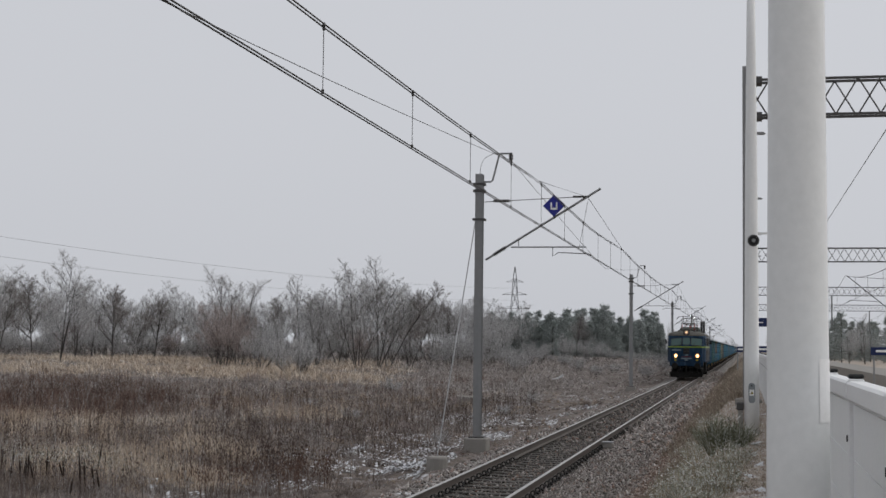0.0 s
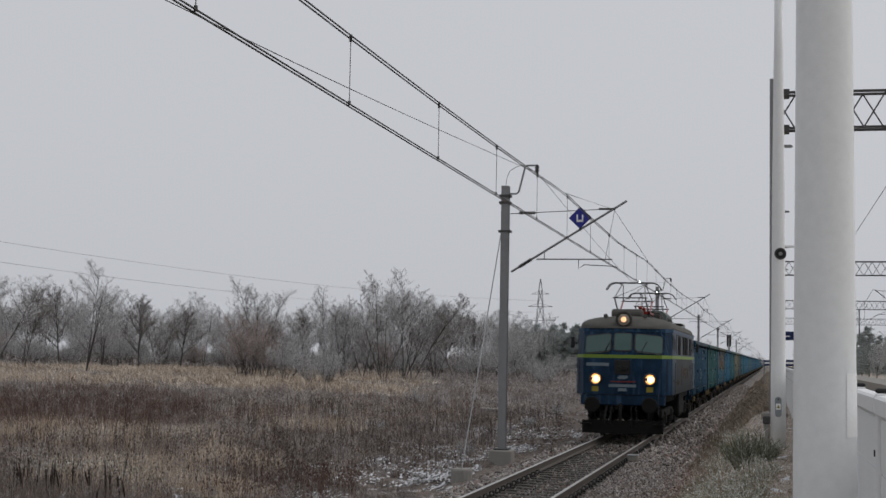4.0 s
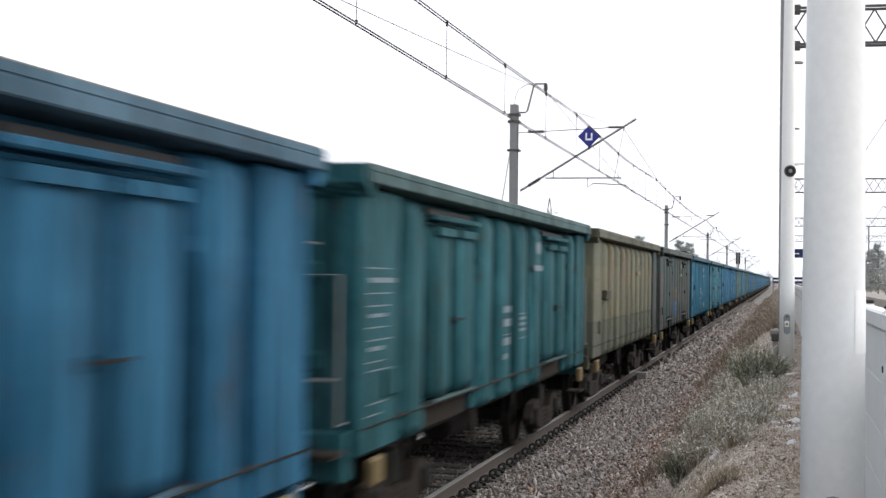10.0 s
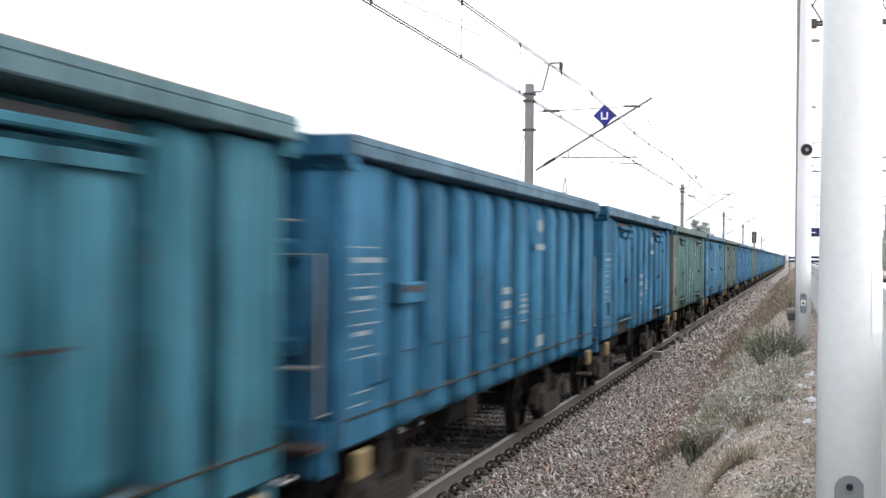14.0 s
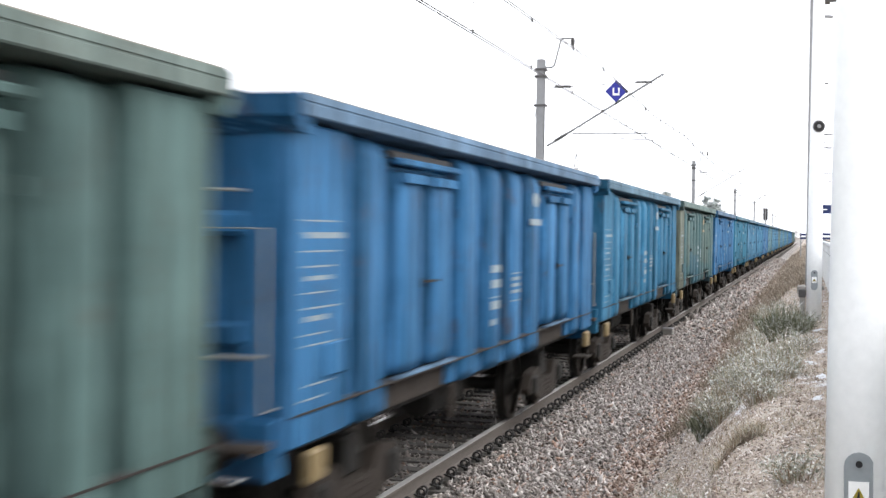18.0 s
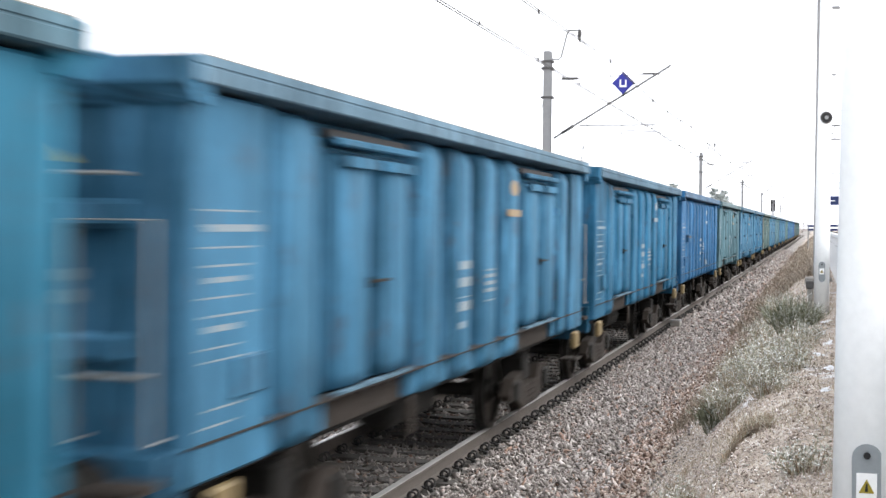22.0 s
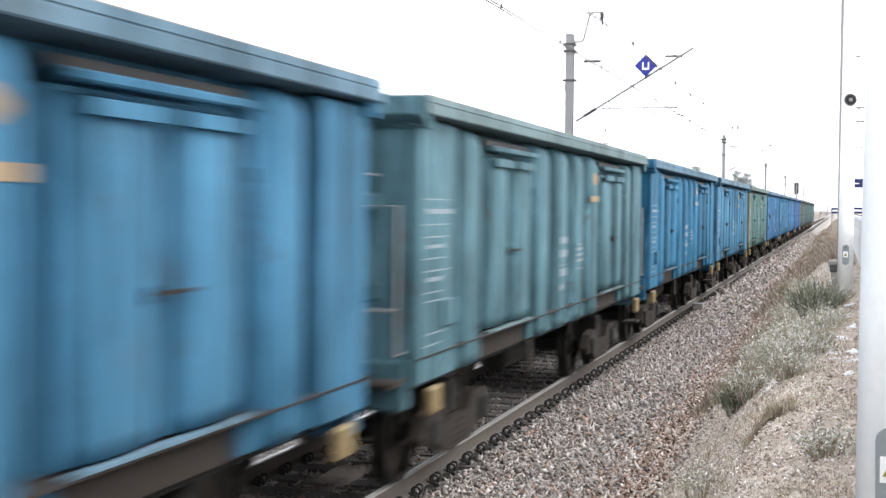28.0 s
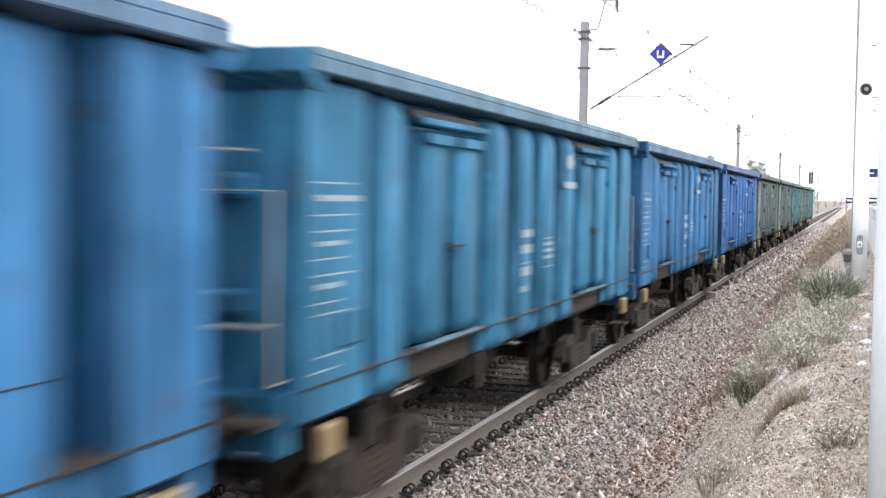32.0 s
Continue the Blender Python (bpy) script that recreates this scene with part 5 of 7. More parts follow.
for number, kind, names in (
        (2, "rib", ["dark_teal", "brown_teal", "brown_teal", "blue_brown_blue", "orange_blue", "grey_green"]), (2, "door_leaf", ["brown_teal", "brown_blue", "brown_blue", "grey_green"]),
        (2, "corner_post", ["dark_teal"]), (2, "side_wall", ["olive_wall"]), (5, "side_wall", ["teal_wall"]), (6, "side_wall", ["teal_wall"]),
        (5, "rib", ["cream_olive", "tan_olive", "cream_olive", "tan_olive", "tan_olive", "cream_olive", "cream_olive", "cream_olive", "tan_olive", "cream_olive"]),
        (5, "lead_corner_post", ["cream_olive"]), (5, "corner_post", ["grey_brown"]),
        (6, "rib", ["grey_brown", "grey_brown", "blue_patch", "grey_brown", "grey_brown", "grey_brown"]), (6, "door_leaf", ["grey_teal", "grey_brown", "grey_brown", "grey_brown"]),
        (6, "corner_post", ["grey_brown"]), (6, "lead_corner_post", ["grey_brown"])):
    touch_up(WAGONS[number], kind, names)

# ---- the locomotive ----
M_lblue = paint("loco_blue", (0.007, 0.030, 0.066), 0.10, 0.35, 0.35)
M_lside = paint("loco_side_slate", (0.013, 0.017, 0.021), 0.25, 0.45, 0.45)
M_lband = paint("loco_light_blue", (0.016, 0.052, 0.105), 0.10, 0.35, 0.35)
M_lgrey = paint("loco_door_grey", (0.053, 0.065, 0.074), 0.10, 0.30, 0.4)
M_lime = plain("lime_stripe", (0.13, 0.20, 0.028), (0.18, 0.26, 0.045), 6, 0.45, bumps=0.02)
M_lroof = plain("sooty_roof", (0.052, 0.051, 0.046), (0.118, 0.114, 0.102), 4, 0.8, bumps=0.2)
M_lroof_dark = plain("dark_lamp_housing", (0.030, 0.028, 0.026), (0.065, 0.06, 0.054), 5, 0.7, bumps=0.1)
M_lbox = plain("roof_box_green_grey", (0.085, 0.105, 0.098), (0.15, 0.17, 0.16), 4, 0.75, bumps=0.2)
M_glass = glass("cab_glass")
M_lamp = glow("warm_headlight", (1.0, 0.66, 0.30), 3.4)
# glowing orange ring drawn in place of the halo around the lens
M_lamp_halo = glow("orange_lamp_edge", (1.0, 0.44, 0.13), 1.5)
M_lamp_dim = glow("dim_warm_lamp", (1.0, 0.58, 0.30), 1.0)
M_side_glass = plain("dark_side_glass", (0.012, 0.014, 0.015), (0.022, 0.025, 0.026), 3, 0.45, bumps=0)
M_side_glass.node_tree.nodes["Principled BSDF"].inputs["Specular IOR Level"].default_value = 0.05
M_reflector = plain("lamp_reflector", (0.30, 0.26, 0.20), (0.42, 0.37, 0.30), 6, 0.3, 0.5, bumps=0)
M_arc = glow("electric_arc", (0.85, 1.0, 0.95), 6.0)
M_tan = plain("faded_tan_lettering", (0.045, 0.033, 0.021), (0.066, 0.050, 0.032), 9, 0.7, bumps=0)


RAKE = 0.22         # how far the raked windscreens lie back at the roof


def shell(z0, z1, inset=0.0, taper=0.0, back=0.0, nose=False):
    """Band of the body: straight sides, chamfered ends; taper draws the top in at the ends; nose sweeps the outer windscreens back."""
    rows = []
    bm = bmesh.new()
    for z, d in ((z0, 0.0), (z1, taper)):
        pts = []
        for sx, sy in ((1, -1), (1, 1), (-1, 1), (-1, -1)):
            a = (sx * (1.48 - inset - d * 0.04), sy * (6.52 - d - back))
            b = (sx * (1.20 - inset - d * 0.04), sy * (7.05 - inset - d - back))
            if nose:
                a, b = (a[0], sy * (6.36 - d - back)), (sx * (1.26 - inset), sy * (6.71 - inset - d - back))
                c = (sx * 0.31, sy * (7.05 - inset - d - back))
            line = ([a, b, c] if nose else [a, b])
            pts += line[::-1] if sx * sy < 0 else line
        rows.append([bm.verts.new((x, y, z)) for x, y in pts])
    k = len(rows[0])
    for i in range(k):
        bm.faces.new((rows[0][i], rows[0][(i + 1) % k], rows[1][(i + 1) % k], rows[1][i]))
    bm.faces.new(rows[0][::-1])
    bm.faces.new(rows[1])
    bmesh.ops.recalc_face_normals(bm, faces=bm.faces[:])
    return bm


def roof_mesh():
    """Rounded roof, drawn down over both cabs."""
    bm = bmesh.new()
    ys = [-6.84, -6.68, -6.36, -5.8, 5.8, 6.36, 6.68, 6.84]
    hs = [0.03, 0.16, 0.30, 0.42, 0.42, 0.30, 0.16, 0.03]
    ws = [0.45, 0.95, 1.36, 1.47, 1.47, 1.36, 0.95, 0.45]
    rows = []
    for y, h, w in zip(ys, hs, ws):
        rows.append([bm.verts.new((w * math.cos(t) if abs(math.cos(t)) > 1e-6 else 0, y, 3.40 + h * (max(0, math.sin(t)) ** 0.62))) for t in [math.pi * i / 16 for i in range(17)]])
    for a, b in zip(rows[:-1], rows[1:]):
        for i in range(16):
            bm.faces.new((a[i], a[i + 1], b[i + 1], b[i]))
    bm.faces.new(rows[0])
    bm.faces.new(rows[-1][::-1])
    bmesh.ops.recalc_face_normals(bm, faces=bm.faces[:])
    return bm


def make_pantograph(g, y, name="pantograph"):
    p = empty(name)
    p.parent, p.matrix_basis = g, pose(0, y, 3.98)
    top = WIRE_Z - 3.98 - 0.03
    part("base_frame", boxes((-0.60, 0.60, -0.80, -0.74, -0.05, 0.03), (-0.60, 0.60, 0.74, 0.80, -0.05, 0.03), (-0.60, -0.53, -0.80, 0.80, -0.05, 0.03), (0.53, 0.60, -0.80, 0.80, -0.05, 0.03)), M_red, p, "red painted base frame")
    for x in (-0.55, 0.55):
        for yy in (-0.6, 0.6):
            part("insulator", lathe([(-0.24, 0.05), (-0.20, 0.09), (-0.16, 0.055), (-0.12, 0.09), (-0.08, 0.055), (-0.04, 0.09), (0.02, 0.05)], 10, "z"), M_dark_steel, p, "", pose(x, yy, 0))
    for s in (-1, 1):
        for x in (-0.5, 0.5):
            part("lower_arm", tubes(((x, s * 0.30, 0.06), (x, s * 1.42, 0.46), 0.026), n=8), M_red if s > 0 else M_dark_steel, p)
            part("upper_arm", tubes(((x, s * 1.42, 0.46), (x * 0.75, s * 0.16, top - 0.06), 0.016), n=8), M_dark_steel, p)
        part("knee_bar", tubes(((-0.56, s * 1.42, 0.46), (0.56, s * 1.42, 0.46), 0.020), n=8), M_dark_steel, p)
        part("cross_brace", tubes(((-0.5, s * 1.42, 0.46), (0.375, s * 0.16, top - 0.06), 0.009), n=6), M_dark_steel, p)
        part("strip", pipe([(-0.92, s * 0.18, top - 0.24), (-0.80, s * 0.18, top - 0.06), (-0.64, s * 0.18, top), (0.64, s * 0.18, top), (0.80, s * 0.18, top - 0.06), (0.92, s * 0.18, top - 0.24)], 0.020), M_dark_steel, p, "dark collector strip with drooping horns")
    part("head_frame", boxes((-0.45, -0.40, -0.16, 0.16, top - 0.07, top - 0.03), (0.40, 0.45, -0.16, 0.16, top - 0.07, top - 0.03)), M_dark_steel, p)
    part("arc", lathe([(-0.03, 0.006), (-0.01, 0.028), (0.01, 0.028), (0.03, 0.006)], 8, "z"), M_arc, p, "small white electric arc", pose(0.2, -0.16, top + 0.02))


def rounded(x0, x1, z0, z1, r):
    """Outline of a panel with rounded corners."""
    out = []
    for cx, cz, a0 in ((x1 - r, z1 - r, 0), (x0 + r, z1 - r, 90), (x0 + r, z0 + r, 180), (x1 - r, z0 + r, 270)):
        out += [(cx + r * math.cos(radians(a0 + 30 * k)), cz + r * math.sin(radians(a0 + 30 * k))) for k in range(4)]
    return out


def make_cab_end(g, s):
    """Front of the cab: windows, lamps, plates; s is -1 for the leading end."""
    e = empty("cab_front")
    e.parent, e.matrix_basis = g, pose(0, 0, 0, 0, 0, 0 if s < 0 else 180)
    y = -7.055
    tilt = pose(0, y, 2.58) @ pose(0, 0, 0, -math.degrees(math.atan2(RAKE, 0.72))) @ pose(0, -y, -2.58)
    sweep = math.degrees(math.atan2(0.34, 0.95))
    for side, x0, x1 in ((-1, -0.92, -0.07), (0, -0.26, 0.26), (1, 0.07, 0.92)):
        at = tilt @ pose(side * 0.31, y, 0, 0, 0, side * sweep) @ pose(0, -y, 0)
        pane = rounded(x0, x1, 2.72, 3.26, 0.07)
        rim = rounded(x0 - 0.03, x1 + 0.03, 2.69, 3.29, 0.10)
        part("window_frame", prism(rim, y - 0.022, y + 0.004), M_lroof_dark, e, "dark rubber window surround", at)
        part("windscreen", prism(pane, y - 0.030, y - 0.018), M_glass, e, "teal-tinted cab windscreen", at)
        if side:
            part("wiper", tubes(((side * 0.25, y - 0.045, 2.70), (side * 0.25 + 0.20, y - 0.04, 3.06), 0.010), n=5), M_black, e, "", at)
            part("sill", boxes((x0 + 0.05, x1 - 0.05, y - 0.045, y - 0.01, 2.662, 2.684)), M_lgrey, e, "pale window sill", at)
    for sx in (-1, 1):
        part("corner_rail", tubes(((sx * 1.36, -6.86, 1.45), (sx * 1.36, -6.86, 2.40), 0.014), n=6), M_black, e, "black grab rail")
    for x in (-0.84, 0.84):
        h = part("headlight", lathe([(0.06, 0.16), (-0.06, 0.20), (-0.11, 0.195), (-0.115, 0.165), (-0.03, 0.15)], 24, "y"), M_lgrey, e, "pale round headlight housing", pose(x, y, 1.83))
        part("reflector", lathe([(-0.032, 0.148), (-0.036, 0.06), (-0.038, 0.01)], 20, "y"), M_reflector, h, "tarnished reflector")
        part("lamp_edge", lathe([(-0.040, 0.148), (-0.05, 0.125), (-0.055, 0.02)], 20, "y"), M_lamp_halo, h, "glowing orange ring standing in for the lamp halo", pose(0.02, 0, 0))
        part("headlight_lens", lathe([(-0.056, 0.102), (-0.07, 0.07), (-0.075, 0.02)], 20, "y"), M_lamp, h, "warm glowing lens", pose(0.03, 0, 0))
        part("tail_lamp", lathe([(-0.04, 0.045), (-0.08, 0.04)], 12, "y"), M_red, h, "red tail lamp", pose(-0.105, 0, 0.0))
        part("yellow_patch", boxes((x - 0.10, x + 0.10, y - 0.008, y, 1.44, 1.60)), M_yellow, e, "yellow square marking")
    part("number_bar", boxes((-1.12, -0.42, y - 0.007, y, 2.225, 2.325)), M_mark_dull, e, "unreadable white number bar")
    part("jumper_socket", boxes((-0.24, 0.24, y - 0.05, y, 1.97, 2.42)), M_black, e, "black jumper socket panel", bevel=0.03)
    for x in (-0.1, 0.1):
        part("jumper_plug", lathe([(-0.12, 0.06), (-0.05, 0.07)], 10, "y"), M_black, e, "", pose(x, y, 2.16))
    part("badge", prism([(-0.17, 1.87), (-0.08, 1.94), (0.16, 1.94), (0.17, 1.87), (0.06, 1.83), (-0.1, 1.83)], y - 0.012, y), M_mark_dull, e, "pale winged badge shape")
    part("red_bar", boxes((-0.36, 0.40, y - 0.02, y, 1.735, 1.765)), M_red, e)
    part("lettering_bar", boxes((-0.42, 0.42, y - 0.007, y, 1.58, 1.67)), M_mark_dull, e, "unreadable pale lettering bar")
    part("lettering_bar", boxes((-0.13, 0.13, y - 0.007, y, 1.455, 1.545)), M_mark_dull, e, "unreadable pale lettering bar")
    part("apron", boxes((-1.30, 1.30, -7.02, -6.7, 1.02, 1.36)), M_lblue, e, "dark blue buffer beam", bevel=0.03)
    for x in (-0.875, 0.875):
        bu = part("buffer", lathe([(0, 0.17), (0.06, 0.17), (0.08, 0.12), (0.34, 0.12), (0.36, 0.08), (0.5, 0.08)], 16, "y"), M_under, e, "", pose(x, -7.02, 1.05, 0, 0, 180))
        part("buffer_head", lathe([(0.5, 0.12), (0.51, 0.24), (0.55, 0.24), (0.57, 0.21)], 20, "y"), M_under, bu)
    part("plough", prism([(-1.25, 0.16), (-0.6, 0.14), (0.6, 0.14), (1.25, 0.16), (1.25, 0.55), (-1.25, 0.55)], -6.95, -6.86), M_under, e, "dark snow plough")
    part("draw_hook", pipe([(0, -7.15, 1.0), (0, -7.5, 1.0), (0, -7.58, 1.07), (0, -7.66, 0.85), (0, -7.66, 0.55)], 0.05), M_under, e)
    for x in (-0.45, -0.3, 0.3, 0.45):
        part("brake_hose", pipe([(x, -7.15, 0.98), (x, -7.4, 0.93), (x * 1.1, -7.45, 0.6), (x, -7.3, 0.4)], 0.03), M_black, e)
    for x in (-1.12, 1.12):
        part("handrail", pipe([(x, -7.10, 1.36), (x, -7.2, 1.30), (x, -7.2, 0.75)], 0.013), M_lgrey, e, "pale handrail")
        part("step", boxes((x - 0.16, x + 0.16, -7.15, -6.85, 0.42, 0.46)), M_under, e)
    t = part("top_lamp", lathe([(0.60, 0.20), (0.0, 0.26), (-0.07, 0.255), (-0.08, 0.20), (-0.03, 0.18)], 22, "y"), M_lroof_dark, e, "round roof headlight housing", pose(0, -6.74, 3.68))
    part("reflector", lathe([(-0.031, 0.178), (-0.04, 0.06), (-0.042, 0.01)], 18, "y"), M_reflector, t, "tarnished reflector")
    part("lamp_edge", lathe([(-0.044, 0.13), (-0.054, 0.10), (-0.058, 0.02)], 18, "y"), M_reflector, t)
    part("top_lens", lathe([(-0.06, 0.085), (-0.07, 0.06), (-0.076, 0.02)], 18, "y"), M_lamp_dim, t, "warm glowing lens")
    for x in (-0.62, 0.62):
        part("air_horn", lathe([(-0.30, 0.07), (-0.26, 0.04), (0.1, 0.025)], 10, "y"), M_lroof, e, "", pose(x, -6.0, 3.80))
    part("mirror", boxes((-1.66, -1.55, -6.72, -6.52, 2.78, 3.12)), M_black, e, "black side mirror", bevel=0.02)
    part("mirror_arm", boxes((-1.56, -1.46, -6.62, -6.58, 2.90, 2.94)), M_black, e)
    return e


def make_loco():
    g = empty("electric_locomotive")
    part("lower_body", shell(1.34, 2.475), M_lside, g, "grimy slate lower body side")
    part("stripe", shell(2.475, 2.58, -0.006), M_lime, g, "lime green stripe")
    part("upper_body", shell(2.58, 3.30, 0.0, RAKE, nose=True), M_lblue, g, "dark blue upper body")
    part("cornice", shell(3.30, 3.41, -0.012, 0.04, RAKE, nose=True), M_lband, g, "light blue band under the roof")
    for s in (-1, 1):
        sgn = pose(0, 0, 0, 0, 0, 0 if s < 0 else 180)
        part("front_panel", prism([(-1.195, 1.36), (1.195, 1.36), (1.195, 2.47), (-1.195, 2.47)], -7.058, -7.04), M_lblue, g, "blue cab front", sgn)
        for sx in (-1, 1):
            part("chamfer_panel", boxes((-0.295, 0.295, -0.008, 0.012, 1.36, 2.47)), M_lblue, g, "", sgn @ pose(sx * 1.34, -6.785, 0, 0, 0, sx * 62.1))
            part("cab_side_panel", boxes((sx * 1.484 - 0.004, sx * 1.484 + 0.004, -6.50, -4.6, 1.36, 2.47)), M_lblue, g, "", sgn)
    smooth(part("roof", roof_mesh(), M_lroof, g, "rounded sooty grey roof"))
    for sx in (-1, 1):
        m = pose(0, 0, 0, 0, 0, 0 if sx > 0 else 180)
        for y0, y1 in ((-3.52, -2.30), (-1.03, 0.21), (0.52, 1.82), (2.90, 4.15)):
            v = part("louvre", boxes((1.46, 1.487, y0, y1, 2.62, 3.26)), M_black, g, "black louvred grille", m)
            for k in range(15):
                z = 2.64 + 0.041 * k
                part("slat", prism([(1.485, z), (1.512, z - 0.006), (1.512, z + 0.002), (1.485, z + 0.026)], y0 + 0.02, y1 - 0.02), M_under, v)
        for y0, y1 in ((-4.37, -3.74), (-1.96, -1.38), (2.03, 2.74)):
            part("side_panel", boxes((1.47, 1.489, y0, y1, 2.62, 3.27)), M_lgrey, g, "pale grey side panel", m, bevel=0.004)
        for y0, y1 in ((-6.20, -5.80), (5.80, 6.20)):
            part("cab_side_window", boxes((1.47, 1.487, y0, y1, 2.76, 3.22)), M_side_glass, g, "dark cab side window", m)
        for y0, y1 in ((-5.60, -4.75), (4.75, 5.60)):
            d = part("cab_door", boxes((1.472, 1.4835, y0, y1, 1.40, 3.24)), M_lblue, g, "dark blue cab door", m, bevel=0.006)
            part("door_window", boxes((1.4825, 1.488, y0 + 0.14, y1 - 0.14, 2.72, 3.12)), M_side_glass, d)
            part("door_handrail", tubes(((1.53, y0 - 0.08, 1.30), (1.53, y0 - 0.08, 2.35), 0.012), n=6), M_dark_steel, d)
        figure = [(-1.86, 2.14), (-1.80, 1.92), (-1.62, 1.84), (-1.66, 1.66), (-1.48, 1.60), (-1.36, 1.66), (-1.44, 1.86), (-1.20, 1.98), (-0.86, 2.02), (-0.84, 2.12), (-1.22, 2.14), (-1.30, 2.28), (-1.56, 2.30), (-1.60, 2.16)]
        part("tan_letter_shape", prism(figure, 1.486, 1.489, "x"), M_tan, g, "faded tan lettering shape", m)
        for u, w in ((-0.70, 0.66), (0.12, 0.64), (0.92, 0.70), (1.78, 0.60)):
            part("tan_letter_shape", prism([(u, 1.80), (u + 0.15, 1.80), (u + 0.15, 1.93), (u + w, 1.93), (u + w, 2.16), (u, 2.16)], 1.486, 1.489, "x"), M_tan, g, "faded tan lettering shape", m)
            part("letter_counter", boxes((1.4885, 1.4905, u + 0.16, u + w - 0.14, 2.00, 2.09)), M_lside, g, "", m)
        for u, w in ((-4.35, 0.34), (-3.93, 0.40), (-3.46, 0.42)):
            part("tan_letter_shape", boxes((1.486, 1.489, u, u + w, 1.64, 1.76)), M_tan, g, "faded tan lettering shape", m)
        part("side_plate", boxes((1.486, 1.492, 3.2, 4.2, 2.05, 2.28)), M_black, g, "", m)
        for u in (-5.9, 0.6, 5.2):
            part("small_plate", boxes((1.486, 1.491, u, u + 0.28, 1.75, 1.95)), M_tan, g, "", m)
        part("gutter", boxes((1.475, 1.51, -6.1, 6.1, 3.405, 3.43)), M_lroof, g, "", m)
        part("tank", boxes((0.75, 1.38, -1.2, 1.2, 0.55, 1.30)), M_under, g, "", m, bevel=0.05)
    part("frame", boxes((-1.2, 1.2, -6.7, 6.7, 1.08, 1.34)), M_under, g)
    b = part("roof_box", prism([(-0.86, 3.72), (0.86, 3.72), (0.82, 4.06), (0.64, 4.21), (-0.64, 4.21), (-0.82, 4.06)], 0.30, 3.05), M_lbox, g, "green-grey resistor box with louvres", bevel=0.02)
    for k in range(8):
        z = 3.80 + 0.036 * k
        part("slat", prism([(0.835 - 0.012 * k, z), (0.90 - 0.012 * k, z - 0.012), (0.90 - 0.012 * k, z - 0.004), (0.835 - 0.012 * k, z + 0.016)], 0.48, 2.98), M_dark_steel, b)
    for y, h, w in ((-1.35, 4.02, 0.16), (-0.95, 4.10, 0.12), (-0.45, 4.06, 0.20), (-0.05, 4.00, 0.14)):
        part("switch_box", boxes((0.35, 0.72, y - w, y + w, 3.76, h)), M_lroof_dark, g, "sooty roof switchgear", bevel=0.03)
        part("lead", pipe([(0.50, y - w, h), (0.46, y, h + 0.16), (0.42, y + w + 0.1, h + 0.02)], 0.014), M_dark_steel, g)
    part("roof_walkway", boxes((-1.18, -0.9, 1.0, 5.4, 3.80, 3.83)), M_lroof, g)
    part("roof_walkway", boxes((0.9, 1.18, 3.0, 5.4, 3.80, 3.83)), M_lroof, g)
    part("bus_bar", pipe([(0.10, -2.6, 4.24), (0.10, -1.0, 4.27), (0.10, 0.2, 4.27)], 0.018), M_red, g, "dark red roof conductor")
    for y in (-2.2, -0.6):
        part("roof_insulator", lathe([(4.10, 0.05), (4.14, 0.08), (4.18, 0.05), (4.22, 0.08), (4.27, 0.04)], 10, "z"), M_red, g, "", pose(0.10, y, 0))
    part("roof_tank", lathe([(-0.5, 0.12), (-0.44, 0.17), (0.44, 0.17), (0.5, 0.12)], 14, "x"), M_lroof, g, "", pose(0, -5.6, 3.88))
    make_pantograph(g, -3.45)
    make_pantograph(g, 3.9)
    for y in (-3.85, 3.85):
        b = empty("bogie")
        b.parent, b.matrix_basis = g, pose(0, y, 0)
        for sx in (-1, 1):
            part("side_frame", boxes((sx * 1.1 - 0.07, sx * 1.1 + 0.07, -2.4, 2.4, 0.62, 0.86)), M_under, b, bevel=0.03)
            for yy in (-1.52, 1.52):
                part("axle_box", boxes((sx * 1.12 - 0.12, sx * 1.12 + 0.12, yy - 0.2, yy + 0.2, 0.42, 0.82)), M_under, b, bevel=0.04)
                for dy in (-0.38, 0.38):
                    part("coil_spring", lathe([(0.40 + 0.04 * i, 0.10 if i % 2 else 0.075) for i in range(9)], 10, "z"), M_under, b, "", pose(sx * 1.12, yy + dy, 0))
            part("sand_pipe", pipe([(sx * 1.0, -2.3, 0.8), (sx * 0.8, -2.45, 0.4), (sx * 0.75, -2.25, 0.08)], 0.025), M_under, b)
        for yy in (-1.52, 1.52):
            w = empty("wheelset")
            w.parent, w.matrix_basis = b, pose(0, yy, 0.625)
            prof = [(-0.065, 0.54), (-0.065, 0.655), (-0.035, 0.655), (-0.03, 0.628), (0.07, 0.62), (0.07, 0.55), (0.03, 0.53), (0.015, 0.2), (0.08, 0.18), (0.09, 0.1)]
            for sx in (-1, 1):
                part("wheel", lathe(prof, 32, "x"), M_tyre, w, "", pose(sx * 0.75, 0, 0, 0, 0, 0 if sx > 0 else 180))
            part("axle", tubes(((-1.0, 0, 0), (1.0, 0, 0), 0.1), n=10), M_under, w)
    make_cab_end(g, -1)
    make_cab_end(g, 1)
    tagged(g, "dark blue electric locomotive with lime stripe and lit headlights", "locomotive")
    return g


LOCO = make_loco()

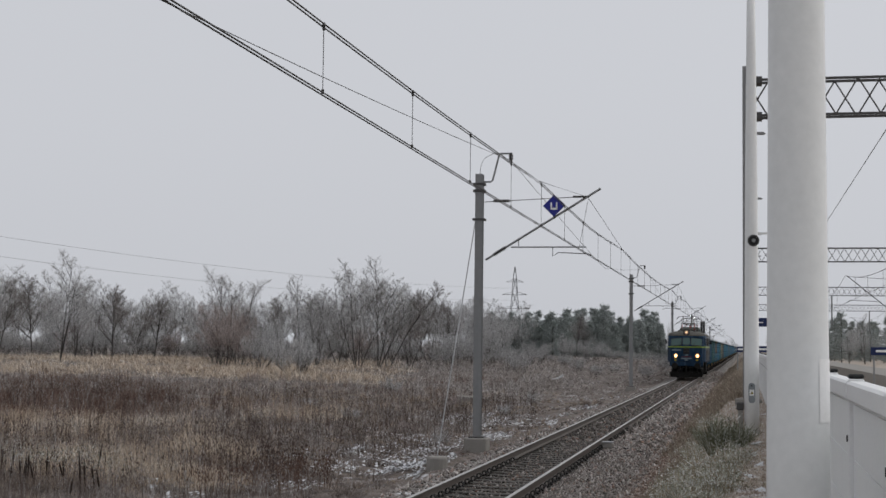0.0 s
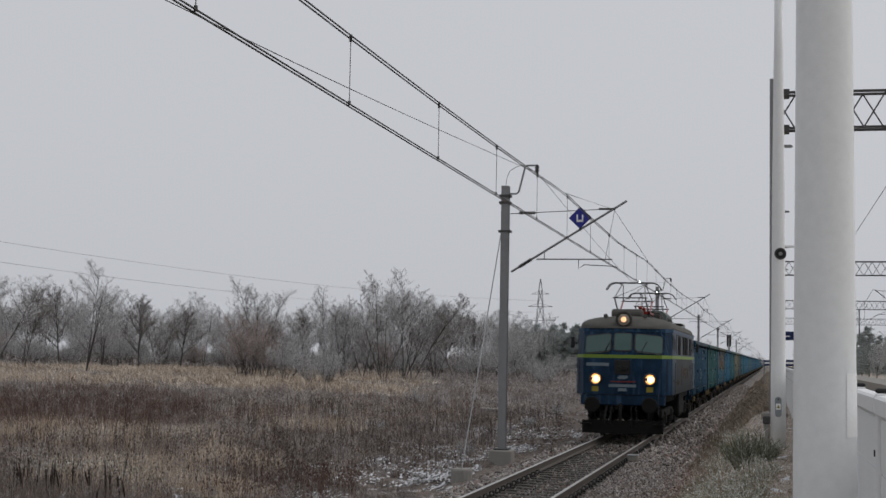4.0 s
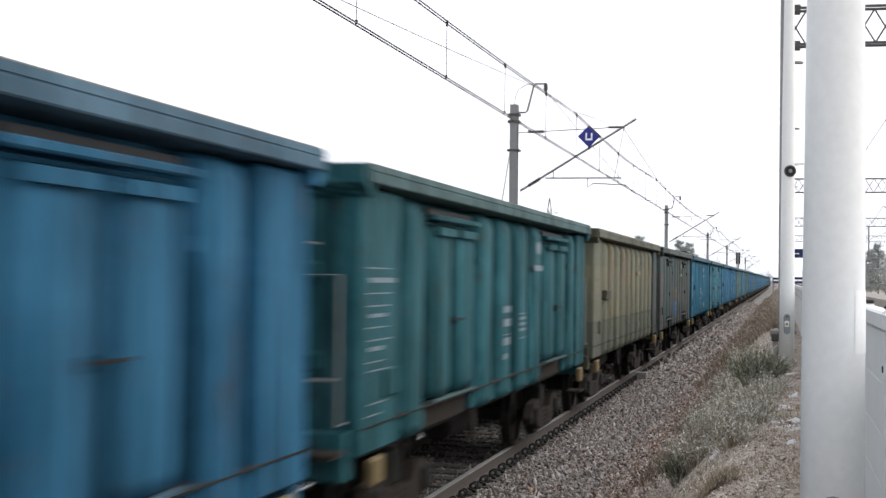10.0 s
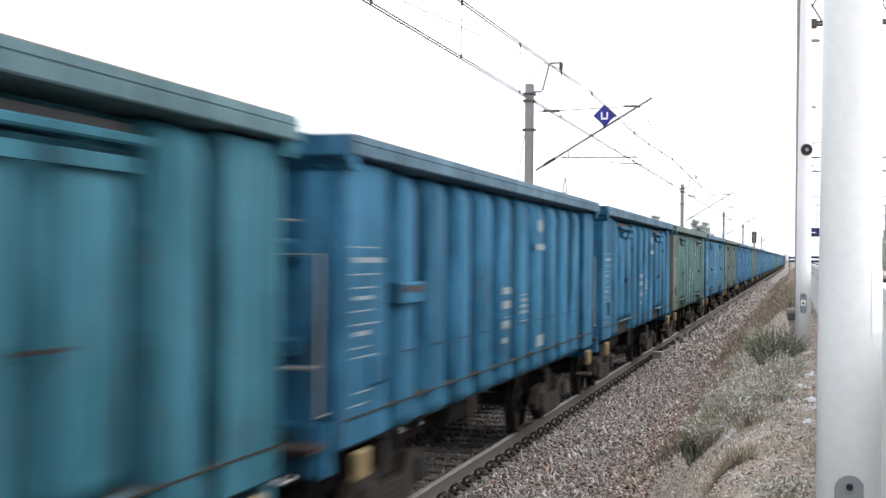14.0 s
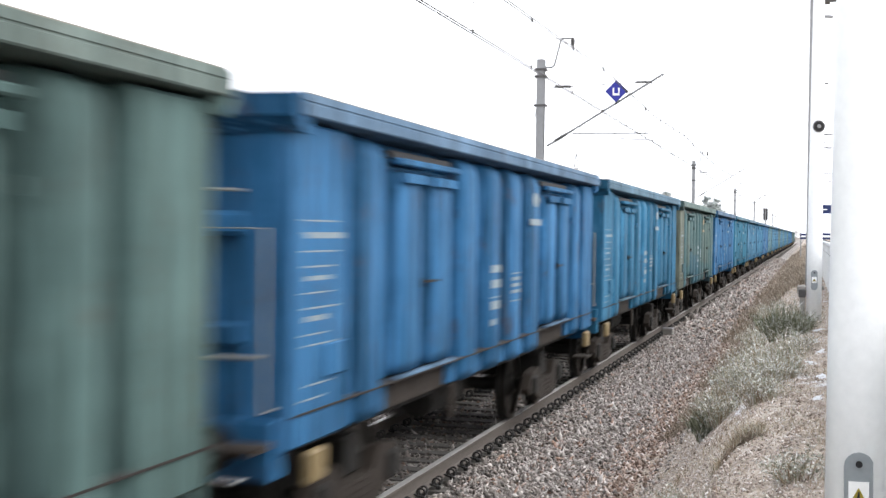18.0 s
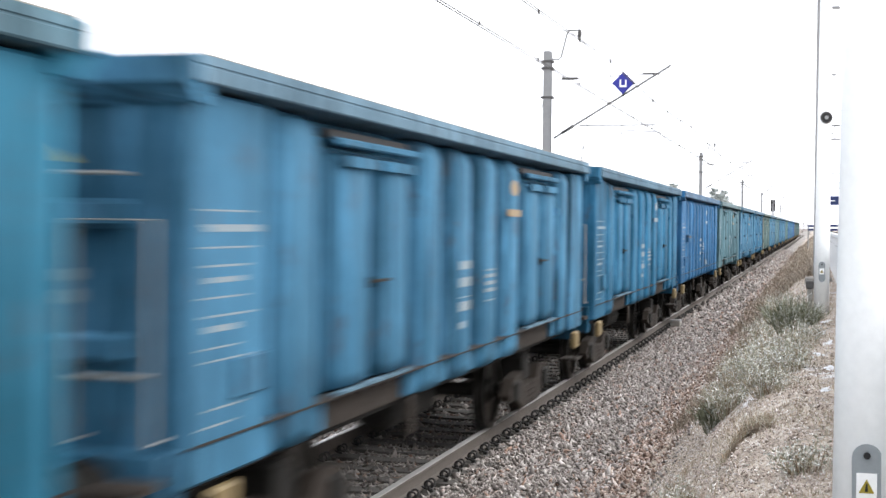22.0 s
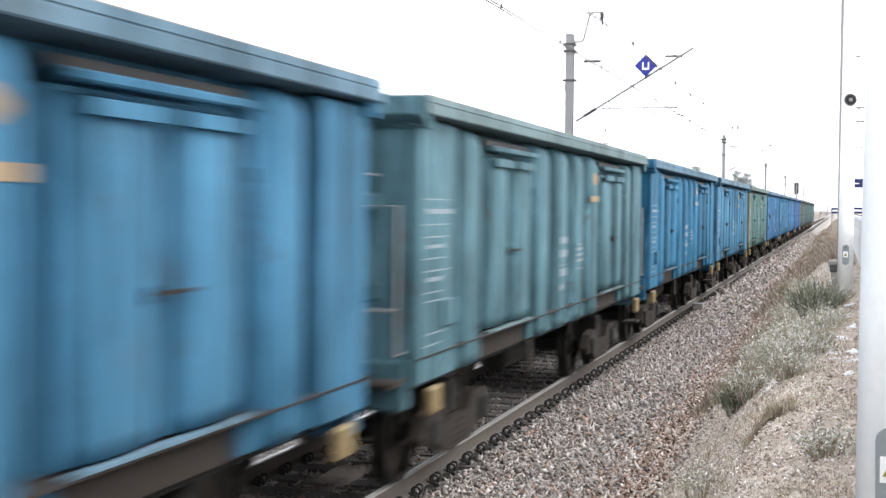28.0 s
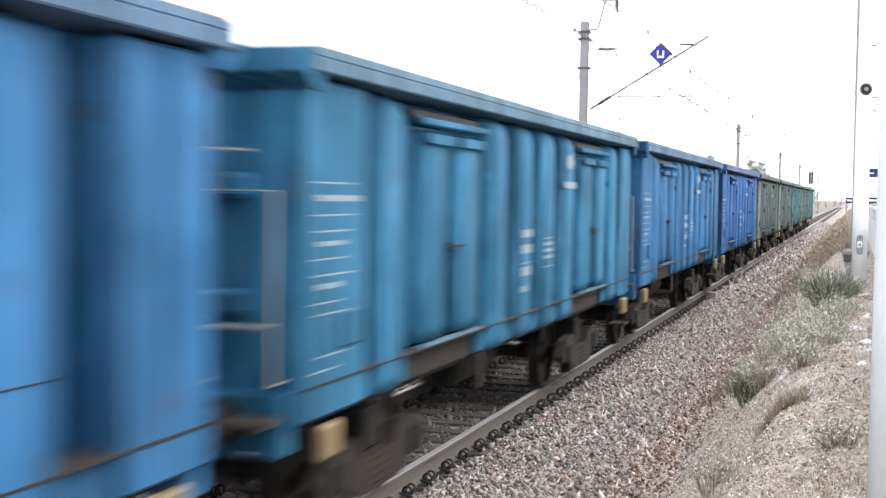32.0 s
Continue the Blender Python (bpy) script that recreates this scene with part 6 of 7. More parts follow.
# ---- plants ----
def segments_mesh(segs, sides=3):
    """Tapered prisms from rows of (start, end, radius, radius)."""
    a = np.array([s[0] for s in segs], dtype=float)
    b = np.array([s[1] for s in segs], dtype=float)
    r0 = np.array([s[2] for s in segs])
    r1 = np.array([s[3] for s in segs])
    d = b - a
    d /= np.linalg.norm(d, axis=1, keepdims=True) + 1e-9
    up = np.where(np.abs(d[:, 2:3]) > 0.9, np.array([[1.0, 0, 0]]), np.array([[0, 0, 1.0]]))
    u = np.cross(d, up)
    u /= np.linalg.norm(u, axis=1, keepdims=True)
    w = np.cross(d, u)
    n = len(segs)
    v = np.zeros((n, 2 * sides, 3))
    for i in range(sides):
        c, s = math.cos(2 * math.pi * i / sides), math.sin(2 * math.pi * i / sides)
        v[:, i] = a + (u * c + w * s) * r0[:, None]
        v[:, sides + i] = b + (u * c + w * s) * r1[:, None]
    f = np.array([(i, (i + 1) % sides, sides + (i + 1) % sides, sides + i) for i in range(sides)])
    return v.reshape(-1, 3), (f[None] + 2 * sides * np.arange(n)[:, None, None]).reshape(-1, 4)


def ribbons_mesh(segs, rng):
    """Fine twigs as single tapered strips, turned at random."""
    a = np.array([s[0] for s in segs], dtype=float)
    b = np.array([s[1] for s in segs], dtype=float)
    r0, r1 = np.array([s[2] for s in segs])[:, None] * 1.3, np.array([s[3] for s in segs])[:, None] * 1.3
    u = np.cross(b - a, rng.normal(0, 1, a.shape))
    u /= np.linalg.norm(u, axis=1, keepdims=True) + 1e-9
    v = np.stack([a - u * r0, a + u * r0, b + u * r1, b - u * r1], 1).reshape(-1, 3)
    return v, np.arange(len(v)).reshape(-1, 4)


def grow(rng, h, stems, spread, levels, kids, upward=0.14, thick=0.016):
    """Limbs and twigs of a bare tree as two lists of segments."""
    wood, twigs = [], []

    def branch(p, d, length, r, level):
        n = 4 if level < 2 else 3
        pts = [np.array(p)]
        for i in range(n):
            d = d + rng.normal(0, 0.06 + 0.03 * level, 3) + np.array((0, 0, upward * (0.25 if level == 0 else 0.9 if level == 1 else 0.35)))
            d = d / np.linalg.norm(d)
            pts.append(pts[-1] + d * length / n)
        for i in range(n):
            ra, rb = r * (1 - 0.75 * i / n), r * (1 - 0.75 * (i + 1) / n)
            (wood if level < 2 else twigs).append((pts[i], pts[i + 1], ra, rb))
        if level >= levels:
            return
        k = kids[level]
        for j in range(k):
            t = 0.25 + 0.75 * (j + rng.random()) / k
            i = min(n - 1, int(t * n))
            q = pts[i] + (pts[i + 1] - pts[i]) * (t * n - i)
            az = rng.uniform(0, 6.283)
            side = np.array((math.cos(az), math.sin(az), 0))
            nd = d * 0.62 + side * spread * rng.uniform(0.5, 1.1) + np.array((0, 0, upward))
            branch(q, nd / np.linalg.norm(nd), length * rng.uniform(0.36, 0.58) * ((1.22 - 0.85 * t) if level == 0 else (1.1 - 0.45 * t)), max(0.0085, r * 0.42), level + 1)

    for s in range(stems):
        az = rng.uniform(0, 6.283)
        lean = 0.08 if stems == 1 else (0.45 if stems < 8 else 1.25)
        d = np.array((lean * math.cos(az) * rng.random(), lean * math.sin(az) * rng.random(), 1.0))
        branch(np.array((0.12 * stems * 0.2 * math.cos(az), 0.12 * stems * 0.2 * math.sin(az), -0.2)), d / np.linalg.norm(d), h * rng.uniform(0.7, 0.95), h * thick / (1 if stems == 1 else 2.0), 0)
    return wood, twigs


def make_tree(name, seed, h, stems, spread, levels, kids, twig_mat, label, thick=0.016):
    rng = np.random.default_rng(seed)
    wood, twigs = grow(rng, h, stems, spread, levels, kids, thick=thick)
    g = empty(name)
    for nm, segs, mat in (("trunk", wood, M_bark), ("crown", twigs, twig_mat)):
        v, f = segments_mesh(segs) if nm == "trunk" else ribbons_mesh(segs, rng)
        o = stuff(nm, v, f, mat, g)
        del o["kind"]
    tagged(g, label, "tree" if name != "bush" else "bush", "bare trees of the far wood" if name != "bush" else "bushes at the field's edge")
    return g


def at_bearing(px, dist):
    """Ground place by its bearing from the viewpoint, in degrees left of the track, and its distance."""
    a = radians(px)
    x, y = -dist * math.sin(a), dist * math.cos(a)
    return x, y, float(lie(x, y))


TREES = [make_tree("bare_tree", 11 + i, h * 0.90, st, sp, 4, kids, mat, lab, th) for i, (h, st, sp, kids, mat, lab, th) in enumerate([
    (12.6, 2, 1.05, (17, 10, 7, 4), M_twig_grey, "tall bare tree with grey-brown fine twigs", 0.013),
    (11.8, 4, 1.0, (12, 9, 6, 4), M_twig_frost_haze, "many-stemmed bare tree, grey with frost and painted haze", 0.013),
    (13.2, 1, 0.95, (26, 9, 6, 4), M_twig_grey, "slender bare birch with grey-brown twigs", 0.011),
    (7.8, 14, 0.90, (8, 7, 5, 3), M_twig_brown, "spreading bare tree with reddish brown twigs", 0.012),
    (12.8, 3, 1.05, (12, 10, 6, 4), M_twig_frost_haze, "wide forked bare tree in hoar frost and painted haze", 0.015)])]
BUSHES = [make_tree("bush", 31 + i, h, st, 0.8, 3, kids, mat, lab, 0.012) for i, (h, st, kids, mat, lab) in enumerate([
    (4.2, 14, (10, 7, 5), M_twig_frost_haze, "dense frosted grey bush"),
    (4.8, 16, (10, 7, 5), M_twig_brown, "dense brown bare bush"),
    (3.2, 12, (10, 7, 4), M_twig_frost_haze, "low frosted thicket bush")])]


def make_pine(seed, h):
    rng = np.random.default_rng(seed)
    g = empty("pine_tree")
    segs = [((0, 0, -0.3), (0, 0, h * 0.95), h * 0.016, 0.03)]
    tris, needles = [], []
    for k in range(26):
        z = h * (0.05 + 0.92 * k / 26)
        reach = h * 0.26 * (1.05 - (z / h)) ** 0.6 * rng.uniform(0.7, 1.15)
        for j in range(5):
            az = rng.uniform(0, 6.283)
            tip = np.array((math.cos(az) * reach, math.sin(az) * reach, z + reach * rng.uniform(-0.05, 0.35)))
            segs.append(((0, 0, z), tip, 0.05, 0.015))
            n = 38
            t = rng.uniform(0.25, 1.05, n)
            c = np.array((0, 0, z)) + (tip - np.array((0, 0, z))) * t[:, None] + rng.normal(0, 0.22, (n, 3))
            for q in c:
                d = rng.normal(0, 1, 3)
                d /= np.linalg.norm(d)
                e = np.cross(d, rng.normal(0, 1, 3))
                e /= np.linalg.norm(e)
                needles += [q - d * 0.26, q + d * 0.26, q + e * 0.13]
    v, f = segments_mesh(segs)
    o = stuff("trunk", v, f, M_bark, g)
    del o["kind"]
    nv = np.array(needles)
    o = stuff("crown", nv, np.arange(len(nv)).reshape(-1, 3), M_pine, g)
    del o["kind"]
    tagged(g, "pine of the far wood, its dark green paled for haze", "tree", "pines of the far wood")
    return g


PINES = [make_pine(51, 11.0), make_pine(52, 13.0), make_pine(53, 9.0)]


def plant_all():
    rng = np.random.default_rng(5)
    used = set()

    def put(src, bearing, dist, scale):
        x, y, z = at_bearing(bearing, dist)
        m = pose(x, y, z - 0.1, 0, 0, rng.uniform(0, 360))
        if src.name not in used:
            used.add(src.name)
            src.matrix_basis = m @ Matrix.Scale(scale, 4)
        else:
            o = copy_thing(src, m)
            o.scale = (scale, scale, scale)

    # bearing left of the track, distance, tree, scale
    for b, d, k, s in ((30.4, 150, 1, 1.05), (29.2, 158, 0, 1.0), (27.9, 175, 2, 0.95), (26.9, 150, 4, 0.95), (26.3, 165, 1, 0.85), (24.9, 170, 2, 0.85), (24.2, 180, 0, 0.75),
                       (23.3, 175, 2, 0.75), (22.4, 190, 4, 0.7), (20.9, 150, 3, 1.0), (20.3, 160, 1, 1.0), (19.4, 165, 0, 0.7), (17.6, 165, 4, 0.85), (16.9, 150, 1, 0.8), (16.1, 155, 0, 0.9),
                       (15.3, 145, 1, 1.02), (14.5, 150, 4, 0.98), (14.1, 150, 0, 1.05), (13.2, 155, 1, 0.9), (12.4, 165, 0, 0.85), (11.5, 170, 2, 0.75), (10.8, 180, 4, 0.7), (9.9, 190, 1, 0.65),
                       (6.6, 330, 2, 0.95), (6.2, 335, 4, 0.9), (28.5, 190, 1, 0.9), (25.6, 195, 4, 0.85), (21.7, 200, 1, 0.8), (18.5, 200, 2, 0.8), (15.7, 195, 4, 0.9), (12.9, 200, 2, 0.9)):
        put(TREES[k], b, d, s)
    for b, d, k, s in ((20.6, 140, 1, 1.1), (20.0, 138, 1, 0.9), (19.2, 132, 0, 0.95), (17.8, 118, 2, 1.15), (17.5, 122, 0, 0.8), (9.3, 150, 2, 1.0), (7.0, 230, 0, 1.1), (6.0, 230, 0, 1.0), (8.2, 190, 2, 1.2)):
        put(BUSHES[k], b, d, s)
    for i in range(64):
        b = 31 - 21.0 * (i + rng.random()) / 64
        put(BUSHES[int(rng.choice([0, 0, 0, 2, 2, 2, 1]))], b, rng.uniform(160, 215), rng.uniform(0.7, 1.35))
    # the back row takes only the palest trees, their colour standing in for haze
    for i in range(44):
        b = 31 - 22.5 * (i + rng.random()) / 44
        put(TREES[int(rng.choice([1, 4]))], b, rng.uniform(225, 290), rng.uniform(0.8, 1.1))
    for i in range(72):
        b = 10.8 - 7.6 * (i + rng.random()) / 72
        put(PINES[int(rng.integers(0, 3))], b, rng.uniform(330, 400), rng.uniform(0.85, 1.02) * (1.0 if b < 8.5 else 0.9))
    for b, d, k, s in ((12.0, 47, 0, 0.16), (10.4, 58, 2, 0.20), (13.2, 52, 1, 0.15), (9.4, 66, 2, 0.22), (15.5, 60, 0, 0.18), (8.3, 78, 0, 0.22), (17.2, 70, 2, 0.2), (11.6, 72, 1, 0.2), (14.0, 88, 0, 0.28), (19.5, 92, 1, 0.25)):
        put(BUSHES[k], b, d, s)
    for i in range(26):
        b = 13.0 - 10.2 * (i + rng.random()) / 26
        put(BUSHES[int(rng.choice([0, 2, 2]))], b, rng.uniform(130, 250), rng.uniform(0.35, 0.75))
    # these too are picked pale in place of haze
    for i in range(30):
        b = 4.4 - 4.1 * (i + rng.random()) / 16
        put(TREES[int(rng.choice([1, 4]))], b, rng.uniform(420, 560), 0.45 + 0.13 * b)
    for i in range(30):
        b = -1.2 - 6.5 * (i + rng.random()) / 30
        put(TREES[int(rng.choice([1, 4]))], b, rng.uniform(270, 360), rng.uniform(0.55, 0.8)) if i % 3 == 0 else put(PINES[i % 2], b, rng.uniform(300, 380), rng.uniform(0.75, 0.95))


plant_all()


def blades(rng, x, y, h, w, lean, z=None):
    """Single bent blades, two triangles each, rooted on the ground."""
    n = len(x)
    z = lie(x, y) if z is None else z
    az = rng.uniform(0, 6.283, n)
    la = rng.uniform(0, 6.283, n)
    ll = np.abs(rng.normal(0, lean, n)) * h
    px, py = np.cos(az) * w / 2, np.sin(az) * w / 2
    mid = 0.55
    v = np.zeros((n, 5, 3))
    v[:, 0] = np.stack([x - px, y - py, z - 0.03], -1)
    v[:, 1] = np.stack([x + px, y + py, z - 0.03], -1)
    mx, my = x + np.cos(la) * ll * 0.3, y + np.sin(la) * ll * 0.3
    v[:, 2] = np.stack([mx + px * 0.7, my + py * 0.7, z + h * mid], -1)
    v[:, 3] = np.stack([mx - px * 0.7, my - py * 0.7, z + h * mid], -1)
    v[:, 4] = np.stack([x + np.cos(la) * ll, y + np.sin(la) * ll, z + h], -1)
    k = 5 * np.arange(n)[:, None]
    f = np.concatenate([k + np.array([[0, 1, 2]]), k + np.array([[0, 2, 3]]), k + np.array([[3, 2, 4]])])
    return v.reshape(-1, 3), f


def patchy(x, y, s, ph):
    return 0.5 + 0.25 * (np.sin(x * s + ph + 1.7 * np.sin(y * s * 0.7)) + np.sin(y * s * 0.9 - ph + 1.3 * np.sin(x * s * 1.1)))


def field(n, near, far, seed, keep, hrange, w, lean, mat, name, label):
    rng = np.random.default_rng(seed)
    d = near * (far / near) ** rng.random(n)
    b = np.radians(rng.uniform(2.2, 33.0, n))
    x, y = -d * np.sin(b), d * np.cos(b)
    ok = (x < -7.0) & (rng.random(n) < keep(x, y, d))
    x, y, d = x[ok], y[ok], d[ok]
    h = rng.uniform(*hrange, len(x)) * (0.6 + 0.8 * patchy(x, y, 0.5, seed))
    h = h * np.clip((-x - 6.4) / 9.0, 0.25, 1.0)
    v, f = blades(rng, x, y, h, w * np.maximum(1.0, d / 28.0), lean)
    tagged(stuff(name, v, f, mat), label, "grass")


def clumped(x, y, s, cut):
    """Ragged tussocks: dense in some spots and bare in others."""
    return (patchy(x, y, s, 0.3) * patchy(x, y, s * 2.7, 2.1) * 2.0 > cut) * 1.0


def low(x, y, s, ph):
    """Broad patches of one kind of growth."""
    return patchy(x, y, s, ph) + 0.25 * patchy(x, y, s * 3.7, ph + 1.0) - 0.125


def tussocks(n, near, far, seed, keep, per, radius, hrange, w, mat, name, label, upright=0.5):
    """Clumps whose blades fan out from one root."""
    rng = np.random.default_rng(seed)
    d = near * (far / near) ** rng.random(n)
    b = np.radians(rng.uniform(2.2, 33.0, n))
    x, y = -d * np.sin(b), d * np.cos(b)
    ok = (x < -7.2) & (rng.random(n) < keep(x, y, d))
    x, y, d = x[ok], y[ok], d[ok]
    size = rng.uniform(0.5, 1.5, len(x)) * np.clip((-x - 6.6) / 9.0, 0.30, 1.0)
    x, y, d, size = [np.repeat(v, per) for v in (x, y, d, size)]
    n = len(x)
    az, rr = rng.uniform(0, 6.283, n), radius * np.sqrt(rng.random(n)) * size
    bx, by = x + np.cos(az) * rr * 0.45, y + np.sin(az) * rr * 0.45
    h = rng.uniform(*hrange, n) * size * (1.15 - 0.5 * rr / (radius * size))
    tx, ty = x + np.cos(az) * rr * (1.0 + 0.6 * (1 - upright)), y + np.sin(az) * rr * (1.0 + 0.6 * (1 - upright))
    z = lie(x, y)
    ww = w * np.maximum(1.0, d / 28.0)
    sa = rng.uniform(0, 6.283, n)
    px, py = np.cos(sa) * ww / 2, np.sin(sa) * ww / 2
    v = np.stack([np.stack([bx - px, by - py, z - 0.03], -1), np.stack([bx + px, by + py, z - 0.03], -1), np.stack([tx, ty, z + h], -1)], 1)
    tagged(stuff(name, v.reshape(-1, 3), np.arange(3 * n).reshape(-1, 3), mat), label, "grass")


def red_belt(x, y, d):
    """1 in the belt of dark red weeds, 0 outside."""
    b = np.degrees(np.arctan2(-x, y)) + 2.5 * (low(x, y, 0.11, 1.2) - 0.5)
    e = d + 14 * (low(x, y, 0.09, 4.0) - 0.5)
    return ss(20.5, 24.5, b) * ss(55, 61, e) * (1 - ss(88, 96, e))


def straw_belt(x, y, d):
    b = np.degrees(np.arctan2(-x, y))
    e = d + 22 * (low(x, y, 0.05, 2.6) - 0.5)
    return ss(12.5, 16, b) * ss(104, 114, e) * (1 - ss(168, 185, e))


def spot(x, y, cx, cy, rx, ry):
    """1 in the middle of an uneven patch of growth, 0 outside it."""
    q = np.hypot((x - cx) / rx, (y - cy) / ry) + 0.7 * (low(x, y, 1.1, cx) - 0.5)
    return 1 - ss(0.55, 1.0, q)


def straw_near(x, y, d):
    """Patches of pale straw among the greyer growth close to the track."""
    a = np.maximum(spot(x, y, -15.6, 32.6, 3.2, 3.0), spot(x, y, -15.2, 38.0, 1.9, 3.4))
    a = np.maximum(a, np.maximum(spot(x, y, -12.2, 31.4, 1.3, 1.8), 0.45 * spot(x, y, -24.0, 47.0, 7.0, 5.0)))
    return np.maximum(a, 0.5 * spot(x, y, -18.5, 58.0, 2.5, 7.0))


def grey_right(x, y, d):
    return 1 - ss(15, 22, -x)


field(80000, 26, 90, 61, lambda x, y, d: (0.35 + 0.65 * clumped(x, y, 1.3, 0.42)) * (1 - 0.7 * red_belt(x, y, d)) * (1 - 0.6 * grey_right(x, y, d)), (0.04, 0.20), 0.008, 1.4, M_grass_grey, "field_grass", "grey-brown matted dead grass with frosted tips")
tussocks(7000, 26, 95, 67, lambda x, y, d: (0.20 + 0.55 * (low(x, y, 0.22, 0.5) > 0.52)) * (1 - red_belt(x, y, d)) * (1 - straw_near(x, y, d)), 18, 0.34, (0.15, 0.50), 0.008, M_grass_dry, "field_tussocks", "brown tussocks of dead grass", 0.45)
tussocks(6500, 26, 100, 68, lambda x, y, d: (0.15 + 0.75 * (low(x, y, 0.20, 3.1) > 0.54) - 0.25 * grey_right(x, y, d)) * (1 - red_belt(x, y, d)) * (1 - 0.8 * straw_near(x, y, d)), 18, 0.36, (0.12, 0.42), 0.008, M_grass_grey, "frosted_tussocks", "grey frosted tussocks of dead grass", 0.4)
tussocks(5500, 26, 120, 62, lambda x, y, d: 0.70 * (low(x, y, 0.30, 2.2) > 0.64) * (1 - straw_near(x, y, d)) * (1 - 0.8 * grey_right(x, y, d)), 15, 0.30, (0.30, 0.85), 0.007, M_grass_red, "field_weeds", "reddish brown dead weeds standing in the field", 0.85)
tussocks(20000, 26, 70, 63, straw_near, 22, 0.50, (0.22, 0.58), 0.008, M_grass_tan, "reed_grass", "pale straw-coloured reed grass", 0.35)
field(90000, 80, 235, 64, lambda x, y, d: 0.4 + 0.6 * clumped(x, y, 0.35, 0.40), (0.06, 0.26), 0.011, 1.2, M_grass_grey, "far_field_grass", "dead grass of the far field")
tussocks(8000, 80, 330, 69, lambda x, y, d: (0.25 + 0.75 * (low(x, y, 0.10, 0.5) > 0.5)) * (1 - 0.8 * straw_belt(x, y, d)), 12, 0.8, (0.2, 0.7), 0.011, M_grass_grey, "far_tussocks", "grey tussocks of the far field", 0.3)
tussocks(11000, 90, 190, 65, lambda x, y, d: straw_belt(x, y, d) * (0.30 + 0.70 * (low(x, y, 0.16, 1.0) > 0.46)), 14, 0.75, (0.20, 0.60), 0.012, M_grass_tan, "far_reed_grass", "belt of pale reed grass before the wood", 0.45)
tussocks(4200, 26, 80, 71, lambda x, y, d: grey_right(x, y, d) * (0.35 + 0.65 * (low(x, y, 0.6, 1.4) > 0.45)), 22, 0.55, (0.30, 0.75), 0.008, M_grass_brush, "shoulder_brush", "dark brown matted brush beside the ballast", 0.55)
tussocks(9500, 52, 102, 66, red_belt, 15, 0.42, (0.20, 0.62), 0.008, M_grass_red, "far_field_weeds", "dark red-brown belt of dead weeds", 0.75)


def field_snow():
    """Flecks of thin snow between the weeds near the track."""
    rng = np.random.default_rng(91)
    n = 60000
    x = -7.2 - 7.0 * rng.random(n) ** 1.7
    y = 27 * (90 / 27) ** rng.random(n)
    ok = (patchy(x, y, 0.55, 3.3) * 2 * patchy(x, y, 1.7, 1.0) > np.where((y < 72) & (x > -13), 0.70, 0.86)) & (rng.random(n) < patchy(x, y, 7.1, 2.0) ** 2)
    x, y = x[ok], y[ok]
    for cx, cy, rx, ry, m in ((-8.35, 35.2, 0.75, 1.3, 1500), (-8.9, 37.5, 0.7, 1.6, 500), (-9.2, 42.2, 0.9, 2.2, 700), (-8.3, 46.5, 0.7, 3.5, 900), (-10.6, 39.5, 0.7, 1.6, 300), (-12.2, 62.0, 1.2, 5.0, 500), (-11.3, 41.5, 0.5, 1.4, 260), (-9.6, 57.0, 0.9, 5.0, 600)):
        px, py = cx + rng.normal(0, rx * 0.5, m), cy + rng.normal(0, ry * 0.5, m)
        keep = (patchy(px, py, 4.3, cx) > 0.42) & (px < -7.5)
        x, y = np.concatenate([x, px[keep]]), np.concatenate([y, py[keep]])
    n = len(x)
    k = 6
    a = np.linspace(0, 2 * np.pi, k, endpoint=False)[None] + rng.uniform(0, 1, (n, 1))
    r = rng.uniform(0.012, 0.05, (n, 1)) * rng.uniform(0.5, 1.2, (n, k))
    vx, vy = x[:, None] + r * np.cos(a), y[:, None] + r * np.sin(a) * 1.6
    vz = lie(vx, vy) + rng.uniform(0.03, 0.16, (n, 1))
    v = np.stack([vx, vy, vz], -1).reshape(-1, 3)
    o = np.arange(n)[:, None] * k
    f = np.concatenate([o + np.array([[0, i, i + 1]]) for i in range(1, k - 1)])
    tagged(stuff("snow_flecks", v, f, M_snow), "thin flecks of snow among the weeds", "snow")


field_snow()


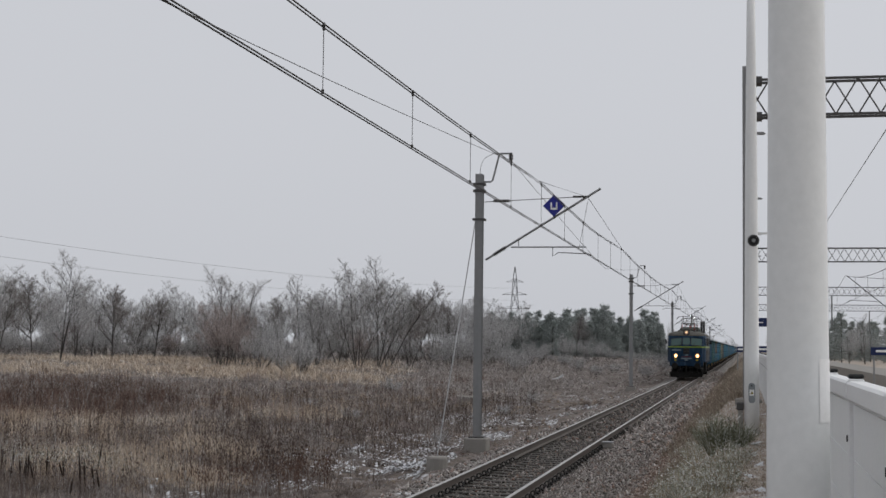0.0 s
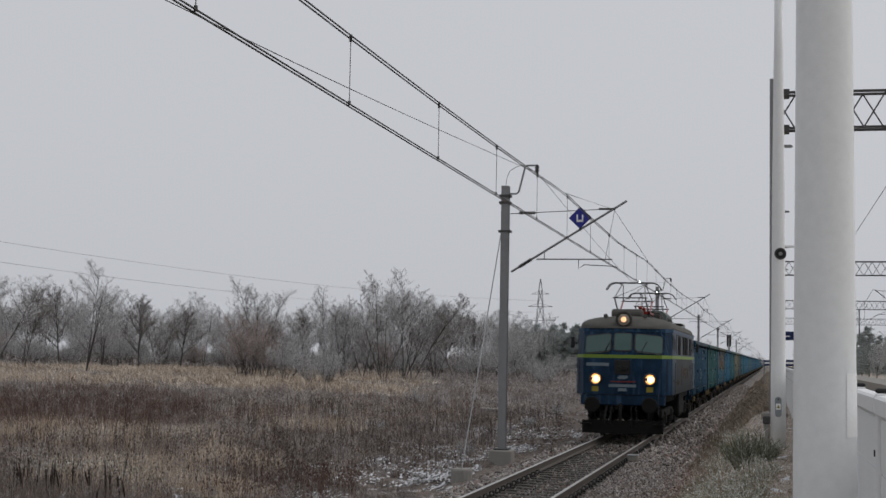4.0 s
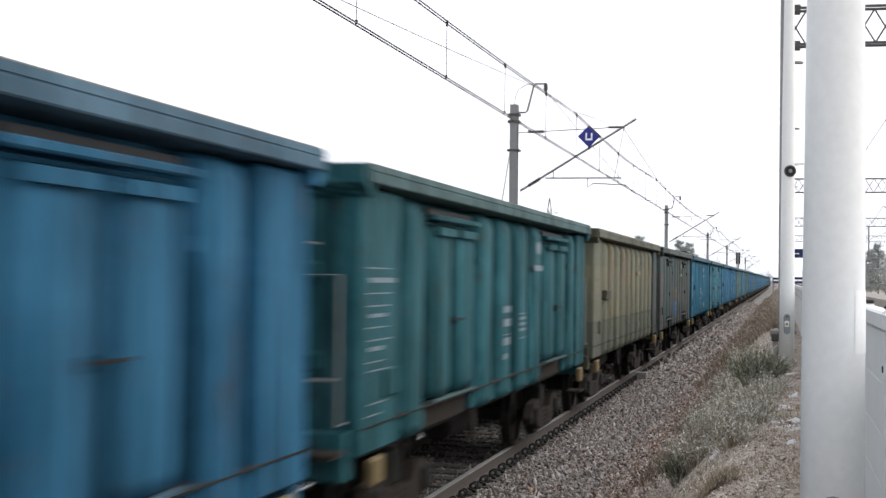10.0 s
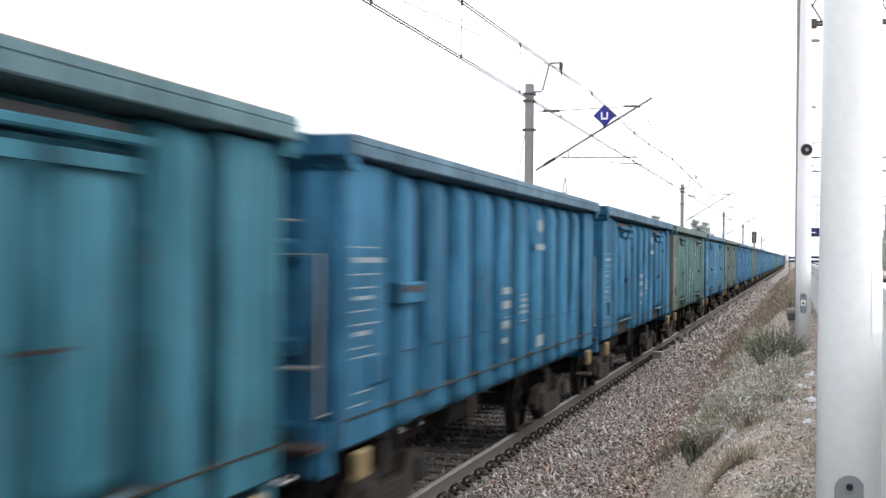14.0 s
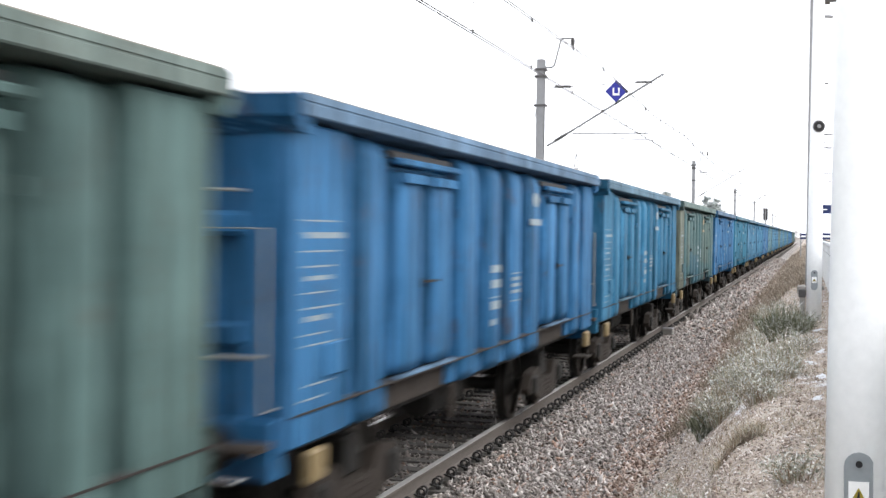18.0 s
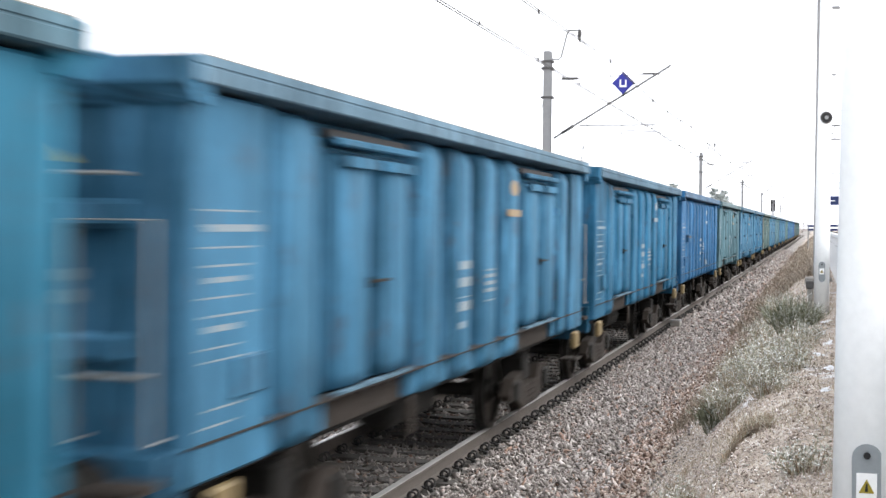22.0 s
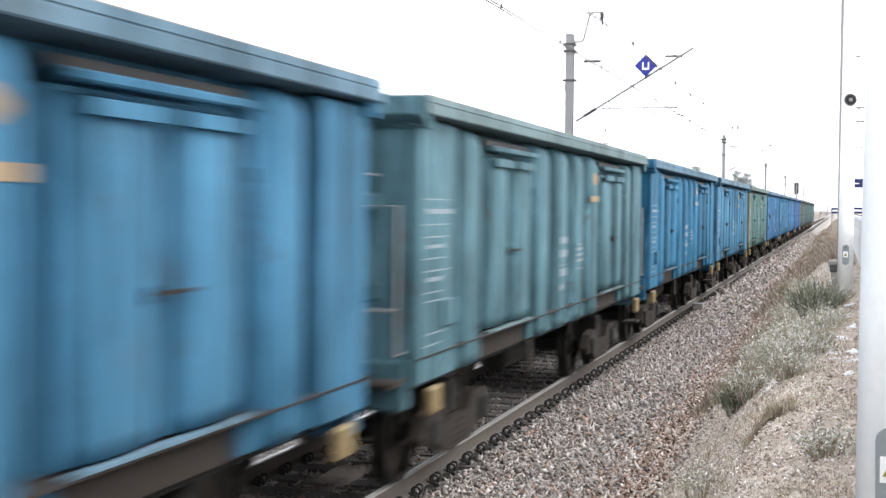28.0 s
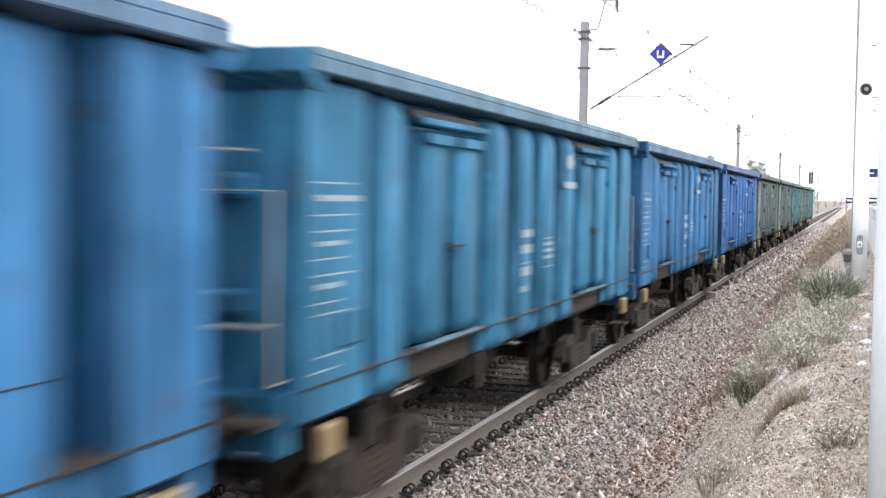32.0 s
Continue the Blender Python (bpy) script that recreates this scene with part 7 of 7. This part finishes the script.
def stalks(n, near, far, seed, keep, h0, h1, name, label, mat):
    """Upright dead weeds, each with side sprays and small dark seed heads."""
    rng = np.random.default_rng(seed)
    d = near * (far / near) ** rng.random(n)
    b = np.radians(rng.uniform(8.0, 32.0, n))
    x, y = -d * np.sin(b), d * np.cos(b)
    ok = (x < -8.2) & (rng.random(n) < keep(x, y, d))
    x, y, d = x[ok], y[ok], d[ok]
    n = len(x)
    z, h = lie(x, y), rng.uniform(h0, h1, n)
    lx, ly = rng.normal(0, 0.10, n) * h, rng.normal(0, 0.10, n) * h
    wide = 0.006 * np.maximum(1.0, d / 34.0)
    tris = []
    tips = [(x + lx, y + ly, z + h)]
    tris.append(((x - wide, y, z - 0.03), (x + wide, y, z - 0.03), tips[0]))
    for j in range(4):
        t = rng.uniform(0.45, 0.9, n)
        px, py, pz = x + lx * t, y + ly * t, z + h * t
        e = (px + rng.normal(0, 0.10, n) * h, py + rng.normal(0, 0.10, n) * h, pz + rng.uniform(0.08, 0.24, n) * h)
        tips.append(e)
        tris.append(((px, py, pz - wide), (px, py, pz + wide), e))
    for tx, ty, tz in tips:
        r = rng.uniform(0.008, 0.017, n) * np.maximum(1.0, d / 60.0)
        tris.append(((tx - r, ty, tz), (tx + r, ty, tz), (tx, ty, tz + 2.6 * r)))
        tris.append(((tx - r, ty, tz), (tx, ty, tz - 1.6 * r), (tx + r, ty, tz)))
    v = np.concatenate([np.stack([np.stack(p, -1) for p in tri], 1) for tri in tris]).reshape(-1, 3)
    tagged(stuff(name, v, np.arange(len(v)).reshape(-1, 3), mat), label, "weeds")


stalks(7000, 27, 80, 95, lambda x, y, d: (0.04 + 0.85 * (low(x, y, 0.55, 7.0) > 0.60) * (x < -10)) * (1 - 0.7 * straw_near(x, y, d)), 0.45, 1.15, "weed_stalks", "tall dead weed stalks with dark seed heads", M_stalk)
stalks(5000, 27, 110, 96, lambda x, y, d: 0.10 + 0.80 * (low(x, y, 0.45, 3.0) > 0.55), 0.35, 0.9, "frosted_stalks", "frost-grey dead weed stalks", M_grass_grey)


def red_near(x, y, d):
    """Stand of red-brown stems beside the ballast shoulder."""
    return 0.55 * spot(x, y, -10.6, 29.8, 2.0, 2.4)


stalks(4200, 26, 36, 97, red_near, 0.35, 0.85, "red_stems", "red-brown dead stems standing by the ballast", M_grass_red)
stalks(1100, 29, 46, 98, lambda x, y, d: 0.8 * (low(x, y, 0.9, 1.0) > 0.62) * (x < -9) * (1 - 0.8 * straw_near(x, y, d)), 0.6, 1.15, "bare_stalks", "bare dark upright weed stalks", M_stalk)


def dock_weed(x, y, n, seed):
    """Dock: thick dark seed spikes above withered frosted heads."""
    rng = np.random.default_rng(seed)
    g = empty("dock_weed", pose(x, y, float(lie(x, y))))
    stems, spikes, plumes = [], [], []
    for i in range(n):
        bx, by = rng.normal(0, 0.22, 2)
        lx, ly = rng.normal(0, 0.09, 2)
        h = rng.uniform(0.55, 0.95)
        a, m, b = np.array((bx, by, -0.05)), np.array((bx + lx * 0.5, by + ly * 0.5, h * 0.45)), np.array((bx + lx, by + ly, h))
        stems.append((a, m, 0.008, 0.006))
        spikes += [(m, (m + b) / 2, 0.010, 0.022), ((m + b) / 2, b, 0.022, 0.006)]
    for i in range(n * 60):
        c = rng.normal(0, 1, 3) * np.array((0.40, 0.40, 0.10)) + np.array((0.15, 0.5, 0.78))
        d = rng.normal(0, 1, 3)
        d /= np.linalg.norm(d)
        e = np.cross(d, rng.normal(0, 1, 3))
        e /= np.linalg.norm(e)
        plumes += [c - e * 0.007, c + e * 0.007, c + d * 0.05]
    for nm, (v, f), mat in (("stem_tuft", segments_mesh(stems, 5), M_stalk), ("seed_spikes", segments_mesh(spikes, 6), M_dock), ("frosted_head", (np.array(plumes), np.arange(len(plumes)).reshape(-1, 3)), M_weed_frost)):
        o = stuff(nm, v, f, mat, g)
        if nm != "frosted_head":
            del o["kind"]
    tagged(g, "dark brown dock with frosted withered heads", "weed", "dock weeds in the field")


for i, (x, y, n) in enumerate(((-14.5, 27.6, 6), (-15.3, 27.9, 4), (-13.9, 28.1, 4), (-12.9, 27.0, 5), (-16.4, 29.6, 5))):
    dock_weed(x, y, n, 300 + i)


def bank():
    """Frosted grass and weeds on the bank between ballast and path."""
    rng = np.random.default_rng(71)

    def cover(n, x0, x1, y0, y1, h, w, lean, mat, name, label, keep=None):
        x = rng.uniform(x0, x1, n)
        y = y0 * (y1 / y0) ** rng.random(n)
        if keep is not None:
            ok = rng.random(n) < keep(x, y)
            x, y = x[ok], y[ok]
        hh = rng.uniform(*h, len(x)) * (0.5 + patchy(x, y, 3.0, 2.0))
        v, f = blades(rng, x, y, hh, w, lean)
        tagged(stuff(name, v, f, mat), label, "grass")

    cover(46000, -1.95, 0.3, 6.0, 60.0, (0.012, 0.045), 0.005, 2.2, M_grass_frost, "bank_grass", "short frosted matted grass on the bank", lambda x, y: 0.10 + 0.90 * (patchy(x, y, 1.6, 1.0) * patchy(x, y, 4.1, 2.0) * 2 > 0.56))
    cover(3500, -1.6, -0.35, 6.0, 60.0, (0.06, 0.17), 0.005, 1.2, M_grass_frost, "bank_tufts", "taller frosted grass tufts on the bank", lambda x, y: patchy(x, y, 2.2, 3.0) > 0.66)
    cover(26000, -1.85, -0.85, 19.0, 60.0, (0.04, 0.16), 0.007, 1.2, M_bank_olive, "olive_bank_grass", "olive brown dead grass along the foot of the bank", lambda x, y: 0.15 + 0.85 * (patchy(x, y, 1.1, 5.0) > 0.42))
    cover(26000, -2.15, 0.2, 38.0, 220.0, (0.06, 0.24), 0.020, 0.9, M_bank_olive, "far_bank_grass", "olive brown dead grass on the far bank")
    cover(4000, 0.6, 3.1, 4.0, 60.0, (0.03, 0.10), 0.008, 0.8, M_grass_frost, "verge_grass", "thin frosted grass by the fence")

    def weed(name, x, y, r, h, n, mat, label, upright=0.6, leaves=34, leaf=(0.007, 0.024), slim=0.26):
        g = empty(name, pose(x, y, float(lie(x, y))))
        segs, heads = [], []
        for i in range(n):
            az, rr = rng.uniform(0, 6.283), r * math.sqrt(rng.random())
            base = np.array((rr * 0.5 * math.cos(az), rr * 0.5 * math.sin(az), -0.05))
            tip = np.array((rr * 1.15 * math.cos(az), rr * 1.15 * math.sin(az), h * rng.uniform(0.5, 1.0) * (1.1 - 0.5 * rr / r)))
            midp = (base + tip) / 2 + rng.normal(0, 0.03, 3) + np.array((0, 0, 0.05))
            segs += [(base, midp, 0.004, 0.003), (midp, tip, 0.003, 0.002)]
            for k in range(leaves):
                q = midp + (tip - midp) * rng.uniform(-0.4, 1.05) + rng.normal(0, 0.025, 3)
                d = rng.normal(0, 1, 3) + np.array((0, 0, upright))
                d /= np.linalg.norm(d)
                e = np.cross(d, rng.normal(0, 1, 3))
                e /= np.linalg.norm(e)
                s = rng.uniform(*leaf)
                if slim < 0.2:
                    d = (tip - base) / np.linalg.norm(tip - base) + rng.normal(0, 0.35, 3)
                heads += [q - e * s * slim, q + e * s * slim, q + d * s]
        v, f = segments_mesh(segs)
        o = stuff("stem_tuft", v, f, mat if mat is M_shrub_green else M_grass_frost, g)
        o2 = stuff("foliage", np.array(heads), np.arange(len(heads)).reshape(-1, 3), mat, g)
        del o["kind"], o2["kind"]
        tagged(g, label, "shrub", "weeds on the bank")

    weed("green_shrub", -0.27, 19.3, 0.38, 0.50, 210, M_shrub_green, "low dark green shrub dusted with frost", 1.2, 15, (0.04, 0.09), 0.07)
    weed("green_shrub", -0.95, 14.4, 0.16, 0.30, 50, M_shrub_green, "small green frosted shrub", 1.0, 14, (0.04, 0.09), 0.10)
    for x, y, r, h, n in ((-0.62, 15.2, 0.36, 0.34, 190), (-0.80, 14.3, 0.30, 0.34, 170), (-0.45, 14.6, 0.34, 0.30, 190), (-0.30, 15.8, 0.34, 0.30, 180), (-0.20, 14.4, 0.26, 0.22, 120), (-0.55, 16.8, 0.34, 0.32, 170),
                          (-0.12, 16.9, 0.26, 0.24, 110), (-0.40, 13.4, 0.26, 0.24, 120), (-0.85, 17.6, 0.34, 0.28, 110), (-0.55, 20.8, 0.30, 0.26, 90), (-0.92, 10.3, 0.16, 0.26, 60), (-0.02, 8.9, 0.22, 0.12, 70), (-0.75, 23.5, 0.4, 0.28, 100), (-0.6, 28.0, 0.45, 0.3, 110)):
        weed("frosted_weed", x, y, r * 0.95, h * 1.30, int(n * 0.72), M_weed_frost, "clump of frost-white dead weeds", 0.6, 17, (0.010, 0.034), 0.22)
    # eroded sod lip with hanging roots
    n = 16
    g = empty("sod_lip", pose(0, 0, 0))
    bm = bmesh.new()
    rows = []
    for k in range(n + 1):
        t = k / n
        x, y = -0.66 + 0.36 * t, 10.85 + 0.22 * math.sin(3.0 * t) + 0.05 * math.sin(17 * t) + 0.30 * t
        z, hh = float(lie(x, y)), 0.07 * math.sin(math.pi * (0.06 + 0.88 * t)) * rng.uniform(0.75, 1.2)
        rows.append([bm.verts.new(p) for p in ((x + 0.01, y - 0.07, z - 0.04), (x, y - 0.085, z + hh * 0.75), (x, y - 0.03, z + hh), (x - 0.01, y + 0.14, z + hh * 0.8), (x - 0.02, y + 0.36, z - 0.05))])
    for a, b in zip(rows[:-1], rows[1:]):
        for q in range(4):
            bm.faces.new((a[q], b[q], b[q + 1], a[q + 1]))
    bmesh.ops.recalc_face_normals(bm, faces=bm.faces[:])
    smooth(part("sod", bm, M_sod, g))
    k = 1400
    x = rng.uniform(-0.66, -0.30, k)
    t = (x + 0.66) / 0.36
    y = 10.85 + 0.22 * np.sin(3.0 * t) + 0.30 * t + rng.uniform(-0.09, 0.25, k)
    v, f = blades(rng, x, y, rng.uniform(0.02, 0.08, k), 0.004, 1.8, lie(x, y) + 0.065 * np.sin(np.pi * (0.06 + 0.88 * t)) * 0.85)
    o = stuff("sod_grass", v, f, M_grass_frost, g)
    tagged(g, "eroded lip of frosted sod on the bank", "sod")
    for x, y, w in ((0.09, 18.0, 0.9), (0.06, 15.4, 0.7), (0.15, 14.1, 0.6), (-0.30, 21.3, 0.9), (0.14, 19.6, 0.7), (-0.25, 24.5, 1.0), (0.10, 12.6, 0.5), (0.16, 16.6, 0.8)):
        bm = bmesh.new()
        k = 15
        ring = [bm.verts.new((0.10 * w * rng.uniform(0.3, 1.2) * math.cos(6.283 * i / k), 0.22 * w * rng.uniform(0.3, 1.2) * math.sin(6.283 * i / k), 0.0)) for i in range(k)]
        c = bm.verts.new((0, 0, 0.012))
        for i in range(k):
            bm.faces.new((ring[i], ring[(i + 1) % k], c))
        o = part("snow_patch", bm, M_snow, None, "", pose(x, y, float(lie(x, y)) + 0.006, 12, 0, rng.uniform(-30, 30)))
        tagged(o, "small thin patch of snow on the soil", "snow", "snow patches on the bank")
    sv, sf = stones(90000, (-1.95, 0.46, 6.0, 50.0, 2.0), 0.0095, 77)
    tagged(stuff("bank_gravel", sv, sf, M_clod), "frosted clods and small stones on the bank", "gravel")


bank()


def field_debris():
    """Concrete slab and felled pale trunks lying in the field."""
    x, y, z = at_bearing(10.9, 76)
    o = part("concrete_slab", boxes((-0.6, 0.6, -0.5, 0.5, 0, 0.42)), M_concrete, None, "", pose(x, y, z + 0.1, 0, 4, 10), bevel=0.05)
    tagged(o, "old pale concrete slab lying in the field", "slab")
    for b, d, l, t in ((7.5, 120, 1.0, 30), (7.3, 118, 0.8, 55), (24.6, 150, 2.2, -30)):
        x, y, z = at_bearing(b, d)
        o = part("felled_log", tubes(((0, 0, 0.3), (l * math.cos(radians(t)), 0, 0.3 + l * math.sin(radians(t)) * 0.5), 0.06), n=8), M_snow, None, "", pose(x, y, z))
        tagged(o, "snow-covered felled trunk in the weeds", "log", "felled trunks")


field_debris()

# ---- what moves ----
def run(t):
    """Metres that the train has gone at t seconds."""
    return 17.45 * t + 0.0128 * t * t


def motions():
    times = [0, 4, 8, 12, 16, 20, 24, 28, 32]
    for k, w in enumerate(WAGONS, 1):
        start = 116.04 + 14.04 * k + L_BODY
        walk(w, [(t, pose(TRACK, start - run(t), 0)) for t in times])
    walk(LOCO, [(t, pose(TRACK, 116.04 + 14.04 - 8.60 - run(t), 0)) for t in times])
    turn_wheels()


def turn_wheels():
    """The wheelsets roll with the train; those of a kind share one roll."""
    ticks = [i / FPS for i in range(32 * FPS + 1)]
    for things, radius in ((WAGONS, 0.46), ([LOCO], 0.625)):
        leads = {}
        for thing in things:
            for w in thing.children_recursive:
                if w.name.split(".")[0] != "wheelset":
                    continue
                x, y, z = w.location
                key = (round(y, 2), round(z, 3))
                if key not in leads:
                    walk(w, [(t, pose(x, y, z, math.degrees(run(t) / radius) % 360)) for t in ticks])
                    leads[key] = w
                else:
                    lead = leads[key].animation_data
                    w.rotation_mode = "QUATERNION"
                    w.animation_data_create()
                    w.animation_data.action = lead.action
                    w.animation_data.action_slot = lead.action_slot


motions()
